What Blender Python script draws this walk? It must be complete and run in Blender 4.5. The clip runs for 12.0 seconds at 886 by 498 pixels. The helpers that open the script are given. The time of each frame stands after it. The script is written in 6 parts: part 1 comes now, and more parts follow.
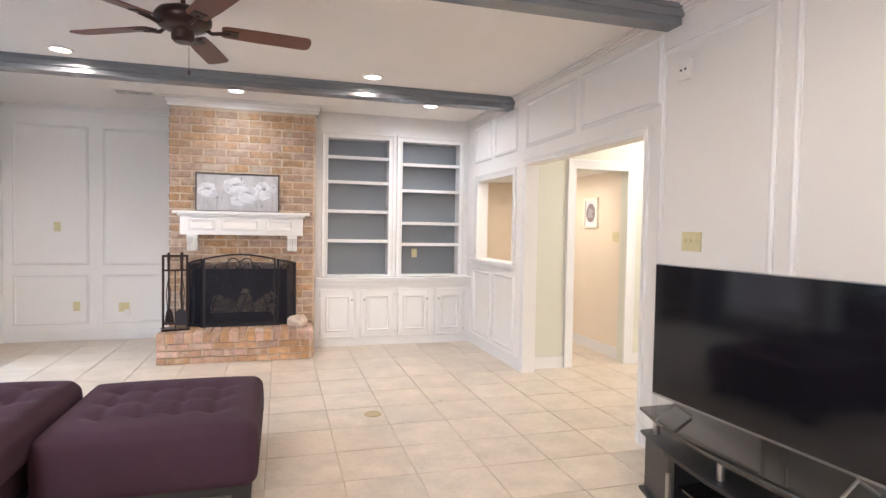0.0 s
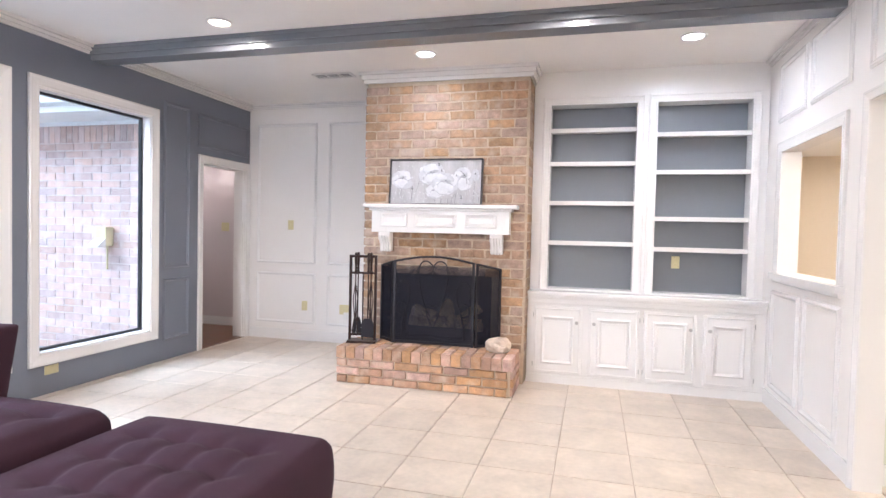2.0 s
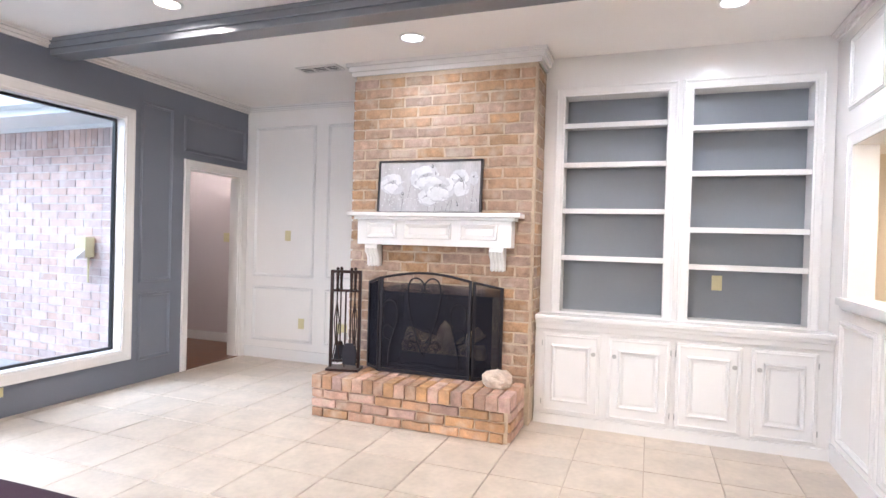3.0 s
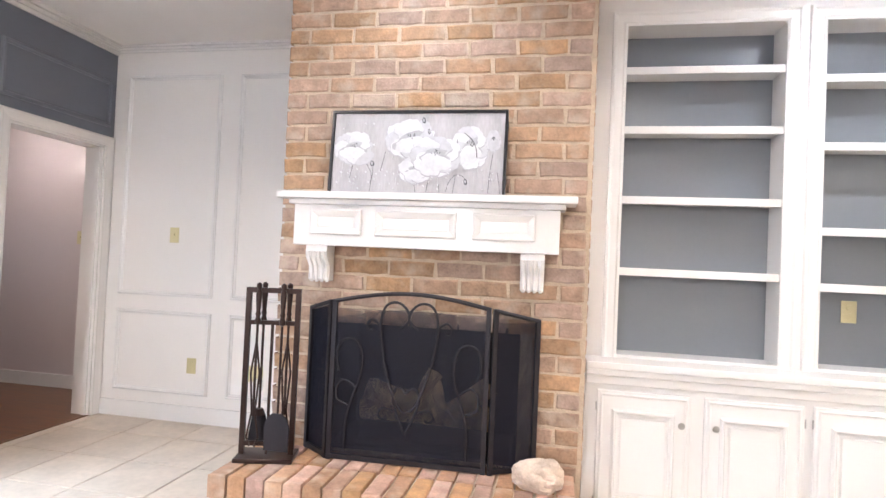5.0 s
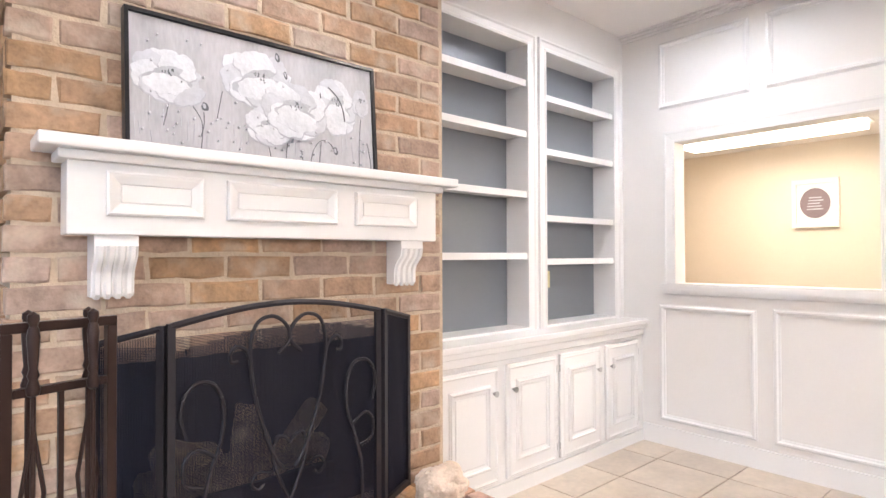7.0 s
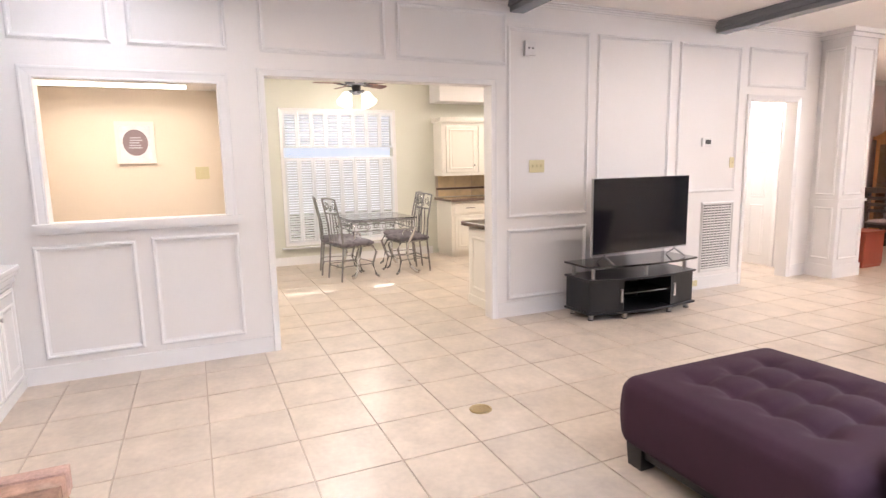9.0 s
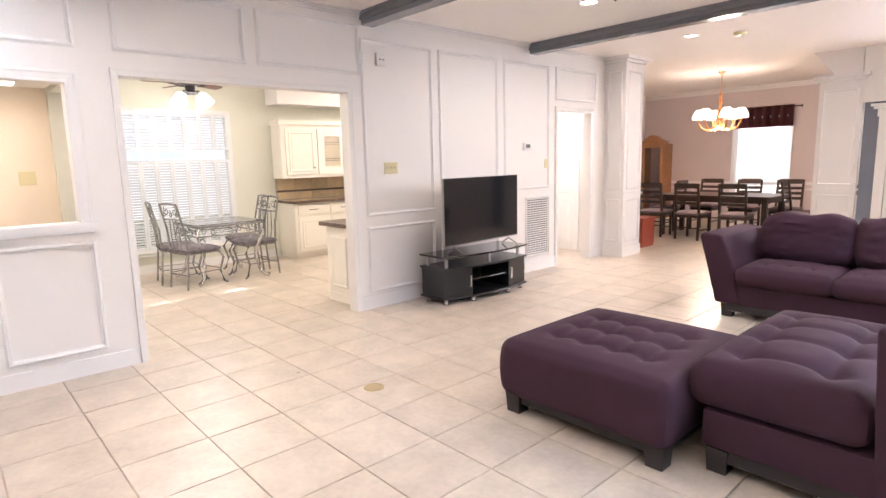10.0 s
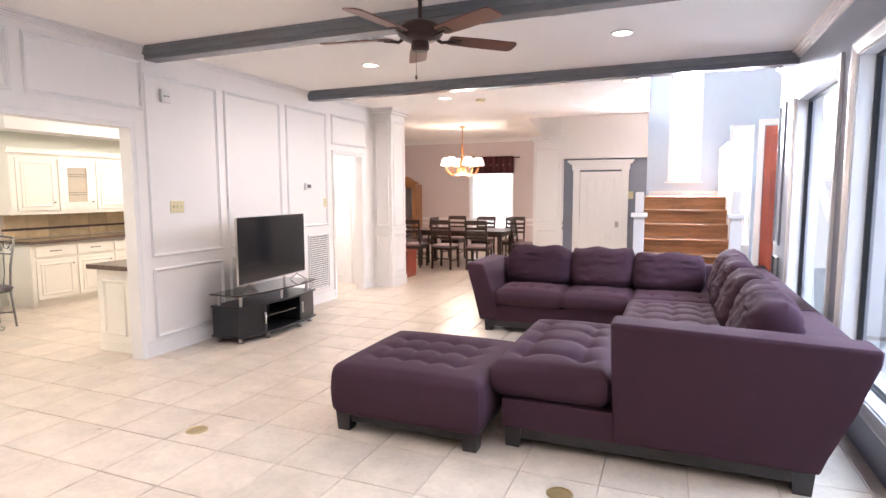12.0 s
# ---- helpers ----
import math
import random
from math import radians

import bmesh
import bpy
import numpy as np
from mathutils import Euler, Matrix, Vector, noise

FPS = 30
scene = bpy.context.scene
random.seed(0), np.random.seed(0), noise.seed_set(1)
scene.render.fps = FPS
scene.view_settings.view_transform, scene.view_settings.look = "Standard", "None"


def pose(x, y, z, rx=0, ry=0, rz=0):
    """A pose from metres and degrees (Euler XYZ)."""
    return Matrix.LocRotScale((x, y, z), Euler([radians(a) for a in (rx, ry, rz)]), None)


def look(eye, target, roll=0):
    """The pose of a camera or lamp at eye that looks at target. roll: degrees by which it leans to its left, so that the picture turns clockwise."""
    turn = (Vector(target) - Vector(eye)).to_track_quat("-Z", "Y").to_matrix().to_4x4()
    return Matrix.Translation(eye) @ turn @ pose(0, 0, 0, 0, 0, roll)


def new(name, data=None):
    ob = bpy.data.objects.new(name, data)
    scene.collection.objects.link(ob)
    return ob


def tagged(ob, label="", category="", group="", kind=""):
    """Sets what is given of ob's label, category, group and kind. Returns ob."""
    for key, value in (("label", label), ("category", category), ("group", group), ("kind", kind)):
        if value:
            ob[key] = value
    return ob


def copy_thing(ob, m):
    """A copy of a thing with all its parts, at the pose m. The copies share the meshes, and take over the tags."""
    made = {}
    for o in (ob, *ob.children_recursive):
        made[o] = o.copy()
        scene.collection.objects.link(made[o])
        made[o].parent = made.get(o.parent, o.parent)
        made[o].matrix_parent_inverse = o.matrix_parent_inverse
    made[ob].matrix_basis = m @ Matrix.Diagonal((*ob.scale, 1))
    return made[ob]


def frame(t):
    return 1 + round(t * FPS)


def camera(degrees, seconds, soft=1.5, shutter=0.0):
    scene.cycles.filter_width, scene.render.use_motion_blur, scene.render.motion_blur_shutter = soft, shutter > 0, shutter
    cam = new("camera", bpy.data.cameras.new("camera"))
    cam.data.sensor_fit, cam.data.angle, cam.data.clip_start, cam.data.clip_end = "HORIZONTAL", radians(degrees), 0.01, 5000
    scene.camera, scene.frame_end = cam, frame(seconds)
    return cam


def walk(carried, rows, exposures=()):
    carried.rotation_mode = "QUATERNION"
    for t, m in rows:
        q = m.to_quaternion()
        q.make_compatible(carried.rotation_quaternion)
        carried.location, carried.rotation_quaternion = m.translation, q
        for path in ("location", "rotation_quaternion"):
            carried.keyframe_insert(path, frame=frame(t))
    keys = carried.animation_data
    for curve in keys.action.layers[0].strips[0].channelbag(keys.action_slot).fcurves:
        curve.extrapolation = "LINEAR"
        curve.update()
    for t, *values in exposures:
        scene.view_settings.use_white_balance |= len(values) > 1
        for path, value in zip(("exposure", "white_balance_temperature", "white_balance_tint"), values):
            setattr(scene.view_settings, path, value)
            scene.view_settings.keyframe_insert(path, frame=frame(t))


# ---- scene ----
cam = camera(76.5, 12.0)
METRES, EYE, TILT, LEAN, TURN = 8.5, 1.31, 0.0, 0.0, -16.3
PATH = [
    (0, (-0.035, -0.158, 1.442), (0.522, 1.762, 1.371), 1.0),
    (0.5, (0.278, 0.259, 1.421), (0.437, 2.251, 1.349), 1.0),
    (1, (0.497, 0.687, 1.437), (0.399, 2.683, 1.353), 1.1),
    (1.5, (0.765, 1.145, 1.388), (0.434, 3.116, 1.316), 1.1),
    (2, (0.928, 1.549, 1.352), (0.412, 3.48, 1.29), 1.3),
    (2.5, (1.084, 1.958, 1.376), (0.48, 3.864, 1.343), 1.4),
    (3, (1.178, 2.37, 1.369), (0.486, 4.247, 1.344), 1.6),
    (3.5, (1.008, 2.751, 1.346), (0.29, 4.618, 1.322), 1.7),
    (5.5, (-0.125, 4.128, 1.264), (-0.144, 6.126, 1.332), 2.5),
    (6, (-0.451, 4.31, 1.249), (-0.006, 6.258, 1.331), 2.1),
    (6.5, (-0.886, 4.474, 1.244), (-0.037, 6.282, 1.343), 1.5),
    (8.3, (-1.964, 5.123, 1.392), (0.019, 5.122, 1.129), -0.6),
    (8.5, (-1.99, 5.169, 1.342), (-0.019, 4.954, 1.083), -0.4),
    (9, (-2.122, 5.563, 1.438), (-0.311, 4.77, 1.136), -1.1),
    (9.5, (-2.213, 5.834, 1.445), (-0.592, 4.703, 1.136), -1.3),
    (10, (-2.238, 6.116, 1.452), (-0.774, 4.788, 1.142), -1.4),
    (10.5, (-2.267, 6.344, 1.475), (-0.987, 4.841, 1.157), -1.3),
    (11, (-2.268, 6.553, 1.515), (-1.153, 4.924, 1.199), -1.1),
    (11.5, (-2.228, 6.665, 1.543), (-1.281, 4.924, 1.272), -0.7),
    (12, (-2.131, 6.762, 1.53), (-1.382, 4.918, 1.327), -0.2),
]
walk(cam, [(t, look(eye, target, roll)) for t, eye, target, roll in PATH], exposures=[(0, 0.15, 6450, 12), (0.5, 0.35, 6050, 14), (2.5, 0.42, 6100, 13), (5.5, 0.55, 6350, 12), (6.5, 0.5, 6450, 12), (8.5, 0.2, 6550, 18), (9.5, 0.28, 6400, 17), (10.5, 0.42, 6450, 16), (12, 0.45, 6250, 16)])

# ---- world, sun, lights ----
world = bpy.data.worlds.new("world")
scene.world = world
world.use_nodes = True
wn = world.node_tree.nodes
sky = wn.new("ShaderNodeTexSky")
sky.sky_type = "NISHITA"
sky.sun_disc = False
SUN_EL, SUN_AZ = 38.0, 108.0
sky.sun_elevation, sky.sun_rotation = radians(SUN_EL), radians(SUN_AZ)
wn["Background"].inputs[1].default_value = 0.075
world.node_tree.links.new(sky.outputs[0], wn["Background"].inputs[0])

sun = new("sun", bpy.data.lights.new("sun", "SUN"))
sun.data.energy, sun.data.angle, sun.data.color = 5.0, radians(0.5), (1.0, 0.94, 0.85)
sx = math.sin(radians(SUN_AZ)) * math.cos(radians(SUN_EL))
sy = math.cos(radians(SUN_AZ)) * math.cos(radians(SUN_EL))
sun.matrix_world = look((sx * 20, sy * 20, 20 * math.sin(radians(SUN_EL))), (0, 0, 0))

DOWNLIGHTS = [(-1.75, 5.12, 0), (0.78, 5.08, 0), (-0.48, 6.10, 2), (1.6, 6.08, 1), (0.81, 1.5, 0), (-1.7, 1.73, 0), (0.88, -0.74, 0), (-1.62, -0.44, 0)]
WARM, COOL = (1.0, 0.89, 0.78), (0.88, 0.93, 1.0)


def lamp(kind, name, m, energy, color, size=0.1, size_y=None, spread=None):
    o = new(name, bpy.data.lights.new(name, kind))
    o.matrix_world = m
    o.data.energy, o.data.color = energy, color
    if kind == "AREA":
        o.data.size = size
        if size_y:
            o.data.shape, o.data.size_y = "RECTANGLE", size_y
        else:
            o.data.shape = "DISK"
        if spread:
            o.data.spread = radians(spread)
    elif kind == "POINT":
        o.data.shadow_soft_size = size
    return o


for lx, ly, lc in DOWNLIGHTS:
    lamp("AREA", "downlight_lamp", pose(lx, ly, 2.822), (18, 12, 7)[lc], COOL if lc else WARM, 0.14, spread=165)
# added area lamps: bright open sky over courtyard, daylight in stair and dining windows
lamp("AREA", "courtyard_sky_fill", look((-6.6, 2.6, 6.0), (-2.2, 2.6, 0.4)), 1250, (0.64, 0.80, 1.0), 3.5, 6.5)
lamp("AREA", "window_daylight", pose(-2.37, -3.57, 2.8, 90, 0, 0), 300, (0.93, 0.96, 1.0), 0.36, 2.1)
lamp("AREA", "window_daylight", pose(-3.21, -3.57, 1.3, 90, 0, 0), 40, (0.93, 0.96, 1.0), 0.2, 2.0)
lamp("AREA", "window_daylight", pose(2.1, -6.98, 1.3, 90, 0, 0), 14, (0.96, 0.97, 1.0), 1.0, 1.6)
lamp("POINT", "chandelier_lamp", pose(1.85, -4.1, 1.80), 95, (1.0, 0.80, 0.62), 0.2)
lamp("POINT", "fan_light_lamp", pose(5.35, 3.5, 2.10), 24, (1.0, 0.93, 0.82), 0.12)
lamp("AREA", "hall_ceiling_lamp", pose(3.02, 6.12, 2.055), 13, (1.0, 0.88, 0.74), 0.12, 1.1)
# unseen fill lamps without fixtures, only to brighten kitchen, halls and breakfast corner
lamp("AREA", "kitchen_fill", pose(4.4, 0.6, 2.78), 66, (1.0, 0.92, 0.80), 1.2, 1.2)
lamp("AREA", "back_hall_fill", pose(3.1, -0.9, 2.78), 42, (1.0, 0.95, 0.88), 0.3)
lamp("AREA", "bed_hall_fill", pose(-4.2, 7.6, 2.55), 9, (1.0, 0.9, 0.82), 0.3)
lamp("AREA", "breakfast_fill", pose(4.0, 4.3, 2.81), 38, (1.0, 0.95, 0.86), 0.15)


# ---- materials ----
def mat(name, color, rough=0.5, metal=0.0, var=0.06, scale=3.0, fine=60.0, bump=0.05, rand=0.0, spec=0.5, coat=0.0, island=0.0, stretch=(1, 1, 1), hue=0.0, smear=None):
    m = bpy.data.materials.new(name)
    m.use_nodes = True
    nt = m.node_tree
    b = nt.nodes["Principled BSDF"]
    L = nt.links.new
    tc = nt.nodes.new("ShaderNodeTexCoord")
    mp = nt.nodes.new("ShaderNodeMapping")
    mp.inputs["Scale"].default_value = stretch
    L(tc.outputs["Object"], mp.inputs[0])
    oi = nt.nodes.new("ShaderNodeObjectInfo")
    off = nt.nodes.new("ShaderNodeVectorMath")
    off.operation = "SCALE"
    off.inputs[0].default_value = (31.7, 17.3, 9.1)
    L(oi.outputs["Random"], off.inputs["Scale"])
    L(off.outputs[0], mp.inputs["Location"])
    n1 = nt.nodes.new("ShaderNodeTexNoise")
    n1.inputs["Scale"].default_value, n1.inputs["Detail"].default_value = scale, 5
    n2 = nt.nodes.new("ShaderNodeTexNoise")
    n2.inputs["Scale"].default_value, n2.inputs["Detail"].default_value = fine, 3
    L(mp.outputs[0], n1.inputs[0])
    L(mp.outputs[0], n2.inputs[0])
    add = nt.nodes.new("ShaderNodeMath")
    add.operation = "MULTIPLY_ADD"
    L(n2.outputs[0], add.inputs[0])
    add.inputs[1].default_value = 0.5
    L(n1.outputs[0], add.inputs[2])
    rng = nt.nodes.new("ShaderNodeMapRange")
    rng.inputs[1].default_value, rng.inputs[2].default_value = 0.45, 1.05
    rng.inputs[3].default_value, rng.inputs[4].default_value = 1 - var, 1 + var
    L(add.outputs[0], rng.inputs[0])
    hsv = nt.nodes.new("ShaderNodeHueSaturation")
    hsv.inputs["Color"].default_value = (*color, 1)
    val = rng.outputs[0]
    if rand or island or hue:
        if island:
            g = nt.nodes.new("ShaderNodeNewGeometry")
            src, amount = g.outputs["Random Per Island"], island
        else:
            g = nt.nodes.new("ShaderNodeObjectInfo")
            src, amount = g.outputs["Random"], rand
        r2 = nt.nodes.new("ShaderNodeMapRange")
        r2.inputs[3].default_value, r2.inputs[4].default_value = 1 - amount, 1 + amount
        L(src, r2.inputs[0])
        mul = nt.nodes.new("ShaderNodeMath")
        mul.operation = "MULTIPLY"
        L(val, mul.inputs[0])
        L(r2.outputs[0], mul.inputs[1])
        val = mul.outputs[0]
        if hue:
            fr = nt.nodes.new("ShaderNodeMath")
            fr.operation = "MULTIPLY"
            fr.inputs[1].default_value = 7.31
            L(src, fr.inputs[0])
            fr2 = nt.nodes.new("ShaderNodeMath")
            fr2.operation = "FRACT"
            L(fr.outputs[0], fr2.inputs[0])
            r3 = nt.nodes.new("ShaderNodeMapRange")
            r3.inputs[3].default_value, r3.inputs[4].default_value = 0.5 - hue, 0.5 + hue
            L(fr2.outputs[0], r3.inputs[0])
            L(r3.outputs[0], hsv.inputs["Hue"])
            r4 = nt.nodes.new("ShaderNodeMapRange")
            r4.inputs[3].default_value, r4.inputs[4].default_value = 0.7, 1.15
            L(fr2.outputs[0], r4.inputs[0])
            L(r4.outputs[0], hsv.inputs["Saturation"])
    L(val, hsv.inputs["Value"])
    out = hsv.outputs[0]
    if smear:
        # old mortar rubbed over the face in patches
        n3 = nt.nodes.new("ShaderNodeTexNoise")
        n3.inputs["Scale"].default_value, n3.inputs["Detail"].default_value = 9.0, 6
        L(mp.outputs[0], n3.inputs[0])
        th = nt.nodes.new("ShaderNodeMapRange")
        th.inputs[1].default_value, th.inputs[2].default_value = 0.52, 0.72
        th.inputs[4].default_value = 0.6
        L(n3.outputs[0], th.inputs[0])
        mx = nt.nodes.new("ShaderNodeMix")
        mx.data_type = "RGBA"
        L(th.outputs[0], mx.inputs[0])
        L(out, mx.inputs[6])
        mx.inputs[7].default_value = (*smear, 1)
        out = mx.outputs[2]
    L(out, b.inputs["Base Color"])
    rr = nt.nodes.new("ShaderNodeMapRange")
    rr.inputs[3].default_value, rr.inputs[4].default_value = max(0.02, rough * 0.85), min(1, rough * 1.15)
    L(n1.outputs[0], rr.inputs[0])
    L(rr.outputs[0], b.inputs["Roughness"])
    b.inputs["Metallic"].default_value = metal
    b.inputs["Specular IOR Level"].default_value = spec
    b.inputs["Coat Weight"].default_value = coat
    if bump:
        bp = nt.nodes.new("ShaderNodeBump")
        bp.inputs["Strength"].default_value, bp.inputs["Distance"].default_value = bump, 0.008 if bump > 0.2 else 0.001
        L(add.outputs[0], bp.inputs["Height"])
        L(bp.outputs[0], b.inputs["Normal"])
    return m


def glow(name, color, strength):
    m = bpy.data.materials.new(name)
    m.use_nodes = True
    b = m.node_tree.nodes["Principled BSDF"]
    b.inputs["Base Color"].default_value = (0.8, 0.8, 0.8, 1)
    b.inputs["Emission Color"].default_value = (*color, 1)
    b.inputs["Emission Strength"].default_value = strength
    return m


def glass(name, color=(1, 1, 1), rough=0.0):
    m = bpy.data.materials.new(name)
    m.use_nodes = True
    b = m.node_tree.nodes["Principled BSDF"]
    b.inputs["Base Color"].default_value = (*color, 1)
    b.inputs["Transmission Weight"].default_value = 1
    b.inputs["Roughness"].default_value = rough
    b.inputs["IOR"].default_value = 1.45
    return m


M = {
    "white": mat("white_wall_paint", (0.77, 0.74, 0.715), 0.46, spec=0.35, var=0.02, scale=1.5, bump=0.03),
    "trim": mat("white_gloss_trim", (0.79, 0.77, 0.755), 0.25, var=0.02, scale=2, bump=0.02),
    "ceil": mat("ceiling_paint", (0.84, 0.81, 0.785), 0.75, var=0.02, scale=2, bump=0.04),
    "blue": mat("slate_blue_paint", (0.18, 0.197, 0.245), 0.32, var=0.05, scale=2, bump=0.04),
    "beam": mat("grey_beam_gloss", (0.175, 0.185, 0.205), 0.18, var=0.05, scale=2, bump=0.03),
    "shelfback": mat("grey_shelf_back", (0.20, 0.215, 0.24), 0.30, var=0.03, scale=1.6, bump=0.0),
    "green": mat("pale_green_wall", (0.64, 0.63, 0.54), 0.5, var=0.02, scale=2, bump=0.03),
    "yellow": mat("warm_yellow_wall", (0.72, 0.62, 0.50), 0.5, var=0.03, scale=2, bump=0.03),
    "pink": mat("pale_mauve_wall", (0.62, 0.54, 0.54), 0.5, var=0.02, scale=2, bump=0.03),
    "greyblue": mat("grey_blue_wall", (0.42, 0.50, 0.60), 0.5, var=0.02, scale=2, bump=0.03),
    "tile": mat("cream_floor_tile", (0.545, 0.46, 0.375), 0.30, var=0.17, scale=5, fine=30, bump=0.03, rand=0.06, island=0.0),
    "tilestuff": mat("cream_tile_far", (0.545, 0.46, 0.375), 0.30, var=0.17, scale=5, fine=30, bump=0.03, island=0.06),
    "grout": mat("tan_grout", (0.46, 0.385, 0.31), 0.8, var=0.15, scale=8, bump=0.1),
    "brick": mat("worn_tan_brick", (0.375, 0.235, 0.152), 0.88, var=0.36, scale=16, fine=80, bump=0.5, rand=0.17, hue=0.007, smear=(0.52, 0.44, 0.35)),
    "brickred": mat("orange_hearth_brick", (0.45, 0.255, 0.16), 0.82, var=0.34, scale=14, fine=90, bump=0.5, rand=0.26, hue=0.013, smear=(0.58, 0.46, 0.35)),
    "mortar": mat("sandy_mortar", (0.52, 0.41, 0.30), 0.95, var=0.18, scale=18, fine=120, bump=0.8),
    "outbrick": mat("pink_outdoor_brick", (0.56, 0.40, 0.35), 0.85, var=0.2, scale=12, fine=90, bump=0.4, island=0.18, hue=0.01, smear=(0.66, 0.60, 0.57)),
    "outmortar": mat("grey_outdoor_mortar", (0.62, 0.56, 0.53), 0.95, var=0.12, scale=18, bump=0.5),
    "fabric": mat("plum_brown_fabric", (0.049, 0.0215, 0.034), 0.9, var=0.14, scale=9, fine=420, bump=0.35, spec=0.25),
    "fabdark": mat("plum_fabric_dark", (0.043, 0.019, 0.031), 0.92, var=0.14, scale=9, fine=420, bump=0.35, spec=0.2),
    "blackwood": mat("black_wood", (0.018, 0.015, 0.016), 0.35, var=0.2, scale=4, bump=0.05),
    "espresso": mat("espresso_wood", (0.035, 0.018, 0.013), 0.3, var=0.25, scale=6, stretch=(1, 6, 1), bump=0.05),
    "oak": mat("orange_oak", (0.36, 0.17, 0.07), 0.4, var=0.25, scale=5, stretch=(6, 1, 6), bump=0.08, rand=0.08),
    "stairwood": mat("brown_stair_wood", (0.30, 0.14, 0.06), 0.35, var=0.45, scale=4, stretch=(0.8, 4, 7), bump=0.08),
    "bladewood": mat("walnut_fan_blade", (0.14, 0.045, 0.028), 0.35, var=0.25, scale=5, bump=0.04),
    "bronze": mat("dark_bronze", (0.05, 0.03, 0.026), 0.35, metal=0.7, var=0.1, bump=0.03),
    "iron": mat("black_iron", (0.026, 0.023, 0.028), 0.45, metal=0.5, var=0.15, bump=0.1),
    "mesh": mat("fire_mesh", (0.010, 0.010, 0.022), 0.6, metal=0.2, var=0.2, bump=0.1),
    "soot": mat("sooty_firebox", (0.02, 0.018, 0.016), 0.95, var=0.4, bump=0.3),
    "log": mat("ceramic_log", (0.58, 0.43, 0.29), 0.9, var=0.6, scale=12, bump=0.8),
    "rock": mat("pale_rock", (0.58, 0.46, 0.36), 0.85, var=0.3, scale=14, fine=80, bump=0.9),
    "almond": mat("almond_plastic", (0.62, 0.55, 0.32), 0.35, var=0.03, bump=0.01),
    "brassorange": mat("orange_brass", (0.62, 0.30, 0.13), 0.4, metal=0.7, var=0.15, scale=20, bump=0.05),
    "brass": mat("brushed_brass", (0.50, 0.38, 0.20), 0.35, metal=0.9, var=0.1, bump=0.03),
    "nickel": mat("brushed_nickel", (0.45, 0.44, 0.43), 0.3, metal=1.0, var=0.08, bump=0.03),
    "chrome": mat("chrome", (0.75, 0.76, 0.78), 0.12, metal=1.0, var=0.04, bump=0.01),
    "steel": mat("pewter_frame", (0.33, 0.33, 0.34), 0.25, metal=0.9, var=0.1, bump=0.05),
    "screen": mat("tv_screen", (0.006, 0.006, 0.009), 0.09, var=0.1, bump=0.0),
    "blackplastic": mat("black_plastic", (0.012, 0.012, 0.014), 0.3, var=0.1, bump=0.02),
    "blackglass": mat("black_glass", (0.015, 0.013, 0.012), 0.06, var=0.1, bump=0.0, coat=0.5),
    "granite": mat("brown_granite", (0.12, 0.08, 0.06), 0.15, var=0.5, scale=40, fine=200, bump=0.01),
    "cream": mat("cream_cabinet", (0.78, 0.735, 0.65), 0.35, var=0.03, bump=0.02),
    "splash": mat("tan_backsplash", (0.58, 0.44, 0.26), 0.35, var=0.2, scale=7, bump=0.1, rand=0.15),
    "seatfab": mat("patterned_seat", (0.16, 0.14, 0.15), 0.85, var=0.7, scale=18, bump=0.2),
    "lilac": mat("grey_seat_fabric", (0.22, 0.17, 0.18), 0.85, var=0.15, bump=0.2),
    "valance": mat("maroon_valance", (0.13, 0.035, 0.045), 0.7, var=0.15, bump=0.2),
    "blind": mat("white_blind", (0.68, 0.69, 0.70), 0.5, var=0.02, bump=0.02),
    "reddoor": mat("red_brown_door", (0.30, 0.06, 0.035), 0.35, var=0.15, bump=0.05),
    "concrete": mat("pale_concrete", (0.40, 0.39, 0.38), 0.9, var=0.15, scale=2, bump=0.3),
    "woodfloor": mat("brown_wood_floor", (0.16, 0.07, 0.035), 0.3, var=0.4, scale=3, stretch=(1, 8, 1), bump=0.03),
    "soffit": mat("white_soffit", (0.78, 0.78, 0.76), 0.5, var=0.03, bump=0.02),
    "shingle": mat("dark_shingle", (0.10, 0.11, 0.13), 0.9, var=0.3, scale=8, bump=0.6, island=0.2),
    "grass": mat("grass", (0.07, 0.10, 0.035), 0.95, var=0.4, scale=3, bump=0.8),
    "leaf": mat("foliage", (0.06, 0.10, 0.03), 0.8, var=0.4, bump=0.1, island=0.35),
    "bark": mat("bark", (0.12, 0.09, 0.07), 0.95, var=0.4, bump=0.8),
    # glow of the two backdrop boards added outside the windows
    "skyglow": glow("sky_backdrop_glow", (0.93, 0.96, 1.0), 6.0),
    "eastglow": glow("pale_blue_backdrop_glow", (0.72, 0.83, 1.0), 0.42),
    "ventwhite": mat("vent_white", (0.72, 0.70, 0.68), 0.4, var=0.03, bump=0.01),
    "ventdark": mat("vent_dark", (0.07, 0.07, 0.07), 0.6, var=0.1, bump=0.01),
    "canvas": mat("silver_canvas", (0.45, 0.435, 0.45), 0.6, var=0.22, scale=4, fine=40, bump=0.15, stretch=(2.5, 1, 0.6)),
    "petal": mat("white_petal_paint", (0.64, 0.64, 0.66), 0.5, var=0.14, scale=14, fine=60, bump=0.5),
    "petalsoft": mat("soft_petal_paint", (0.53, 0.53, 0.56), 0.5, var=0.15, scale=14, bump=0.3),
    "petalgrey": mat("grey_petal_paint", (0.42, 0.42, 0.45), 0.5, var=0.2, scale=14, bump=0.4),
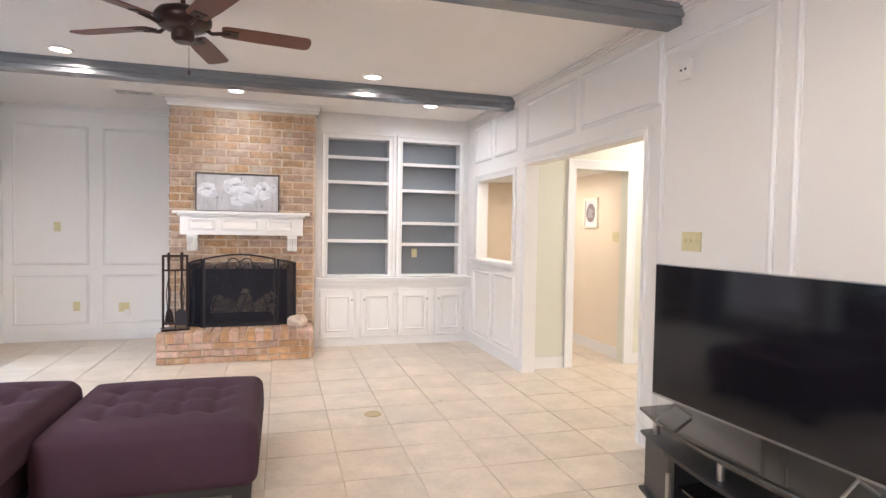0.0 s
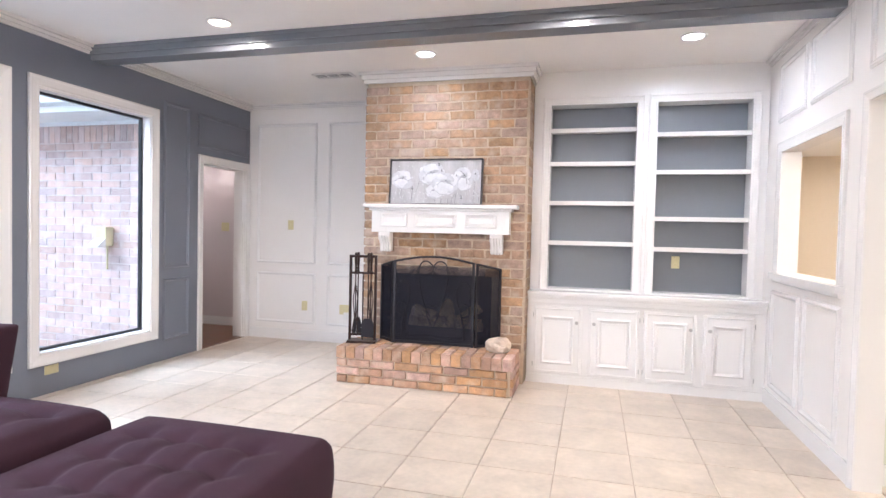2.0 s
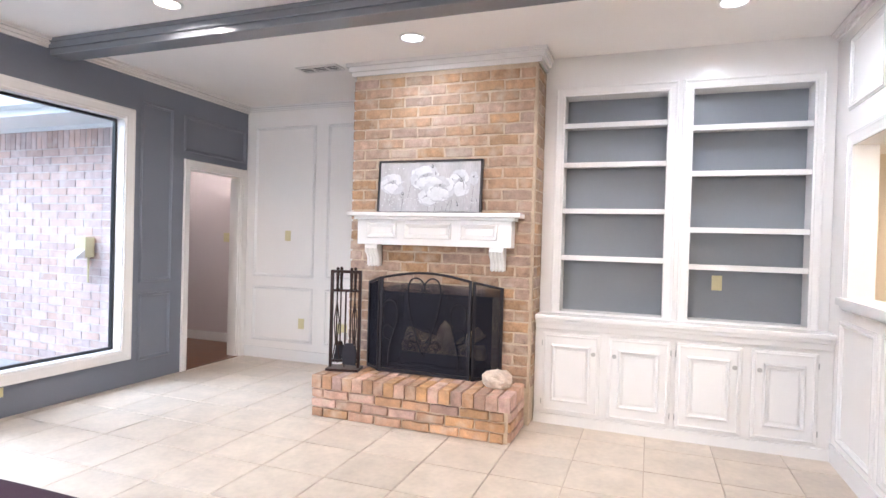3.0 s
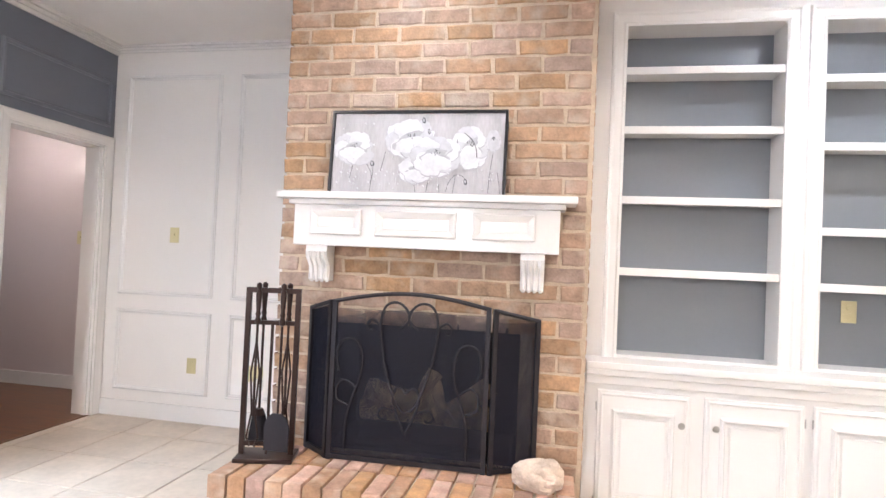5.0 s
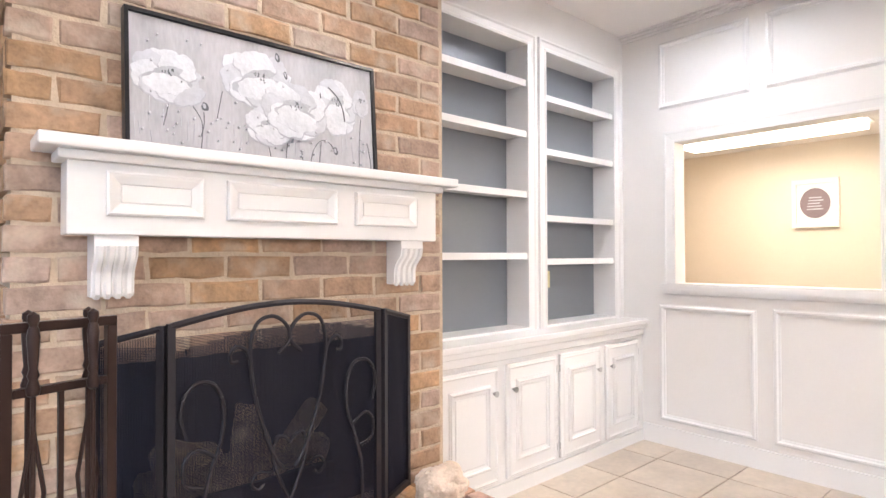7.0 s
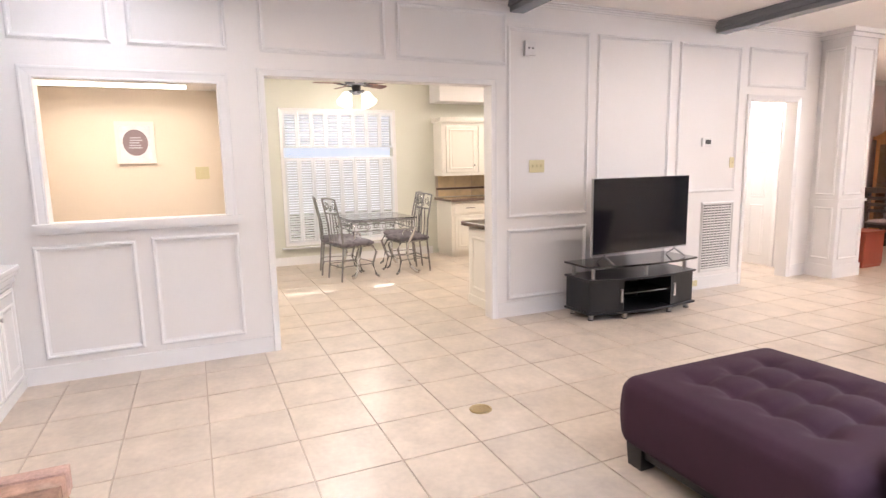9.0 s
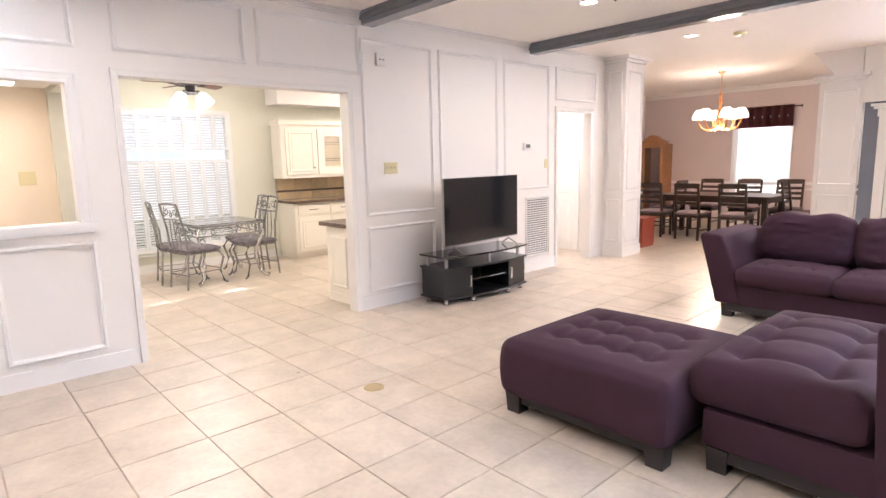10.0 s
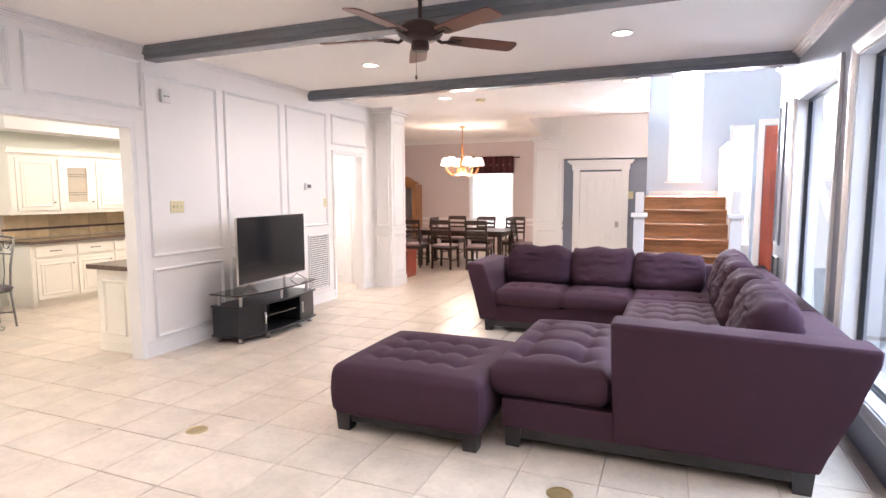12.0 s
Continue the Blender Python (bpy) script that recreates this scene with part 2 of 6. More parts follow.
    "ink": mat("dark_stem_paint", (0.10, 0.10, 0.11), 0.6, var=0.2, bump=0.1),
    "glass": glass("clear_glass"),
    "frost": glass("frosted_glass", (1, 0.95, 0.88), 0.4),
    "shadeglow": glow("lit_glass_shade", (1.0, 0.86, 0.66), 3.5),
    "fanshade": glow("lit_fan_shade", (1.0, 0.95, 0.86), 2.2),
    "lensw": glow("warm_downlight_lens", (1.0, 0.88, 0.72), 12),
    "lensc": glow("cool_downlight_lens", (0.85, 0.92, 1.0), 12),
    "fluor": glow("fluorescent_panel", (1.0, 0.90, 0.74), 5),
}


# ---- mesh helpers ----
def box(bm, x0, y0, z0, x1, y1, z1, bevel=0.0, seg=2):
    vs = [bm.verts.new((x, y, z)) for x in (x0, x1) for y in (y0, y1) for z in (z0, z1)]
    q = [(0, 1, 3, 2), (4, 6, 7, 5), (0, 4, 5, 1), (2, 3, 7, 6), (0, 2, 6, 4), (1, 5, 7, 3)]
    fs = [bm.faces.new([vs[i] for i in f]) for f in q]
    if bevel:
        es = list({e for f in fs for e in f.edges})
        bmesh.ops.bevel(bm, geom=es, offset=bevel, segments=seg, profile=0.7, affect="EDGES")
    return bm


def cyl(bm, p0, p1, r0, r1=None, n=16, caps=True):
    r1 = r0 if r1 is None else r1
    p0, p1 = Vector(p0), Vector(p1)
    d = (p1 - p0).normalized()
    a = d.orthogonal().normalized()
    b = d.cross(a)
    rings = []
    for p, r in ((p0, r0), (p1, r1)):
        rings.append([bm.verts.new(p + (a * math.cos(t) + b * math.sin(t)) * r) for t in [2 * math.pi * i / n for i in range(n)]])
    for i in range(n):
        bm.faces.new((rings[0][i], rings[0][(i + 1) % n], rings[1][(i + 1) % n], rings[1][i]))
    if caps:
        bm.faces.new(rings[0][::-1])
        bm.faces.new(rings[1])
    return bm


def lathe(bm, prof, x=0, y=0, n=20, closed=False):
    """A turned shape about a vertical axis; prof: radius, height. closed: a ring whose outline closes on itself."""
    rings = []
    for r, z in prof:
        rings.append([bm.verts.new((x + r * math.cos(2 * math.pi * i / n), y + r * math.sin(2 * math.pi * i / n), z)) for i in range(n)])
    for a, b in zip(rings, rings[1:]):
        for i in range(n):
            bm.faces.new((a[i], a[(i + 1) % n], b[(i + 1) % n], b[i]))
    if closed:
        for i in range(n):
            bm.faces.new((rings[-1][i], rings[-1][(i + 1) % n], rings[0][(i + 1) % n], rings[0][i]))
        return bm
    if prof[0][0] > 0.0005:
        bm.faces.new(rings[0][::-1])
    if prof[-1][0] > 0.0005:
        bm.faces.new(rings[-1])
    return bm


def tube(bm, pts, r, n=8):
    """A round bar along points."""
    pts = [Vector(p) for p in pts]
    rings = []
    for i, p in enumerate(pts):
        d = (pts[min(i + 1, len(pts) - 1)] - pts[max(i - 1, 0)]).normalized()
        ref = Vector((0, 0, 1)) if abs(d.z) < 0.95 else Vector((0, 1, 0))
        a = d.cross(ref).normalized()
        b = d.cross(a)
        rings.append([bm.verts.new(p + (a * math.cos(t) + b * math.sin(t)) * r) for t in [2 * math.pi * k / n for k in range(n)]])
    for a, b in zip(rings, rings[1:]):
        for i in range(n):
            bm.faces.new((a[i], a[(i + 1) % n], b[(i + 1) % n], b[i]))
    bm.faces.new(rings[0][::-1])
    bm.faces.new(rings[-1])
    return bm


def prism(bm, outline, axis, a0, a1):
    """Extrudes an outline of (u, v) along an axis from a0 to a1; x: u=y v=z; y: u=x v=z; z: u=x v=y."""
    def at(u, v, w):
        return {"x": (w, u, v), "y": (u, w, v), "z": (u, v, w)}[axis]
    A = [bm.verts.new(at(u, v, a0)) for u, v in outline]
    B = [bm.verts.new(at(u, v, a1)) for u, v in outline]
    n = len(A)
    for i in range(n):
        bm.faces.new((A[i], A[(i + 1) % n], B[(i + 1) % n], B[i]))
    bm.faces.new(A[::-1])
    bm.faces.new(B)
    return bm


def part(name, bm, material, parent=None, label="", smooth=False, kind="", category=""):
    bmesh.ops.recalc_face_normals(bm, faces=bm.faces)
    me = bpy.data.meshes.new(name)
    bm.to_mesh(me)
    bm.free()
    me.materials.append(M[material] if isinstance(material, str) else material)
    if smooth:
        me.shade_smooth()
        me.set_sharp_from_angle(angle=radians(40))
    ob = new(name, me)
    if parent is not None:
        ob.parent = parent
    if label or kind or category:
        tagged(ob, label, category, kind=kind)
    return ob


def thing(name, label, category, x=0, y=0, z=0, rz=0, group=""):
    ob = new(name)
    ob.matrix_basis = pose(x, y, z, 0, 0, rz)
    return tagged(ob, label, category, group)


def B(*a, **k):
    return box(bmesh.new(), *a, **k)


def boxes(*list_of):
    bm = bmesh.new()
    for b in list_of:
        box(bm, *b)
    return bm


def structure(name, bm, material, label="", smooth=False):
    return part(name, bm, material, None, label, smooth, "structure")


def sweep_rect(bm, axis, at, out, u0, u1, v0, v1, prof, sign=1, open_bottom=False):
    """A moulding swept round a rectangle on a plane, its corners mitred; prof: offset, height off the plane. sign 1 runs inward, -1 outward."""
    loops = []
    for o, d in prof:
        k = o * sign
        lo = v0 if open_bottom else v0 + k
        pts = [(u0 + k, lo), (u0 + k, v1 - k), (u1 - k, v1 - k), (u1 - k, lo)]
        w = at + out * d
        loops.append([bm.verts.new((w, p, q) if axis == "x" else (p, w, q)) for p, q in pts])
    n = len(loops)
    for i in range(n):
        a, b = loops[i], loops[(i + 1) % n]
        for j in range(3 if open_bottom else 4):
            bm.faces.new((a[j], a[(j + 1) % 4], b[(j + 1) % 4], b[j]))
    if open_bottom:
        bm.faces.new([l[0] for l in loops])
        bm.faces.new([l[3] for l in loops][::-1])
    return bm


def frame_on(bm, axis, at, out, u0, u1, v0, v1, w, d):
    """A four-sided picture-frame moulding lying on the plane axis=at, standing out by d."""
    prof = [(0, 0), (0, d * 0.45), (w * 0.15, d * 0.55), (w * 0.3, d), (w * 0.55, d), (w * 0.72, d * 0.5), (w, d * 0.3), (w, 0)]
    return sweep_rect(bm, axis, at, out, u0, u1, v0, v1, prof)


def wall_with_holes(name, axis, p0, p1, u0, u1, z0, z1, holes, material, label=""):
    """A wall between the planes p0 and p1 across an axis, from u0 to u1, with holes (u, u, z, z)."""
    bm = bmesh.new()
    us = sorted({u0, u1, *[h[0] for h in holes], *[h[1] for h in holes]})
    for a, b in zip(us, us[1:]):
        gaps = sorted((h[2], h[3]) for h in holes if h[0] <= a + 1e-6 and h[1] >= b - 1e-6)
        z = z0
        for g0, g1 in gaps + [(z1, z1)]:
            if g0 > z + 1e-6:
                if axis == "x":
                    box(bm, p0, a, z, p1, b, g0)
                else:
                    box(bm, a, p0, z, b, p1, g0)
            z = max(z, g1)
    bmesh.ops.remove_doubles(bm, verts=bm.verts, dist=0.0005)
    return structure(name, bm, material, label)


CEIL = 2.84
EX = 2.33      # east wall face
WX = -3.20     # west wall face
BY = 7.66      # back wall of the alcove
CH = 6.56      # chimney face

# ---- structure ----
wall_with_holes("wall_east", "x", EX, EX + 0.13, -1.75, BY, 0, CEIL, [(5.36, 6.46, 1.09, 2.03), (3.13, 5.03, 0, 2.10), (-0.89, -0.12, 0, 2.06)], "white", "white panelled wall")
W1 = (4.92, 6.06, 0.32, 2.39)
W2 = (2.37, 4.62, 0.32, 2.39)
W3 = (0.47, 1.95, 0.32, 2.39)
wall_with_holes("wall_west", "x", WX - 0.15, WX, -0.45, BY, 0, CEIL, [W1, W2, W3, (6.80, 7.58, 0, 2.05)], "blue", "slate blue panelled wall")
structure("wall_north", boxes((WX - 0.15, BY, 0, 0.31, BY + 0.13, CEIL), (0.31, 7.45, 0, EX, 7.55, CEIL)), "white", "white panelled wall")
structure("ceiling", boxes((-3.35, 0.25, CEIL, EX + 0.13, BY + 0.13, CEIL + 0.12), (-1.72, -7.1, CEIL, 6.4, 0.25, CEIL + 0.12), (EX + 0.13, 0.25, CEIL, 6.4, 8.0, CEIL + 0.12)), "ceil", "flat off-white ceiling")
structure("ceiling_yellow_hall", B(EX + 0.13, 5.28, 2.14, 3.66, 7.6, 2.26), "ceil", "low white hall ceiling")
structure("ceiling_bed_hall", B(-6, 6.62, 2.6, -3.35, 9.2, 2.72), "ceil", "flat off-white ceiling")
structure("ground", B(-60, -60, -0.30, 60, 60, -0.16), "grass", "grassy ground")
structure("patio", B(-9, -0.2, -0.155, -3.36, 6.4, -0.02), "concrete", "pale concrete courtyard")
floor = structure("floor", boxes((-3.35, -7.1, -0.14, 6.3, 7.8, -0.008), (-6, -7.1, -0.14, -3.35, -0.29, -0.008)), "grout", "cream square tile floor with tan grout")
structure("floor_bed_hall", B(-6, 6.62, -0.14, -3.21, 9.2, 0.004), "woodfloor", "brown wooden floor")
structure("wall_hall_far", B(6.2, 5.3, 0, 6.35, 8, CEIL), "green", "pale green wall")
KW = (2.73, 4.36, 0.33, 2.20)
wall_with_holes("wall_breakfast", "x", 6.2, 6.35, -1.5, 5.3, 0, CEIL, [KW], "green", "pale green wall")
wall_with_holes("wall_breakfast_north", "y", 5.16, 5.28, EX + 0.13, 6.2, 0, CEIL, [(2.95, 3.58, 0, 2.10)], "green", "pale green wall")
structure("wall_hall_east", B(3.66, 5.28, 0, 3.78, 8.0, CEIL), "yellow", "warm yellow wall")
structure("wall_hall_north", B(2.46, 7.6, 0, 3.66, 7.7, CEIL), "yellow", "warm yellow wall")
wall_with_holes("wall_dining_south", "y", -7.05, -6.9, -1.5, 6.35, 0, CEIL, [(1.58, 2.62, 0.45, 2.2)], "pink", "pale mauve dining wall")
structure("wall_dining_east", B(4.7, -6.9, 0, 4.85, -2.4, CEIL), "pink", "pale mauve dining wall")
structure("wall_back_hall", boxes((3.9, -2.28, 0, 4.02, 0.3, CEIL), (2.46, 0.18, 0, 3.9, 0.3, CEIL), (2.46, -2.4, 0, 4.85, -2.28, CEIL)), "white", "white hall wall")
structure("wall_hall_south", B(EX + 0.13, -1.5, 0, 3.9, -1.36, CEIL), "white", "white hall wall")
structure("wall_closet", B(-1.72, -3.62, 0, -0.28, -3.50, 2.10), "blue", "slate blue wall round the closet door")
structure("wall_closet_upper", B(-1.72, -3.62, 2.10, -0.28, -3.42, CEIL), "white", "white wall above the closet")
structure("wall_closet_side", boxes((-0.28, -6.9, 0, -0.16, -3.62, CEIL),), "pink", "pale mauve wall")
wall_with_holes("wall_stair_back", "y", -3.62, -3.5, -4.6, -1.72, 0, 5.2, [(-2.50, -2.10, 1.74, 3.9), (-3.26, -3.02, 0.1, 2.52)], "greyblue", "grey-blue stairwell wall")
structure("wall_stairwell_upper", boxes((-1.72, -3.5, CEIL + 0.12, -1.6, 0.37, 5.2), (-4.6, 0.25, CEIL + 0.12, -1.72, 0.37, 5.2), (-4.6, 0.25, CEIL, -3.35, 0.37, CEIL + 0.12)), "white", "white stairwell wall")
structure("wall_entry_west", B(-4.7, -3.6, 0, -4.6, 0.37, 5.2), "white", "white entry wall")
structure("wall_entry_north", B(-4.6, -0.45, 0, -3.35, -0.3, CEIL), "white", "white entry wall")
structure("ceiling_stairwell", B(-4.7, -3.6, 5.2, -1.6, 0.37, 5.3), "ceil", "high white ceiling")
structure("wall_bed_hall", boxes((-6, 8.2, 0, -3.35, 8.35, 2.6), (-4.75, 6.62, 0, -4.63, 7.2, 2.6), (-6.1, 6.62, 0, -6, 8.35, 2.6)), "pink", "pale mauve hall wall")
for i, (y0, y1) in enumerate(((5.36, 5.56), (2.78, 2.96), (0.30, 0.48))):
    bm = box(bmesh.new(), WX, y0 + 0.02, CEIL - 0.12, EX, y1 - 0.02, CEIL, 0.005, 1)
    box(bm, WX, y0, CEIL - 0.075, EX, y1, CEIL, 0.004, 1)
    box(bm, WX, y0 - 0.012, CEIL - 0.03, EX, y1 + 0.012, CEIL, 0.004, 1)
    structure("beam_%d" % (i + 1), bm, "beam", "grey glossy ceiling beam")
chimney = structure("chimney", boxes((-1.185, CH + 0.006, 0.3, -0.95, 7.6, 2.74), (0.05, CH + 0.006, 0.3, 0.352, 7.6, 2.74), (-0.95, CH + 0.006, 0.98, 0.05, 7.6, 2.74), (-1.185, CH + 0.006, 0, 0.352, 7.6, 0.3)), "mortar", "tan brick chimney breast")
hearth = structure("hearth", B(-1.222, 6.112, 0, 0.302, CH + 0.011, 0.305), "mortar", "raised orange brick hearth")
structure("firebox", boxes((-0.95, 7.1, 0.3, 0.05, 7.2, 0.98), (-0.95, 6.64, 0.3, -0.93, 7.1, 0.98), (0.03, 6.64, 0.3, 0.05, 7.1, 0.98), (-0.93, 6.64, 0.96, 0.03, 7.1, 0.98), (-0.93, 6.64, 0.3, 0.03, 7.1, 0.315)), "soot", "sooty black firebox lining")


# ---- trim of the shell ----
def trim(name, bm, material="trim", label="white painted trim"):
    return structure(name, bm, material, label)


def crown(bm, axis, at, out, u0, u1, size=0.09):
    """A stepped crown moulding under the ceiling on a wall plane."""
    for k, (h, d) in enumerate(((size, size * 0.25), (size * 0.66, size * 0.55), (size * 0.33, size))):
        a, b = sorted((at, at + out * d))
        if axis == "x":
            box(bm, a, u0, CEIL - h, b, u1, CEIL)
        else:
            box(bm, u0, a, CEIL - h, u1, b, CEIL)
    return bm


# openings in the east wall
def casing(bm, axis, at, out, u0, u1, z0, z1, w=0.075, d=0.022, sill=False):
    """The moulded casing round an opening; with a sill it runs round all four sides."""
    prof = [(0, 0), (0, d * 0.5), (w * 0.12, d * 0.6), (w * 0.2, d * 0.55), (w * 0.7, d * 0.85), (w * 0.8, d), (w * 0.97, d), (w, d * 0.8), (w, 0)]
    return sweep_rect(bm, axis, at, out, u0, u1, z0, z1, prof, -1, not sill)


trim("trim_hatch", casing(bmesh.new(), "x", EX, -1, 5.36, 6.46, 1.09, 2.03, sill=True))
trim("trim_hatch_sill", boxes((EX - 0.05, 5.25, 1.045, EX + 0.16, 6.55, 1.088), (EX - 0.03, 5.27, 1.025, EX, 6.54, 1.045)))
trim("trim_opening", casing(bmesh.new(), "x", EX, -1, 3.13, 5.03, 0, 2.10, w=0.05))
trim("trim_hall_doorway", casing(bmesh.new(), "x", EX, -1, -0.89, -0.12, 0, 2.06, w=0.06))
trim("trim_yellow_doorway", casing(bmesh.new(), "y", 5.16, -1, 2.95, 3.58, 0, 2.10, w=0.10, d=0.03))
bm = bmesh.new()
for a in ((5.99, 6.57, 2.265, 2.72), (5.27, 5.90, 2.265, 2.72), (4.08, 5.047, 2.268, 2.72), (2.975, 3.99, 2.27, 2.72), (5.965, 6.575, 0.165, 0.945), (5.28, 5.875, 0.165, 0.96),
          (2.075, 2.97, 0.925, 2.61), (1.05, 1.985, 0.925, 2.61), (0.06, 0.945, 1.07, 2.61), (2.075, 2.97, 0.16, 0.825), (1.05, 1.985, 0.16, 0.825), (-1.02, -0.06, 2.2, 2.62)):
    frame_on(bm, "x", EX, -1, a[0], a[1], a[2], a[3], 0.040, 0.021 if a[2] < 0.5 else 0.016)
trim("trim_wall_panels", bm, "trim", "white raised panel mouldings")
trim("baseboard_east", boxes((EX - 0.014, -0.06, 0, EX, 3.07, 0.14), (EX - 0.014, 5.09, 0, EX, 6.70, 0.12), (EX - 0.014, -1.2, 0, EX, -0.96, 0.14)))
trim("trim_crown_east", crown(bmesh.new(), "x", EX, -1, -1.2, 6.96, 0.05))
trim("trim_crown_west", crown(bmesh.new(), "x", WX, 1, -0.4, BY, 0.07))
# west wall: dark panels, window casings, door casing
bm = bmesh.new()
for a in ((6.22, 6.59, 0.92, 2.58), (6.22, 6.59, 0.20, 0.82), (6.72, 7.62, 2.20, 2.56), (-0.40, -0.05, 0.95, 2.45), (-0.40, -0.05, 0.25, 0.83)):
    frame_on(bm, "x", WX, 1, a[0], a[1], a[2], a[3], 0.035, 0.018)
trim("trim_blue_panels", bm, "blue", "slate blue raised panel mouldings")
trim("trim_blue_doorway", casing(bmesh.new(), "x", WX, 1, 6.80, 7.58, 0, 2.05, w=0.075))
trim("trim_door_jamb", boxes((WX - 0.15, 6.80, 0.005, WX, 6.815, 2.05), (WX - 0.15, 7.565, 0.005, WX, 7.58, 2.05), (WX - 0.15, 6.815, 2.035, WX, 7.565, 2.05), (WX - 0.06, 7.553, 0.005, WX - 0.02, 7.565, 2.035)))
trim("baseboard_bed_hall", boxes((-4.63, 6.7, 0.004, -4.615, 7.2, 0.12), (-6, 8.185, 0.004, -3.36, 8.2, 0.12)))
# back wall of the alcove
bm = bmesh.new()
for a in ((-3.08, -2.28, 0.925, 2.61), (-3.08, -2.28, 0.20, 0.815), (-2.13, -1.33, 0.925, 2.61), (-2.13, -1.33, 0.20, 0.815)):
    frame_on(bm, "y", BY, -1, a[0], a[1], a[2], a[3], 0.035, 0.02)
trim("trim_alcove_panels", bm, "trim", "white raised panel mouldings")
for nm, bx in (("trim_crown_chimney", [(-1.2 - d, CH - d, CEIL - h, 0.365 + d, CH - 0.001, CEIL - 0.001) for h, d in ((0.105, 0.018), (0.07, 0.036), (0.03, 0.058))]),
               ("trim_crown_chimney_side", [(-1.2 - d, CH, CEIL - h, -1.199, BY - 0.001, CEIL - 0.001) for h, d in ((0.105, 0.018), (0.07, 0.036), (0.03, 0.058))]),
               ("trim_crown_chimney_return", [(0.362, CH, CEIL - h, 0.365 + d, 6.844, CEIL - 0.001) for h, d in ((0.105, 0.018), (0.07, 0.036), (0.03, 0.058))])):
    trim(nm, boxes(*bx))
trim("trim_crown_alcove", crown(bmesh.new(), "y", BY, -1, WX, -1.25, 0.05))
trim("baseboard_alcove", B(WX, BY - 0.014, 0, -1.18, BY, 0.12))
trim("baseboard_green", boxes((6.186, 2.1, 0, 6.2, 5.16, 0.12), (2.47, 5.146, 0, 2.85, 5.16, 0.12), (3.68, 5.146, 0, 6.18, 5.16, 0.12), (3.646, 5.3, 0, 3.66, 7.6, 0.12)))
# dining rail, crown
trim("trim_dining_rail", boxes((-0.1, -6.875, 0.80, 4.7, -6.9, 0.86), (4.675, -6.87, 0.80, 4.7, -2.4, 0.86)))
bm = bmesh.new()
for x in (0.0, 0.75, 2.8, 3.6):
    frame_on(bm, "y", -6.9, 1, x + 0.05, x + 0.7, 0.2, 0.72, 0.03, 0.015)
trim("trim_dining_panels", bm)
trim("trim_crown_dining", crown(crown(bmesh.new(), "y", -6.9, 1, -0.16, 4.7, 0.09), "x", 4.7, -1, -6.8, -2.4, 0.09))


def pilaster(name, x0, y0, x1, y1, top=CEIL):
    bm = boxes((x0, y0, 0, x1, y1, top), (x0 - 0.012, y0 - 0.012, 0, x1 + 0.012, y1 + 0.012, 0.15),
               (x0 - 0.02, y0 - 0.02, 0.90, x1 + 0.02, y1 + 0.02, 0.93), (x0 - 0.03, y0 - 0.03, top - 0.09, x1 + 0.03, y1 + 0.03, top - 0.05), (x0 - 0.07, y0 - 0.07, top - 0.05, x1 + 0.07, y1 + 0.07, top))
    frame_on(bm, "y", y1, 1, x0 + 0.05, x1 - 0.05, 0.98, top - 0.2, 0.025, 0.015)
    frame_on(bm, "y", y1, 1, x0 + 0.05, x1 - 0.05, 0.22, 0.84, 0.025, 0.015)
    frame_on(bm, "x", x0, -1, y0 + 0.06, y1 - 0.06, 0.98, top - 0.2, 0.025, 0.015)
    frame_on(bm, "x", x0, -1, y0 + 0.06, y1 - 0.06, 0.22, 0.84, 0.025, 0.015)
    return structure(name, bm, "trim", "white panelled pilaster")


pilaster("pilaster_1", 2.0, -1.74, 2.325, -1.25)
pilaster("pilaster_2", -0.30, -3.75, 0.22, -3.42, 2.50)
structure("pilaster_cap", prism(bmesh.new(), [(-0.27, 2.50), (0.05, 2.50), (0.34, CEIL), (-0.27, CEIL)], "y", -3.75, -3.44), "white", "white sloping wall above the pilaster")


# ---- windows, doors, stairs ----
def window_unit(name, y0, y1, z0, z1, material_case="trim"):
    w = thing(name, "tall fixed picture window in a white casing with a thin dark frame", "window")
    w["kind"] = "structure"
    xa = WX - 0.10
    bm = casing(bmesh.new(), "x", WX, 1, y0, y1, z0, z1, 0.085, 0.024, sill=True)
    part("window_casing", bm, "trim", w, "white casing")
    bm = boxes((xa, y0, z0, WX, y0 + 0.012, z1), (xa, y1 - 0.012, z0, WX, y1, z1), (xa, y0 + 0.012, z1 - 0.012, WX, y1 - 0.012, z1), (xa, y0 + 0.012, z0, WX, y1 - 0.012, z0 + 0.012))
    part("window_reveal", bm, "trim", w)
    bm = bmesh.new()
    for a in ((y0 + 0.012, z0 + 0.012, y1 - 0.012, z0 + 0.034), (y0 + 0.012, z1 - 0.034, y1 - 0.012, z1 - 0.012), (y0 + 0.012, z0 + 0.034, y0 + 0.034, z1 - 0.034), (y1 - 0.034, z0 + 0.034, y1 - 0.012, z1 - 0.034)):
        box(bm, xa - 0.02, a[0], a[1], xa + 0.012, a[2], a[3])
    part("window_frame", bm, "blackplastic", w, "thin black frame")
    p = part("pane", B(xa - 0.008, y0 + 0.034, z0 + 0.034, xa - 0.004, y1 - 0.034, z1 - 0.034), "glass", w, "clear glass")
    p.visible_shadow = False
    return w


window_unit("window_1", *W1)
window_unit("window_2", *W2)
window_unit("window_3", *W3)

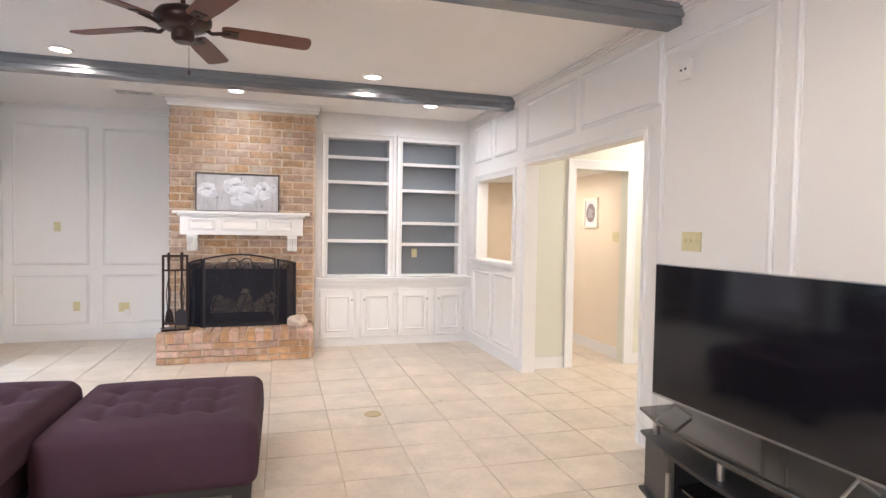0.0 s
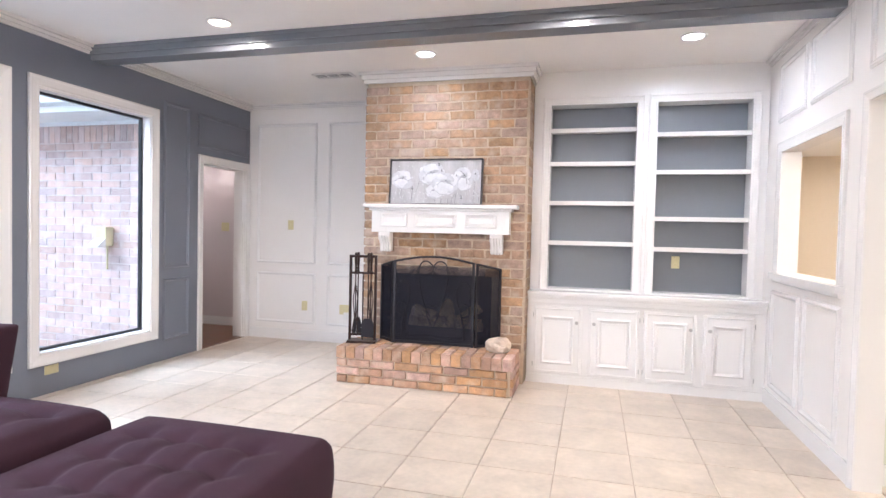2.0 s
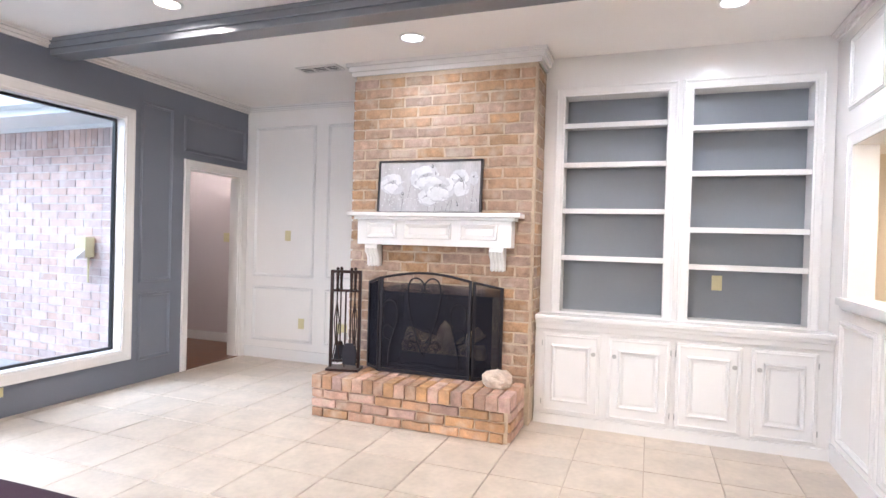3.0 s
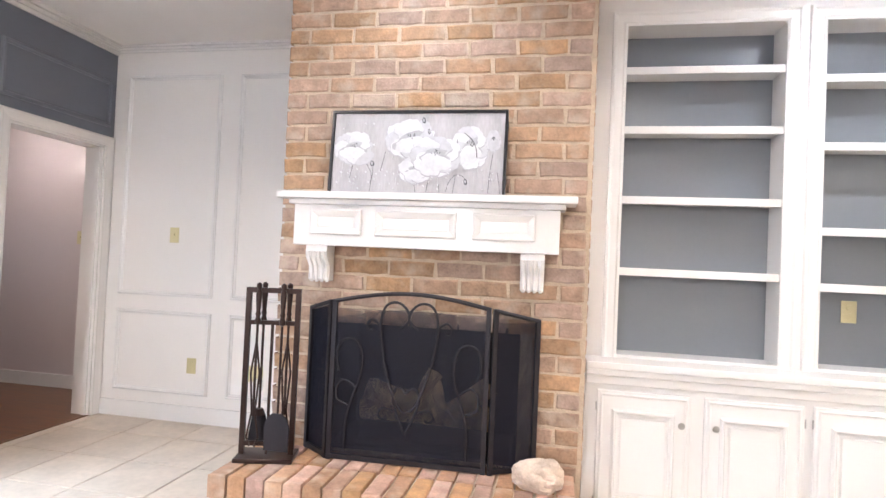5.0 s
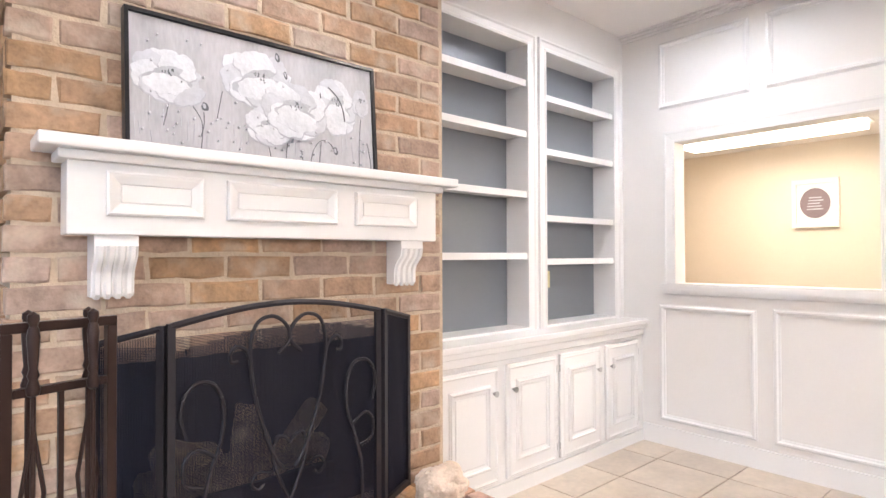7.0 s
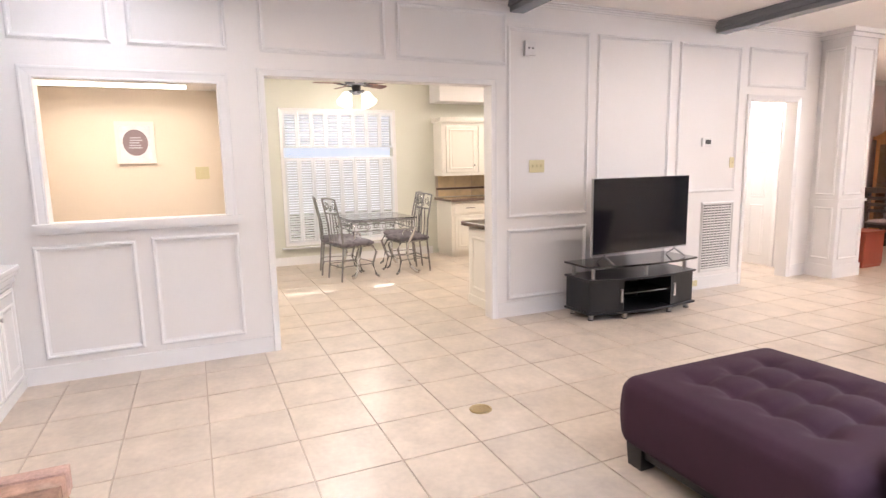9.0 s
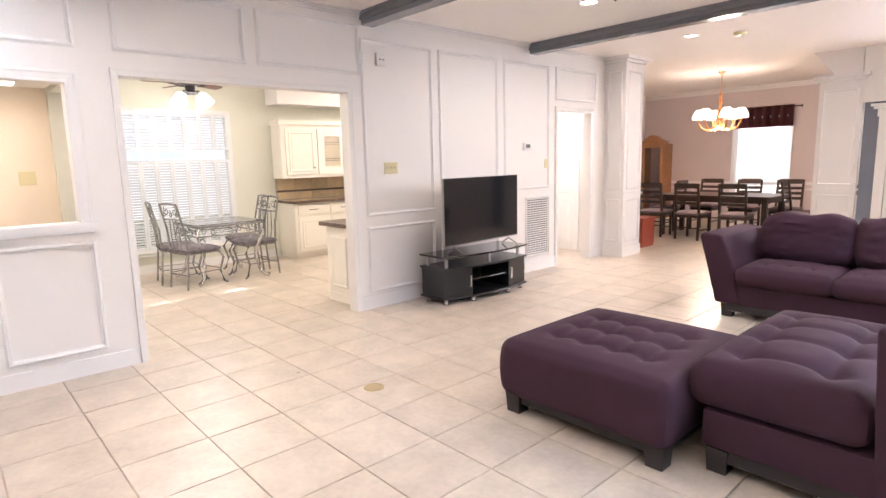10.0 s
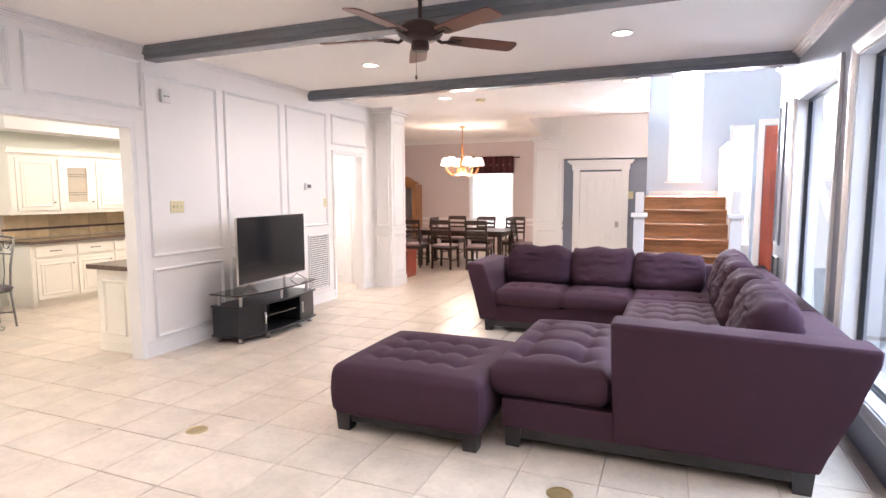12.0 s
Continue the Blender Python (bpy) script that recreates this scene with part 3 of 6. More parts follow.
# breakfast window with shutters
w = thing("window_4", "wide window with white louvred shutters in two tiers", "window")
w["kind"] = "structure"
part("window_casing", casing(bmesh.new(), "x", 6.2, -1, KW[0], KW[1], KW[2], KW[3], 0.05, 0.02, sill=True), "trim", w)
p = part("pane", B(6.30, KW[0], KW[2], 6.305, KW[1], KW[3]), "glass", w)
p.visible_shadow = False
part("window_sill", B(6.14, KW[0] - 0.1, KW[2] - 0.09, 6.2, KW[1] + 0.1, KW[2] - 0.07), "trim", w)
n = 8
pw = (KW[1] - KW[0]) / n
for tier, (z0, z1) in enumerate(((KW[2], 1.555), (1.69, KW[3]))):
    for i in range(n):
        a = KW[0] + i * pw + 0.002
        b = a + pw - 0.004
        sh = part("shutter", boxes((6.185, a, z0, 6.21, a + 0.028, z1), (6.185, b - 0.028, z0, 6.21, b, z1), (6.185, a + 0.028, z0, 6.21, b - 0.028, z0 + 0.035), (6.185, a + 0.028, z1 - 0.035, 6.21, b - 0.028, z1)), "blind", w)
        lx, lz = (0.016, -0.007) if tier else (0.014, -0.011)
        bm = bmesh.new()
        k = int((z1 - z0 - 0.07) / 0.036)
        for j in range(k):
            z = z0 + 0.035 + (j + 0.5) * (z1 - z0 - 0.07) / k
            vs = [bm.verts.new(v) for v in ((6.197 - lx, a + 0.028, z - lz), (6.197 - lx, b - 0.028, z - lz), (6.197 + lx, b - 0.028, z + lz), (6.197 + lx, a + 0.028, z + lz))]
            ws = [bm.verts.new((v.co.x, v.co.y, v.co.z + 0.005)) for v in vs]
            bm.faces.new(vs)
            bm.faces.new(ws[::-1])
            for q in range(4):
                bm.faces.new((vs[q], vs[(q + 1) % 4], ws[(q + 1) % 4], ws[q]))
        part("louvres", bm, "blind", sh)

# dining window, blind, valance
w = thing("window_5", "dining room window with a bright daylight view", "window")
w["kind"] = "structure"
part("window_casing", casing(bmesh.new(), "y", -6.9, 1, 1.58, 2.62, 0.45, 2.2, 0.06, 0.02, sill=True), "trim", w)
part("pane", B(1.58, -7.0, 0.45, 2.62, -6.995, 2.2), "glass", w).visible_shadow = False
bl = thing("window_blind", "white horizontal slat blind lowered over the dining window", "blind", 2.1, -6.87, 0)
part("head_rail", B(-0.56, 0, 2.17, 0.56, 0.04, 2.21), "blind", bl)
bm = bmesh.new()
for j in range(36):
    z = 0.50 + j * 0.046
    box(bm, -0.55, 0.004, z, 0.55, 0.014, z + 0.040)
part("slats", bm, "blind", bl, kind="stuff")
va = thing("valance", "maroon grommet valance on a dark rod above the dining window", "curtain", 2.1, -6.80, 0)
bm = bmesh.new()
pr, nn = [], 48
for i in range(nn + 1):
    x = -0.60 + 1.10 * i / nn
    y = 0.03 * math.sin(i / nn * math.pi * 14)
    pr.append((x, y))
top = [bm.verts.new((x, y, 2.40)) for x, y in pr]
bot = [bm.verts.new((x, y * 1.3, 1.97)) for x, y in pr]
for i in range(nn):
    bm.faces.new((top[i], top[i + 1], bot[i + 1], bot[i]))
bmesh.ops.solidify(bm, geom=bm.faces[:], thickness=0.004)
part("cloth", bm, "valance", va, smooth=True)
part("rod", cyl(bmesh.new(), (-0.72, 0, 2.36), (0.66, 0, 2.36), 0.012), "bronze", va)
for s in (-0.73, 0.67):
    part("finial", lathe(bmesh.new(), [(0, 2.335), (0.02, 2.345), (0.026, 2.36), (0.02, 2.375), (0, 2.385)], s, 0, 10), "bronze", va)

# stairwell windows
for nm, (x0, x1, z0, z1) in (("window_6", (-2.50, -2.10, 1.74, 3.9)), ("window_7", (-3.26, -3.02, 0.1, 2.52))):
    w = thing(nm, "tall narrow bright window in a white casing", "window")
    w["kind"] = "structure"
    part("window_casing", casing(bmesh.new(), "y", -3.5, 1, x0, x1, z0, z1, 0.05, 0.02, sill=nm == "window_6"), "trim", w)
    part("window_sill", B(x0 - 0.09, -3.5, z0 - 0.08, x1 + 0.09, -3.44, z0 - 0.055), "trim", w)
    part("pane", B(x0, -3.59, z0, x1, -3.585, z1), "glass", w).visible_shadow = False

SX0, SX1 = -2.82, -1.76
st = thing("staircase", "brown wooden stairs with worn treads rising to a landing", "stairs")
st["kind"] = "structure"
NR, RISE, RUN, TOPY = 8, 0.181, 0.27, -1.95
for i in range(NR):
    y1 = TOPY + (NR - i - 1) * RUN
    part("riser", B(SX0, y1 - 0.02, i * RISE + 0.001, SX1, y1, (i + 1) * RISE - 0.03), "stairwood", st)
    back = y1 - RUN if i < NR - 1 else -3.5
    part("tread", box(bmesh.new(), SX0, back, (i + 1) * RISE - 0.03, SX1, y1 + 0.03, (i + 1) * RISE, 0.008, 2), "stairwood", st)
structure("wall_stair_side", prism(bmesh.new(), [(0.0, 0), (-3.5, 0), (-3.5, 1.42), (-1.95, 1.42), (0.0, 0.1)], "x", SX1, SX1 + 0.03), "white", "white stair skirt wall")
structure("wall_stair_knee", prism(bmesh.new(), [(0.0, 0), (-3.5, 0), (-3.5, 2.2), (-1.95, 2.2), (-0.1, 0.95), (0.0, 0.95)], "x", SX0 - 0.09, SX0), "white", "white knee wall beside the stairs")
trim("baseboard_landing", B(SX0, -3.5, 1.449, SX1, -3.486, 1.53))


def newel(x, y, z, label):
    t = thing("newel_post", label, "stair post", x, y, z)
    part("shaft", box(bmesh.new(), -0.055, -0.055, 0, 0.055, 0.055, 1.24, 0.004, 1), "trim", t)
    part("cap", box(bmesh.new(), -0.085, -0.085, 1.24, 0.085, 0.085, 1.29, 0.012, 2), "trim", t)
    part("finial", box(bmesh.new(), -0.045, -0.045, 1.29, 0.045, 0.045, 1.52, 0.02, 2), "trim", t)


newel(-1.80, 0.13, 0, "white square newel post at the foot of the stairs")
newel(-2.76, 0.14, 0, "white square newel post beside the knee wall")


def panel_door(name, label, w, h, material, knob, cols=2, rows=((0.12, 0.72), (0.82, 1.45), (1.53, 1.9)), knob_x=0.06):
    d = thing(name, label, "door")
    body = part("door_leaf", box(bmesh.new(), 0, -0.035, 0.01, w, 0, h, 0.003, 1), material, d)
    cw = (w - 0.10 * (cols + 1)) / cols
    for r0, r1 in rows:
        for c in range(cols):
            x = 0.10 + c * (cw + 0.10)
            bm = frame_on(bmesh.new(), "y", 0, 1, x, x + cw, r0 * h / 2.0, r1 * h / 2.0, 0.02, 0.008)
            box(bm, x + 0.035, 0, r0 * h / 2.0 + 0.035, x + cw - 0.035, 0.006, r1 * h / 2.0 - 0.035)
            part("raised_panel", bm, material, d)
    k = part("door_knob", cyl(cyl(bmesh.new(), (0, 0, 0), (0, 0.05, 0), 0.012), (0, 0.045, 0), (0, 0.075, 0), 0.03, 0.026), knob, d, "round metal knob", True)
    k.location = (knob_x, 0, 0.95)
    part("strike_plate", B(knob_x - 0.03, 0, 0.9, knob_x + 0.03, 0.003, 1.0), knob, d)
    return d


d = panel_door("closet_door", "white panelled closet door, closed", 0.70, 1.87, "trim", "nickel", rows=((0.12, 0.86), (0.98, 1.88)))
d.matrix_basis = pose(-1.31, -3.47, 0)
cd = thing("door_2", "white fluted closet casing with a crowned head", "door frame")
cd["kind"] = "structure"
part("jamb_casing", boxes((-1.43, -3.5, 0, -1.312, -3.45, 1.90), (-0.608, -3.5, 0, -0.49, -3.45, 1.90)), "trim", cd)
part("head_casing", boxes((-1.45, -3.5, 1.90, -0.47, -3.44, 2.0), (-1.49, -3.5, 2.0, -0.43, -3.40, 2.035), (-1.52, -3.5, 2.035, -0.40, -3.37, 2.07)), "trim", cd)
hd = panel_door("hall_door", "closed white six-panel hall door", 0.72, 2.02, "trim", "brass", rows=((0.12, 0.8), (0.9, 1.5), (1.6, 1.9)), knob_x=0.66)
hd.matrix_basis = pose(2.90, -1.357, 0)
trim("trim_hall_door", casing(bmesh.new(), "y", -1.36, 1, 2.89, 3.63, 0, 2.03, 0.07, 0.02))
fd = panel_door("front_door", "red-brown wooden front door with brass knob", 0.90, 2.54, "reddoor", "brass", cols=2)
fd.matrix_basis = pose(-4.36, -3.46, 0)
trim("trim_front_door", casing(bmesh.new(), "y", -3.5, 1, -4.36, -3.45, 0, 2.56, 0.09, 0.03))

# ---- kitchen end ----
bar = thing("kitchen_bar", "cream peninsula cabinet with a brown stone top", "counter")
part("body", box(bmesh.new(), 2.56, 0.9, 0.02, 3.02, 3.02, 0.80, 0.004, 1), "cream", bar)
bm = frame_on(bmesh.new(), "y", 3.02, 1, 2.64, 2.94, 0.16, 0.70, 0.03, 0.014)
part("end_panel", bm, "cream", bar)
part("plinth", B(2.555, 0.9, 0, 3.025, 3.028, 0.09), "cream", bar)
ct = part("worktop", box(bmesh.new(), 2.49, 0.9, 0.80, 3.10, 3.07, 0.845, 0.012, 3), "granite", bar, "brown speckled stone top")

base = thing("base_cabinet", "cream kitchen base cabinets with raised panel doors", "kitchen cabinet")
part("carcass", B(5.62, -0.9, 0.08, 6.18, 2.02, 0.86), "cream", base)
part("plinth", B(5.66, -0.9, 0, 6.18, 2.0, 0.08), "cream", base)
for y1 in (1.97, 1.40, 0.83, 0.26):
    y0 = y1 - 0.53
    d = part("door", box(bmesh.new(), 5.60, y0, 0.11, 5.62, y1, 0.64, 0.004, 1), "cream", base)
    part("raised_panel", frame_on(boxes((5.594, y0 + 0.10, 0.21, 5.60, y1 - 0.10, 0.54)), "x", 5.60, -1, y0 + 0.05, y1 - 0.05, 0.16, 0.59, 0.03, 0.010), "cream", d)
    part("knob", lathe(bmesh.new(), [(0, -0.012), (0.012, -0.005), (0.012, 0.005), (0, 0.012)], 0, 0, 10), "bronze", d).location = (5.585, y0 + 0.04, 0.56)
    dr = part("drawer", box(bmesh.new(), 5.60, y0, 0.68, 5.62, y1, 0.83, 0.004, 1), "cream", base)
    part("handle", tube(bmesh.new(), [(5.60, y0 + 0.19, 0.755), (5.575, y0 + 0.20, 0.755), (5.575, y0 + 0.33, 0.755), (5.60, y0 + 0.34, 0.755)], 0.005), "bronze", dr)
wt = thing("worktop", "long brown stone kitchen worktop", "worktop")
part("slab", box(bmesh.new(), 5.56, -0.9, 0.86, 6.19, 2.06, 0.90, 0.01, 2), "granite", wt)
sp = structure("backsplash", B(6.186, -0.9, 0.905, 6.20, 2.03, 1.24), "grout", "tan tiled backsplash")
for i in range(9):
    part("tile", box(bmesh.new(), 6.18, 2.0 - (i + 1) * 0.30, 1.05, 6.187, 2.0 - i * 0.30 - 0.008, 1.235), "splash", sp)
    part("tile", box(bmesh.new(), 6.18, 2.0 - (i + 1) * 0.30, 0.908, 6.187, 2.0 - i * 0.30 - 0.008, 1.01), "splash", sp)
part("tile_border", B(6.174, -0.9, 1.015, 6.187, 2.02, 1.045), "granite", sp)
up = thing("wall_cabinet", "cream wall cabinets, one with a leaded glass door", "kitchen cabinet")
part("carcass", B(5.88, -0.9, 1.24, 6.19, 2.05, 2.06), "cream", up)
part("cornice", boxes((5.84, -0.9, 2.06, 6.19, 2.09, 2.10), (5.86, -0.9, 2.10, 6.19, 2.07, 2.13)), "cream", up)
for i, y1 in enumerate((1.98, 1.42, 0.86, 0.30)):
    y0 = y1 - 0.53
    if i == 1:
        d = part("glass_door", boxes((5.86, y0, 1.29, 5.88, y0 + 0.12, 2.0), (5.86, y1 - 0.12, 1.29, 5.88, y1, 2.0), (5.86, y0 + 0.12, 1.29, 5.88, y1 - 0.12, 1.40), (5.86, y0 + 0.12, 1.89, 5.88, y1 - 0.12, 2.0)), "cream", up)
        part("pane", B(5.868, y0 + 0.12, 1.40, 5.872, y1 - 0.12, 1.89), "frost", d, "frosted leaded glass")
        for z in (1.50, 1.53, 1.76, 1.79):
            part("glazing_bar", B(5.862, y0 + 0.12, z, 5.868, y1 - 0.12, z + 0.008), "nickel", d)
    else:
        d = part("door", box(bmesh.new(), 5.86, y0, 1.29, 5.88, y1, 2.0, 0.004, 1), "cream", up)
        part("raised_panel", frame_on(boxes((5.854, y0 + 0.10, 1.40, 5.86, y1 - 0.10, 1.89)), "x", 5.86, -1, y0 + 0.05, y1 - 0.05, 1.34, 1.95, 0.03, 0.010), "cream", d)
    part("knob", lathe(bmesh.new(), [(0, -0.012), (0.012, -0.005), (0.012, 0.005), (0, 0.012)], 0, 0, 10), "bronze", d).location = (5.846, y0 + 0.05, 1.40)
structure("wall_kitchen_soffit", B(5.80, -1.5, 2.36, 6.2, 2.10, CEIL), "white", "white kitchen soffit")
structure("wall_kitchen_south", B(2.46, -1.6, 0, 6.2, -1.5, CEIL), "green", "pale green wall")


# ---- bookcase and cabinets ----
def door_panel(name, parent, x0, x1, z0, z1, y):
    d = part(name, box(bmesh.new(), x0, y - 0.02, z0, x1, y, z1, 0.004, 1), "trim", parent)
    bm = bmesh.new()
    frame_on(bm, "y", y - 0.02, -1, x0 + 0.012, x1 - 0.012, z0 + 0.012, z1 - 0.012, 0.018, 0.006)
    frame_on(bm, "y", y - 0.02, -1, x0 + 0.068, x1 - 0.068, z0 + 0.085, z1 - 0.085, 0.03, 0.016)
    part("door_moulding", bm, "trim", d)
    part("raised_panel", box(bmesh.new(), x0 + 0.108, y - 0.027, z0 + 0.125, x1 - 0.108, y - 0.02, z1 - 0.125, 0.004, 1), "trim", d)
    return d


LB = 6.705
cab = thing("built_in_cabinet", "white built-in base cabinet with four raised panel doors", "cabinet")
part("body", boxes((0.364, LB, 0.0, EX - 0.003, 7.44, 0.79),), "trim", cab)
part("plinth", boxes((0.364, LB - 0.012, 0, EX - 0.003, LB, 0.075)), "trim", cab)
for i, (x0, x1) in enumerate(((0.425, 0.85), (0.91, 1.335), (1.375, 1.79), (1.85, 2.24))):
    d = door_panel("door", cab, x0, x1, 0.095, 0.70, LB)
    kx = (x1 - 0.045) if i % 2 == 0 else (x0 + 0.045)
    k = part("knob", cyl(cyl(bmesh.new(), (0, 0, 0), (0, -0.015, 0), 0.006), (0, -0.012, 0), (0, -0.026, 0), 0.011, 0.016), "nickel", d, "dull metal knob", True)
    k.location = (kx, LB - 0.02, 0.565)
    for hz in (0.17, 0.62):
        hx = x0 - 0.004 if i % 2 == 0 else x1 + 0.004
        part("hinge", cyl(bmesh.new(), (hx, LB - 0.015, hz - 0.02), (hx, LB - 0.015, hz + 0.02), 0.004, n=8), "nickel", d)
top = thing("countertop", "white moulded counter under the shelves", "counter")
part("slab", box(bmesh.new(), 0.364, LB - 0.05, 0.802, EX - 0.003, 7.44, 0.836, 0.008, 3), "trim", top)
part("cove_moulding", box(bmesh.new(), 0.365, LB - 0.035, 0.77, EX - 0.003, LB - 0.001, 0.802, 0.01, 3), "trim", top)
part("frieze", box(bmesh.new(), 0.366, LB - 0.018, 0.725, EX - 0.003, LB - 0.001, 0.77, 0.004, 1), "trim", top)
book = thing("bookcase", "white built-in bookcase with grey back and empty shelves", "bookcase")
FY, BACK = 6.845, 7.01
L0, L1, R0, R1, TZ, FZ = 0.522, 1.27, 1.446, 2.20, 2.532, 0.852
bm = boxes((0.364, FY, 0.836, L0, FY + 0.03, CEIL), (L1, FY, 0.836, R0, FY + 0.03, CEIL), (R1, FY, 0.836, EX - 0.003, FY + 0.03, CEIL), (L0, FY, TZ, L1, FY + 0.03, CEIL), (R0, FY, TZ, R1, FY + 0.03, CEIL))
part("face_frame", bm, "trim", book)
bm = bmesh.new()
for u0, u1 in ((L0, L1), (R0, R1)):
    sweep_rect(bm, "y", FY, -1, u0, u1, FZ, TZ, [(0, 0), (0, 0.010), (0.012, 0.013), (0.02, 0.009), (0.05, 0.011), (0.06, 0.017), (0.072, 0.015), (0.075, 0)], -1)
part("bead_moulding", bm, "trim", book)
for x0, x1 in ((0.40, L0), (L1, R0), (R1, EX - 0.003)):
    part("side_panel", B(x0, FY + 0.03, 0.836, x1, BACK, TZ), "trim", book)
part("floor_board", boxes((L0, FY + 0.002, 0.836, L1, BACK, FZ), (R0, FY + 0.002, 0.836, R1, BACK, FZ)), "trim", book)
part("top_panel", B(0.40, FY + 0.03, TZ, EX - 0.003, BACK, TZ + 0.04), "trim", book)
part("back_panel", boxes((0.40, BACK, 0.836, EX - 0.003, BACK + 0.02, 2.6)), "shelfback", book, "grey painted back")
for (x0, x1, zs) in ((L0, L1, (2.322, 2.017, 1.658, 1.292)), (R0, R1, (2.270, 1.938, 1.526, 1.257))):
    for z in zs:
        s = part("shelf", box(bmesh.new(), x0, FY + 0.012, z - 0.026, x1, BACK - 0.001, z, 0.002, 1), "trim", book)
        part("nosing", box(bmesh.new(), x0, FY + 0.002, z - 0.038, x1, FY + 0.014, z + 0.001, 0.004, 2), "trim", s)
trim("trim_bookcase_side", B(0.3625, 6.876, 0.84, 0.399, 7.05, CEIL - 0.002))

# ---- mantel ----
mt = thing("mantel_shelf", "white box mantel with three framed panels on scrolled corbels", "mantel")
part("box_body", box(bmesh.new(), -1.075, 6.445, 1.335, 0.212, CH - 0.003, 1.535, 0.003, 1), "trim", mt)
bm = box(bmesh.new(), -1.098, 6.422, 1.535, 0.236, CH - 0.003, 1.562, 0.010, 3)
box(bm, -1.145, 6.382, 1.560, 0.285, CH - 0.003, 1.594, 0.010, 3)
part("top_moulding", bm, "trim", mt)
for x0, x1 in ((-0.985, -0.725), (-0.655, -0.262), (-0.185, 0.104)):
    p = part("front_panel", sweep_rect(bmesh.new(), "y", 6.445, -1, x0, x1, 1.388, 1.512, [(0, 0), (0, 0.012), (0.006, 0.017), (0.014, 0.014), (0.034, 0.003), (0.036, 0)]), "trim", mt)
    part("panel_field", box(bmesh.new(), x0 + 0.038, 6.440, 1.426, x1 - 0.038, 6.4445, 1.474, 0.001, 1), "trim", p)
prof = [(0, 0), (-0.098, 0), (-0.102, -0.03), (-0.096, -0.06), (-0.075, -0.08), (-0.058, -0.10), (-0.052, -0.125), (-0.052, -0.165), (-0.042, -0.175), (0, -0.175)]
for x in (-0.955, 0.095):
    c = part("corbel", prism(bmesh.new(), [(CH - 0.003 + u, 1.335 + v) for u, v in prof], "x", x - 0.055, x + 0.055), "trim", mt)
    for k in range(4):
        rx = x - 0.04 + k * 0.0267
        part("flute", tube(bmesh.new(), [(rx, CH - 0.003 + u, 1.335 + v) for u, v in prof[2:9]], 0.011, 6), "trim", c, smooth=True)

# ---- electrical plates ----
def plate(label, x, y, z, rz, w=0.075, h=0.115, kind="outlet", tilt=0):
    t = thing("wall_plate", label, "wall plate", x, y, z, rz)
    part("cover", box(bmesh.new(), -w / 2, -0.006, -h / 2, w / 2, 0, h / 2, 0.002, 1), "almond", t)
    n = max(1, int(w / 0.045 + 0.3))
    for i in range(n):
        cx = (i - (n - 1) / 2) * 0.046
        if kind == "switch":
            part("toggle", box(bmesh.new(), cx - 0.005, -0.016, -0.006, cx + 0.005, -0.006, 0.014, 0.001, 1), "almond", t)
        else:
            for dz in (-0.022, 0.022):
                part("socket", cyl(bmesh.new(), (cx, -0.006, dz), (cx, -0.009, dz), 0.015, 0.014, 12), "almond", t)
    return t


plate("almond light switch plate on the alcove wall", -2.62, BY - 0.001, 1.39, 0, kind="switch")
plate("almond switch plate beside the closet door", -1.46, -3.499, 1.46, 180, 0.10, 0.13, kind="switch")
plate("almond outlet plate low on the alcove wall", -2.42, BY - 0.001, 0.42, 0)
plate("almond double outlet plate beside the chimney", -1.90, BY - 0.001, 0.40, 0, 0.12)
plate("almond outlet plate inside the bookcase", 1.65, 7.008, 1.12, 0, 0.07, 0.11)
plate("wide almond triple switch plate on the white wall", EX - 0.001, 2.655, 1.393, -90, 0.165, kind="switch")
plate("small almond switch plate near the hall doorway", EX - 0.001, 0.12, 1.385, -90, kind="switch")
plate("almond switch plate on the yellow hall wall", 3.659, 5.48, 1.39, -90, 0.12, kind="switch")
plate("almond outlet plate below the blue wall windows", WX + 0.001, 5.03, 0.19, 90, 0.12, 0.07)
plate("almond switch plate on the hall wall beyond the door", -3.93, 8.199, 1.35, 0, 0.12, kind="switch")
plate("almond outlet plate low beside the floor vent", EX - 0.015, 0.62, 0.08, -90, 0.1, 0.06)
ch = thing("plug_adapter", "white plug adapter in the outlet beside the chimney", "adapter", -1.86, BY - 0.008, 0.33)
part("adapter_body", box(bmesh.new(), -0.03, -0.04, -0.04, 0.03, 0, 0.04, 0.008, 2), "ventwhite", ch)
th = thing("thermostat", "white wall thermostat with a grey display", "thermostat", EX - 0.001, 0.53, 1.605, -90)
part("case", box(bmesh.new(), -0.065, -0.025, -0.045, 0.065, 0, 0.045, 0.006, 2), "ventwhite", th)
part("display", B(-0.03, -0.027, -0.02, 0.05, -0.024, 0.025), "ventdark", th)
al = thing("alarm_sensor", "small white square alarm sounder high on the wall", "alarm", EX - 0.001, 2.74, 2.43, -90)
part("case", box(bmesh.new(), -0.055, -0.03, -0.06, 0.055, 0, 0.06, 0.006, 2), "ventwhite", al)
for k in (-0.02, 0.02):
    part("lens", cyl(bmesh.new(), (k, -0.030, 0), (k, -0.034, 0), 0.008, n=10), "ventdark", al)

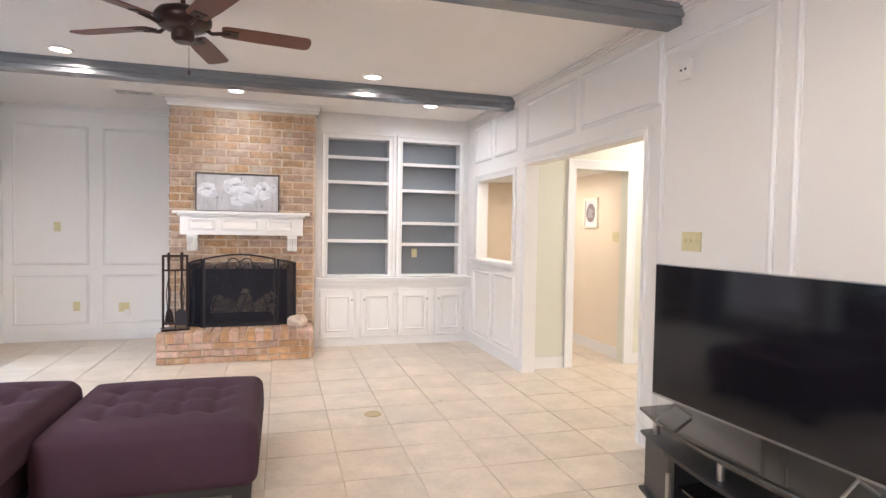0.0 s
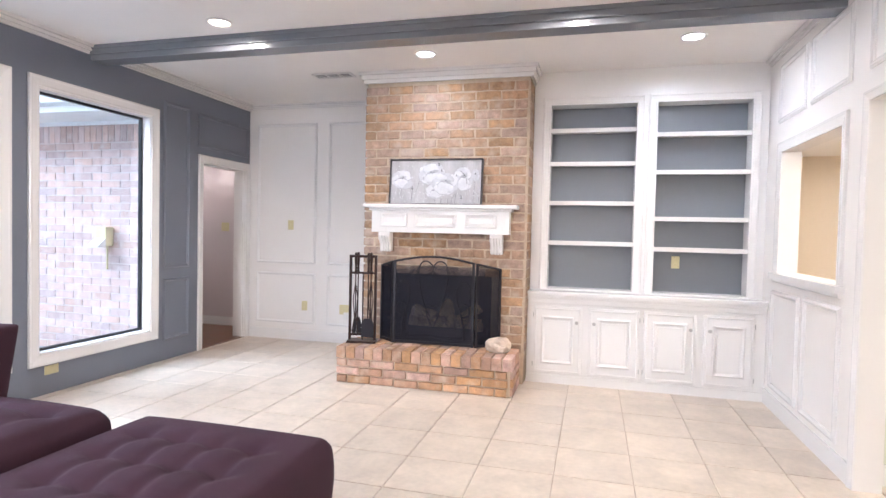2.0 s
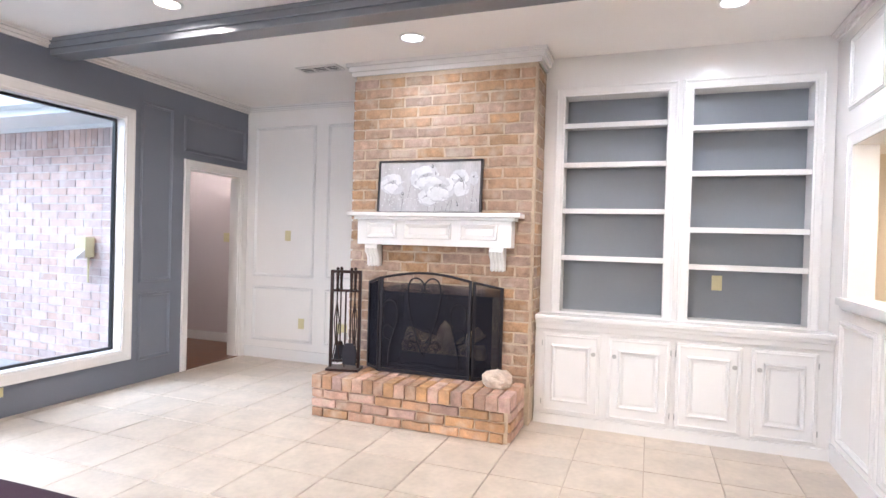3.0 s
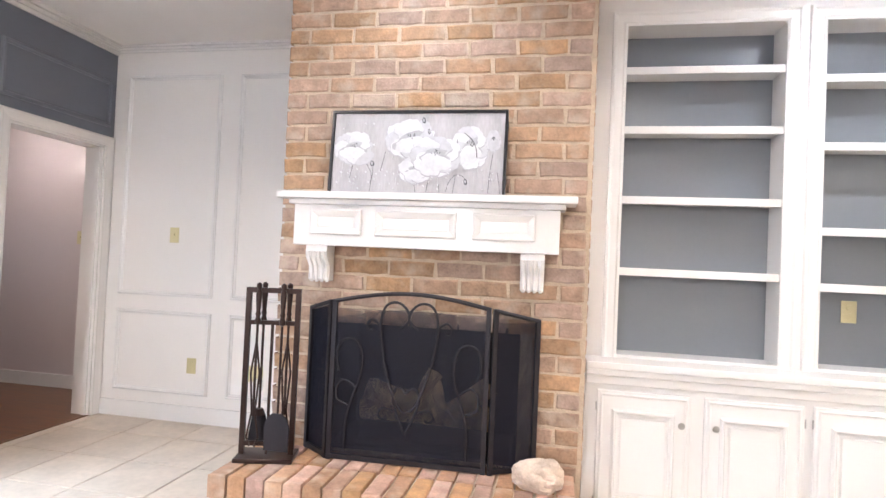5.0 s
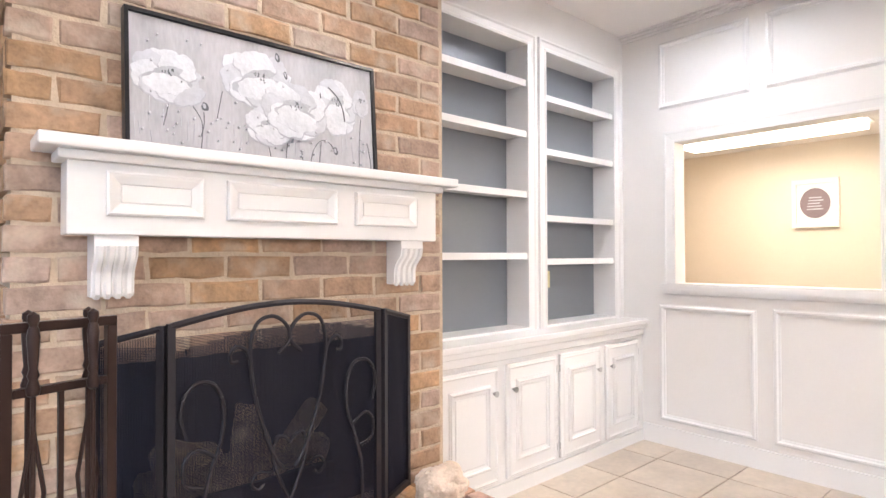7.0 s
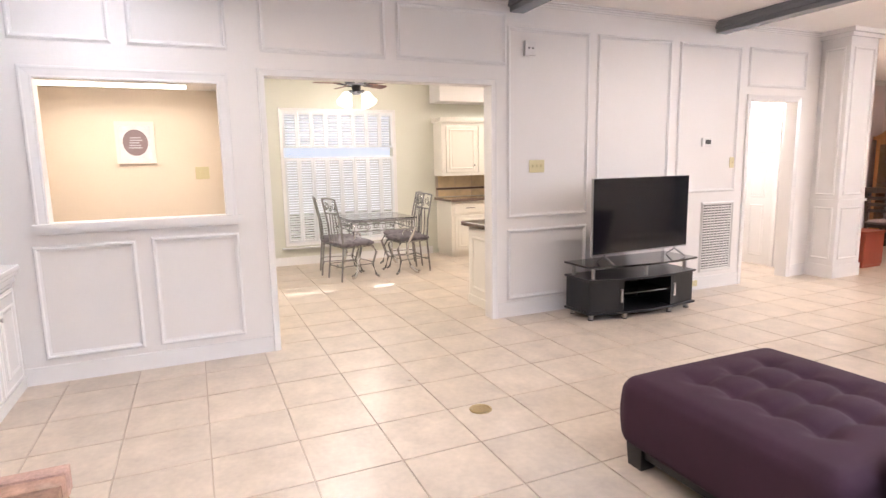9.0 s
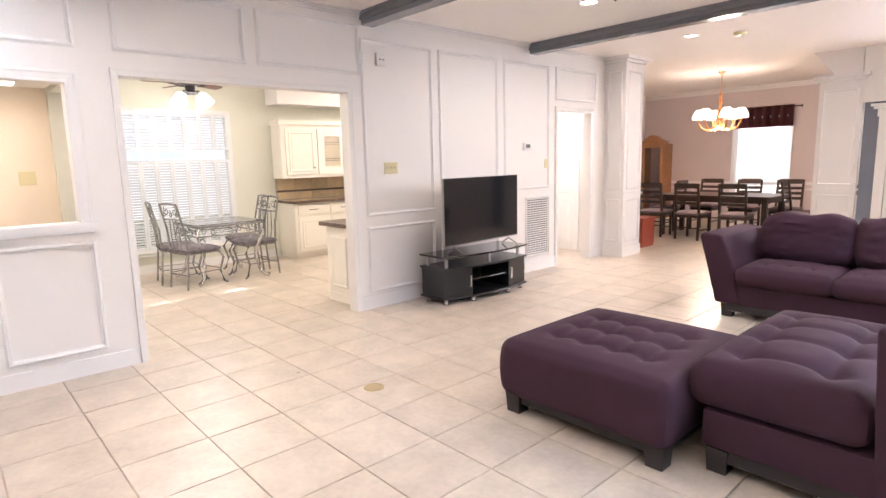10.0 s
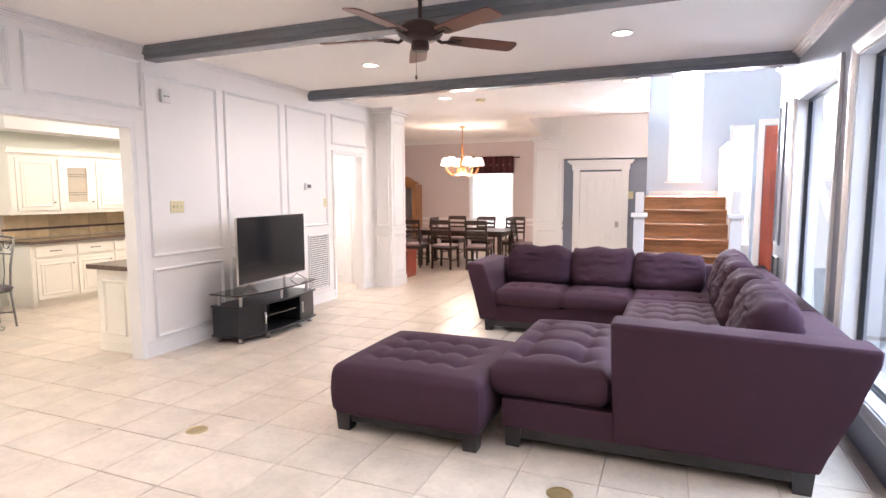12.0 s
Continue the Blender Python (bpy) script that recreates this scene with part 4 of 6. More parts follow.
rg = thing("return_air_grille", "tall white louvred return air grille", "air vent", EX - 0.001, 0.305, 0)
bm = bmesh.new()
frame_on(bm, "x", 0, -1, -0.245, 0.245, 0.19, 0.965, 0.035, 0.02)
part("frame", bm, "ventwhite", rg)
# dark sheet painted as the shade of the duct behind the slats
part("backing", B(-0.004, -0.21, 0.225, -0.001, 0.21, 0.93), "ventdark", rg)
for j in range(24):
    z = 0.235 + j * 0.029
    part("slat", box(bmesh.new(), -0.014, -0.21, z, -0.004, 0.21, z + 0.015), "ventwhite", rg)
for k in range(1, 8):
    part("rib", B(-0.017, -0.21 + k * 0.0525 - 0.003, 0.225, -0.013, -0.21 + k * 0.0525 + 0.003, 0.93), "ventwhite", rg)


def ceiling_vent(x, y, w, d, label):
    t = thing("ceiling_vent", label, "air vent", x, y, CEIL)
    part("frame", boxes((-w / 2, -d / 2, -0.012, w / 2, -d / 2 + 0.02, -0.001), (-w / 2, d / 2 - 0.02, -0.012, w / 2, d / 2, -0.001), (-w / 2, -d / 2 + 0.02, -0.012, -w / 2 + 0.02, d / 2 - 0.02, -0.001), (w / 2 - 0.02, -d / 2 + 0.02, -0.012, w / 2, d / 2 - 0.02, -0.001)), "ventwhite", t)
    # the dark between the slats is a painted sheet, not an open duct
    part("backing", B(-w / 2 + 0.02, -d / 2 + 0.02, -0.004, w / 2 - 0.02, d / 2 - 0.02, -0.001), "ventdark", t)
    for k in (-1, 1):
        part("divider", B(k * w / 6 - 0.008, -d / 2 + 0.02, -0.011, k * w / 6 + 0.008, d / 2 - 0.02, -0.004), "ventwhite", t)
    for j in range(3):
        yy = -d / 2 + 0.035 + j * (d - 0.06) / 2.6
        part("slat", B(-w / 2 + 0.02, yy, -0.009, w / 2 - 0.02, yy + 0.006, -0.005), "ventwhite", t)


ceiling_vent(-1.54, 6.56, 0.40, 0.16, "white three-way ceiling vent above the alcove")
ceiling_vent(0.36, 2.42, 0.36, 0.16, "white ceiling vent near the beam")
ceiling_vent(-1.43, 2.50, 0.40, 0.18, "white ceiling vent behind the fan")


def downlight(x, y, cool):
    t = thing("recessed_light", "round recessed ceiling light, switched on, " + ("cool white" if cool else "warm white"), "ceiling light", x, y, CEIL, group="recessed ceiling lights")
    part("trim_ring", lathe(bmesh.new(), [(0.075, -0.001), (0.095, -0.001), (0.095, -0.006), (0.08, -0.012), (0.072, -0.006)], n=28, closed=True), "ventwhite", t, smooth=True)
    part("lens", lathe(bmesh.new(), [(0, -0.004), (0.07, -0.004), (0.072, -0.001), (0, -0.001)], n=24), "lensc" if cool else "lensw", t)


for lx, ly, lc in DOWNLIGHTS:
    downlight(lx, ly, lc)
sd = thing("smoke_detector", "tan round smoke detector on the ceiling", "smoke detector", 0.45, -1.05, CEIL)
part("case", lathe(bmesh.new(), [(0.07, -0.001), (0.07, -0.02), (0.05, -0.035), (0, -0.036)], n=20), "almond", sd, smooth=True)
for fx, fy in ((0.665, 4.12), (-1.655, 4.025)):
    t = thing("floor_outlet_cover", "round brass floor outlet cover set in the tile", "floor outlet", fx, fy, 0.001)
    part("ring", lathe(bmesh.new(), [(0.052, 0), (0.068, 0), (0.066, 0.004), (0.054, 0.005)], n=28, closed=True), "brass", t, smooth=True)
    part("lid", lathe(bmesh.new(), [(0.0, 0.003), (0.051, 0.003), (0.051, 0), (0, 0)], n=28), "brass", t)
    part("screw", lathe(bmesh.new(), [(0.006, 0.003), (0.005, 0.005), (0, 0.005)], n=10), "brass", t)

# emissive board added outside as bright sky for the stair and dining windows
structure("backdrop_south", B(-7, -9.6, -0.2, 7, -9.5, 7), "skyglow", "glowing white backdrop standing in for daylight beyond the windows")
# glowing pale blue board added as the bright view behind the shutters
structure("backdrop_east", B(17, -14, -0.2, 17.1, 22, 6.0), "eastglow", "glowing pale blue backdrop beyond the breakfast window")


# ---- soft furniture ----
def soft_box(sx, sy, sz, r=0.05, puff=0.0, tufts=(), dep=0.03, n=22, under=0.0, seed=0, wrinkle=0.0, rad=0.06, quilt=0.0):
    """A rounded upholstered block standing on z = 0, its top crowned by puff and drawn down at the tufts."""
    bm = bmesh.new()
    big = max(sx, sy)
    nx, ny, nz = max(4, int(n * sx / big)), max(4, int(n * sy / big)), max(4, int(n * sz / big))
    vs = {}

    def v(i, j, k):
        if (i, j, k) not in vs:
            x, y, z = (i / nx - 0.5) * sx, (j / ny - 0.5) * sy, k / nz * sz
            c = Vector((max(-sx / 2 + r, min(sx / 2 - r, x)), max(-sy / 2 + r, min(sy / 2 - r, y)), max(r, min(sz - r, z))))
            d = Vector((x, y, z)) - c
            if d.length > 1e-6:
                m = max(abs(d.x), abs(d.y), abs(d.z))
                p = c + d.normalized() * m
            else:
                p = c
            u, w = 2 * x / sx, 2 * y / sy
            f = max(0, 1 - abs(u) ** 3) * max(0, 1 - abs(w) ** 3)
            t = k / nz
            p.z += puff * f * t - under * f * (1 - t)
            side = 0.014 * math.sin(math.pi * t)
            p.x += side * (1 if u > 0.99 else -1 if u < -0.99 else 0)
            p.y += side * (1 if w > 0.99 else -1 if w < -0.99 else 0)
            if t > 0.5:
                for tx, ty in tufts:
                    q = math.hypot(x - tx, y - ty)
                    p.z -= dep * math.exp(-(q / rad) ** 1.3)
                if tufts and quilt:
                    ex = min(1, max(0, 1.25 - max(0, abs(x) - max(a for a, _ in tufts)) / 0.09))
                    ey = min(1, max(0, 1.25 - max(0, abs(y) - max(a for _, a in tufts)) / 0.09))
                    dx = min(abs(x - a) for a, _ in tufts)
                    dy = min(abs(y - a) for _, a in tufts)
                    p.z -= quilt * ex * ey * max(math.exp(-(dx / 0.028) ** 2), math.exp(-(dy / 0.028) ** 2))
            if wrinkle:
                p += Vector((0, 0, 1)) * wrinkle * noise.noise(Vector((x * 5 + seed, y * 14, z * 5))) + Vector((0, 1, 0)) * wrinkle * noise.noise(Vector((x * 9, y * 5 + seed, z * 7)))
            vs[(i, j, k)] = bm.verts.new(p)
        return vs[(i, j, k)]
    for i in range(nx):
        for j in range(ny):
            bm.faces.new((v(i, j, nz), v(i + 1, j, nz), v(i + 1, j + 1, nz), v(i, j + 1, nz)))
            bm.faces.new((v(i, j, 0), v(i, j + 1, 0), v(i + 1, j + 1, 0), v(i + 1, j, 0)))
    for i in range(nx):
        for k in range(nz):
            bm.faces.new((v(i, 0, k), v(i + 1, 0, k), v(i + 1, 0, k + 1), v(i, 0, k + 1)))
            bm.faces.new((v(i, ny, k), v(i, ny, k + 1), v(i + 1, ny, k + 1), v(i + 1, ny, k)))
    for j in range(ny):
        for k in range(nz):
            bm.faces.new((v(0, j, k), v(0, j, k + 1), v(0, j + 1, k + 1), v(0, j + 1, k)))
            bm.faces.new((v(nx, j, k), v(nx, j + 1, k), v(nx, j + 1, k + 1), v(nx, j, k + 1)))
    return bm


def grid_tufts(x0, x1, y0, y1, nx, ny):
    return [(x0 + (x1 - x0) * i / max(1, nx - 1), y0 + (y1 - y0) * j / max(1, ny - 1)) for i in range(nx) for j in range(ny)]


def cushion(name, parent, x, y, z, sx, sy, sz, tufts=(), puff=0.03, **k):
    o = part(name, soft_box(sx, sy, sz, puff=puff, tufts=tufts, **k), "fabric", parent, "", True)
    o.location = (x, y, z)
    for tx, ty in tufts:
        b = part("button", lathe(bmesh.new(), [(0, 0), (0.013, 0.002), (0.011, 0.008), (0, 0.011)], n=10), "fabdark", o, smooth=True)
        u, w = 2 * tx / sx, 2 * ty / sy
        f = max(0, 1 - abs(u) ** 3) * max(0, 1 - abs(w) ** 3)
        b.location = (tx, ty, sz + puff * f - k.get("dep", 0.03) - k.get("quilt", 0.0))
    return o


def pillow(parent, x, y, z, w, h, t, rz, lean, seed, label=""):
    """A loose back cushion: fat in the middle, pinched at its seams, a little slumped."""
    bm = bmesh.new()
    nu, nv = 26, 20
    random.seed(seed)
    sh = [random.uniform(-1, 1) for _ in range(6)]
    for side in (-1, 1):
        g = {}
        for i in range(nu + 1):
            for j in range(nv + 1):
                u, v2 = 2 * i / nu - 1, 2 * j / nv - 1
                e = max(0, (1 - u ** 4)) * max(0, (1 - v2 ** 4))
                th = 1.12 * t / 2 * e ** 0.5
                th *= 1 + 0.10 * (-v2)
                px = w / 2 * u * (1 - 0.13 * abs(v2) ** 3 + 0.02 * v2 * sh[0])
                pz = h / 2 * v2 * (1 - 0.16 * abs(u) ** 3) - 0.022 * (1 - u * u) * (v2 > 0) * v2 * (0.5 + sh[1] * 0.5) - 0.012 * math.sin(u * 6 + sh[2] * 3) * max(0, v2)
                crease = 0.018 * noise.noise(Vector((u * 3 + seed, v2 * 7, side))) + 0.012 * abs(noise.noise(Vector((u * 2.5, v2 * 5 + seed, 3))))
                p = Vector((px, side * (th + crease * (e ** 0.4)), pz))
                g[i, j] = bm.verts.new(p)
        for i in range(nu):
            for j in range(nv):
                f = (g[i, j], g[i + 1, j], g[i + 1, j + 1], g[i, j + 1])
                bm.faces.new(f if side < 0 else f[::-1])
    bmesh.ops.remove_doubles(bm, verts=bm.verts, dist=0.002)
    o = part("back_cushion", bm, "fabdark" if seed % 3 == 1 else "fabric", parent, label, True)
    o.matrix_basis = pose(x, y, z + h / 2, 0, 0, rz) @ pose(0, 0, 0, lean, 0, 0)
    return o


def slab(outline, axis, a, b, r=0.025):
    bm = prism(bmesh.new(), outline, axis, a, b)
    bmesh.ops.bevel(bm, geom=bm.edges[:], offset=r, segments=3, profile=0.6, affect="EDGES")
    return bm


def feet(parent, pts, s=0.09, h=0.12):
    for x, y in pts:
        bm = bmesh.new()
        lo, hi = s * 0.42, s * 0.5
        vs = [bm.verts.new((x + sx * r, y + sy * r, z)) for z, r in ((0, lo), (h, hi)) for sx, sy in ((-1, -1), (1, -1), (1, 1), (-1, 1))]
        for q in range(4):
            bm.faces.new((vs[q], vs[(q + 1) % 4], vs[4 + (q + 1) % 4], vs[4 + q]))
        bm.faces.new(vs[:4][::-1])
        bm.faces.new(vs[4:])
        part("foot", bm, "blackwood", parent)


ott = thing("ottoman", "plum-brown fabric ottoman with a button-tufted top on black feet", "ottoman", -0.645, 3.305, 0)
cushion("upholstered_body", ott, 0, 0, 0.105, 1.0, 0.99, 0.335, grid_tufts(-0.27, 0.27, -0.23, 0.23, 4, 3), puff=0.035, r=0.055, dep=0.040, n=60, rad=0.06, quilt=0.014)
part("plinth", box(bmesh.new(), -0.46, -0.44, 0.055, 0.46, 0.44, 0.12, 0.006, 1), "blackwood", ott)
feet(ott, [(-0.43, -0.415), (0.43, -0.415), (0.43, 0.415), (-0.43, 0.415)], 0.10)

# chaise end of the sectional
ca = thing("sectional_chaise", "plum-brown fabric sofa end with a flared arm and tufted chaise seat", "sofa", 0, 0, 0)
part("base", box(bmesh.new(), -2.86, 2.36, 0.12, -1.22, 3.60, 0.295, 0.018, 2), "fabric", ca, smooth=True)
part("plinth", box(bmesh.new(), -2.84, 2.40, 0.055, -1.25, 3.585, 0.125, 0.005, 1), "blackwood", ca)
bm = slab([(-1.87, 0.125), (-2.86, 0.125), (-2.89, 0.25), (-2.98, 0.49), (-3.05, 0.72), (-3.055, 0.805), (-1.85, 0.84), (-1.86, 0.49)], "y", 3.40, 3.622, 0.03)
for v in bm.verts:
    v.co.y += 0.11 * max(0.0, (v.co.z - 0.125) / 0.7) ** 1.4
part("arm", bm, "fabric", ca, smooth=True)
part("back", slab([(-2.62, 0.14), (-2.86, 0.14), (-3.11, 0.69), (-3.06, 0.72), (-2.84, 0.72), (-2.62, 0.45)], "y", 2.36, 3.41, 0.025), "fabric", ca, smooth=True)
cushion("seat_cushion", ca, -1.495, 2.985, 0.30, 0.685, 1.24, 0.22, grid_tufts(-0.17, 0.17, -0.42, 0.42, 2, 4), puff=0.055, r=0.06, dep=0.045, n=56, rad=0.06, quilt=0.018)
cushion("seat_cushion", ca, -2.20, 2.88, 0.30, 0.72, 1.02, 0.185, grid_tufts(-0.2, 0.2, -0.36, 0.36, 2, 4), puff=0.03, r=0.05, dep=0.03, n=48, rad=0.06, quilt=0.016)
feet(ca, [(-1.29, 3.55), (-2.79, 3.55), (-2.79, 2.42), (-1.29, 2.42)], 0.10)
pillow(ca, -2.66, 3.08, 0.45, 0.66, 0.50, 0.27, 90, -16, 4)
pillow(ca, -2.68, 2.62, 0.45, 0.62, 0.50, 0.25, 90, -16, 5)

cm = thing("sectional_middle", "armless plum-brown fabric sofa section with tufted seat and loose cushions", "sofa", 0, 0, 0)
part("base", box(bmesh.new(), -2.86, 0.96, 0.12, -1.80, 2.35, 0.295, 0.018, 2), "fabric", cm, smooth=True)
part("plinth", box(bmesh.new(), -2.84, 0.98, 0.055, -1.83, 2.33, 0.125, 0.005, 1), "blackwood", cm)
part("back", slab([(-2.62, 0.14), (-2.86, 0.14), (-3.11, 0.69), (-3.06, 0.72), (-2.84, 0.72), (-2.62, 0.45)], "y", 0.96, 2.355, 0.025), "fabric", cm, smooth=True)
cushion("seat_cushion", cm, -2.17, 1.655, 0.30, 0.80, 1.36, 0.175, grid_tufts(-0.24, 0.24, -0.5, 0.5, 3, 5), puff=0.03, r=0.05, dep=0.03, n=60, rad=0.055, quilt=0.016)
feet(cm, [(-1.87, 1.03), (-1.87, 2.28), (-2.79, 1.03), (-2.79, 2.28)], 0.09)
pillow(cm, -2.66, 1.98, 0.45, 0.68, 0.50, 0.26, 90, -15, 6)
pillow(cm, -2.66, 1.30, 0.45, 0.68, 0.50, 0.26, 90, -15, 7)

cl = thing("sectional_loveseat", "plum-brown fabric sofa end with a flared arm and three back cushions", "sofa", 0, 0, 0)
part("base", box(bmesh.new(), -2.86, 0.10, 0.12, -0.32, 0.93, 0.30, 0.018, 2), "fabric", cl, smooth=True)
part("plinth", box(bmesh.new(), -2.84, 0.12, 0.055, -0.30, 0.92, 0.125, 0.005, 1), "blackwood", cl)
part("arm", slab([(-0.42, 0.125), (-0.20, 0.125), (-0.17, 0.28), (-0.04, 0.72), (-0.07, 0.755), (-0.24, 0.735), (-0.36, 0.45)], "y", 0.0, 0.95, 0.03), "fabric", cl, smooth=True)
part("back", slab([(0.28, 0.14), (0.10, 0.14), (-0.10, 0.69), (-0.06, 0.73), (0.12, 0.73), (0.28, 0.45)], "x", -3.08, -0.18, 0.025), "fabric", cl, smooth=True)
part("side_back", slab([(-2.62, 0.14), (-2.86, 0.14), (-3.11, 0.69), (-3.06, 0.72), (-2.84, 0.72), (-2.62, 0.45)], "y", -0.05, 0.955, 0.025), "fabric", cl, smooth=True)
cushion("seat_cushion", cl, -0.735, 0.60, 0.30, 0.72, 0.74, 0.17, grid_tufts(-0.18, 0.18, -0.16, 0.16, 3, 2), puff=0.035, r=0.05, dep=0.022, n=40, rad=0.05)
cushion("seat_cushion", cl, -1.435, 0.60, 0.30, 0.67, 0.74, 0.17, grid_tufts(-0.17, 0.17, -0.16, 0.16, 3, 2), puff=0.035, r=0.05, dep=0.022, n=40, rad=0.05)
cushion("seat_cushion", cl, -2.20, 0.60, 0.30, 0.84, 0.74, 0.17, grid_tufts(-0.22, 0.22, -0.16, 0.16, 3, 2), puff=0.03, r=0.05, dep=0.022, n=40, rad=0.05)
feet(cl, [(-0.30, 0.87), (-0.30, 0.17), (-2.79, 0.17), (-2.79, 0.87)], 0.10)
pillow(cl, -0.74, 0.34, 0.44, 0.78, 0.49, 0.25, 0, 14, 1)
pillow(cl, -1.44, 0.34, 0.44, 0.70, 0.49, 0.25, 0, 14, 2)
pillow(cl, -2.12, 0.36, 0.44, 0.74, 0.45, 0.26, 0, 16, 3)
pillow(cl, -2.66, 0.78, 0.45, 0.60, 0.54, 0.26, 90, -14, 8)

# ---- television and stand ----
tv = thing("television", "flat black television with a thin silver edge, switched off", "television", 1.915, 1.765, 0, -86.5)
part("screen", box(bmesh.new(), -0.60, -0.013, 0.60, 0.60, -0.010, 1.275, 0.001, 1), "screen", tv, "dark glossy screen")
part("bezel", boxes((-0.605, -0.010, 0.588, 0.605, 0.012, 1.28)), "nickel", tv, "thin silver edge")
part("rear_housing", box(bmesh.new(), -0.5, 0.012, 0.64, 0.5, 0.05, 1.05, 0.015, 2), "blackplastic", tv)
for s in (-0.45, 0.45):
    part("foot", tube(bmesh.new(), [(s, 0.0, 0.60), (s, 0.0, 0.575), (s + 0.01, -0.12, 0.512)], 0.007, 6), "nickel", tv)
    part("foot", tube(bmesh.new(), [(s, 0.0, 0.60), (s, 0.0, 0.575), (s + 0.01, 0.10, 0.512)], 0.007, 6), "nickel", tv)
TVO = [(2.20, 1.20), (2.20, 2.41), (1.85, 2.41), (1.775, 2.12), (1.74, 1.80), (1.745, 1.50), (1.79, 1.20)]


def bow(z0, z1, grow=0.0, cut=None):
    bm = bmesh.new()
    prism(bm, [(x if x > 2.1 else x - grow, y + (grow if y > 1.78 else -grow)) for x, y in TVO], "z", z0, z1)
    bmesh.ops.bevel(bm, geom=[e for e in bm.edges if abs(e.verts[0].co.z - e.verts[1].co.z) < 1e-4], offset=0.003, segments=1, affect="EDGES")
    return bm


ts = thing("tv_stand", "black bow-fronted television stand with glass shelf, doors and silver posts", "tv stand")
part("top_shelf", bow(0.485, 0.503, 0.015), "blackglass", ts, "dark glossy bowed top shelf")
part("lower_top", bow(0.362, 0.380, 0.01), "blackplastic", ts)
part("base_board", bow(0.055, 0.075, 0.01), "blackplastic", ts)
part("back_panel", B(2.18, 1.21, 0.075, 2.195, 2.40, 0.362), "blackplastic", ts)
part("side_cabinet", prism(bmesh.new(), [(2.18, 2.40), (1.86, 2.40), (1.785, 2.12), (1.78, 2.07), (2.18, 2.07)], "z", 0.075, 0.362), "blackplastic", ts)
part("side_cabinet", prism(bmesh.new(), [(2.18, 1.21), (1.80, 1.21), (1.755, 1.50), (1.755, 1.53), (2.18, 1.53)], "z", 0.075, 0.362), "blackplastic", ts)
part("middle_shelf", prism(bmesh.new(), [(2.18, 1.535), (1.78, 1.535), (1.77, 1.80), (1.80, 2.065), (2.18, 2.065)], "z", 0.225, 0.236), "blackglass", ts)
for x, y in ((1.785, 2.10), (1.765, 1.49)):
    part("door_handle", B(x - 0.02, y - 0.012, 0.16, x - 0.004, y + 0.012, 0.28), "nickel", ts, "silver bar handle")
for x, y in ((2.14, 2.36), (1.88, 2.34), (1.80, 1.80), (1.85, 1.27), (2.14, 1.26)):
    part("post", cyl(bmesh.new(), (x, y, 0.380), (x, y, 0.485), 0.018), "nickel", ts, smooth=True)
for x, y in ((2.14, 2.36), (1.88, 2.36), (1.79, 2.05), (1.78, 1.52), (1.83, 1.25), (2.14, 1.25)):
    part("foot", cyl(bmesh.new(), (x, y, 0), (x, y, 0.055), 0.022, 0.026), "nickel", ts, smooth=True)
    part("foot_collar", cyl(bmesh.new(), (x, y, 0.0), (x, y, 0.01), 0.026), "blackplastic", ts)


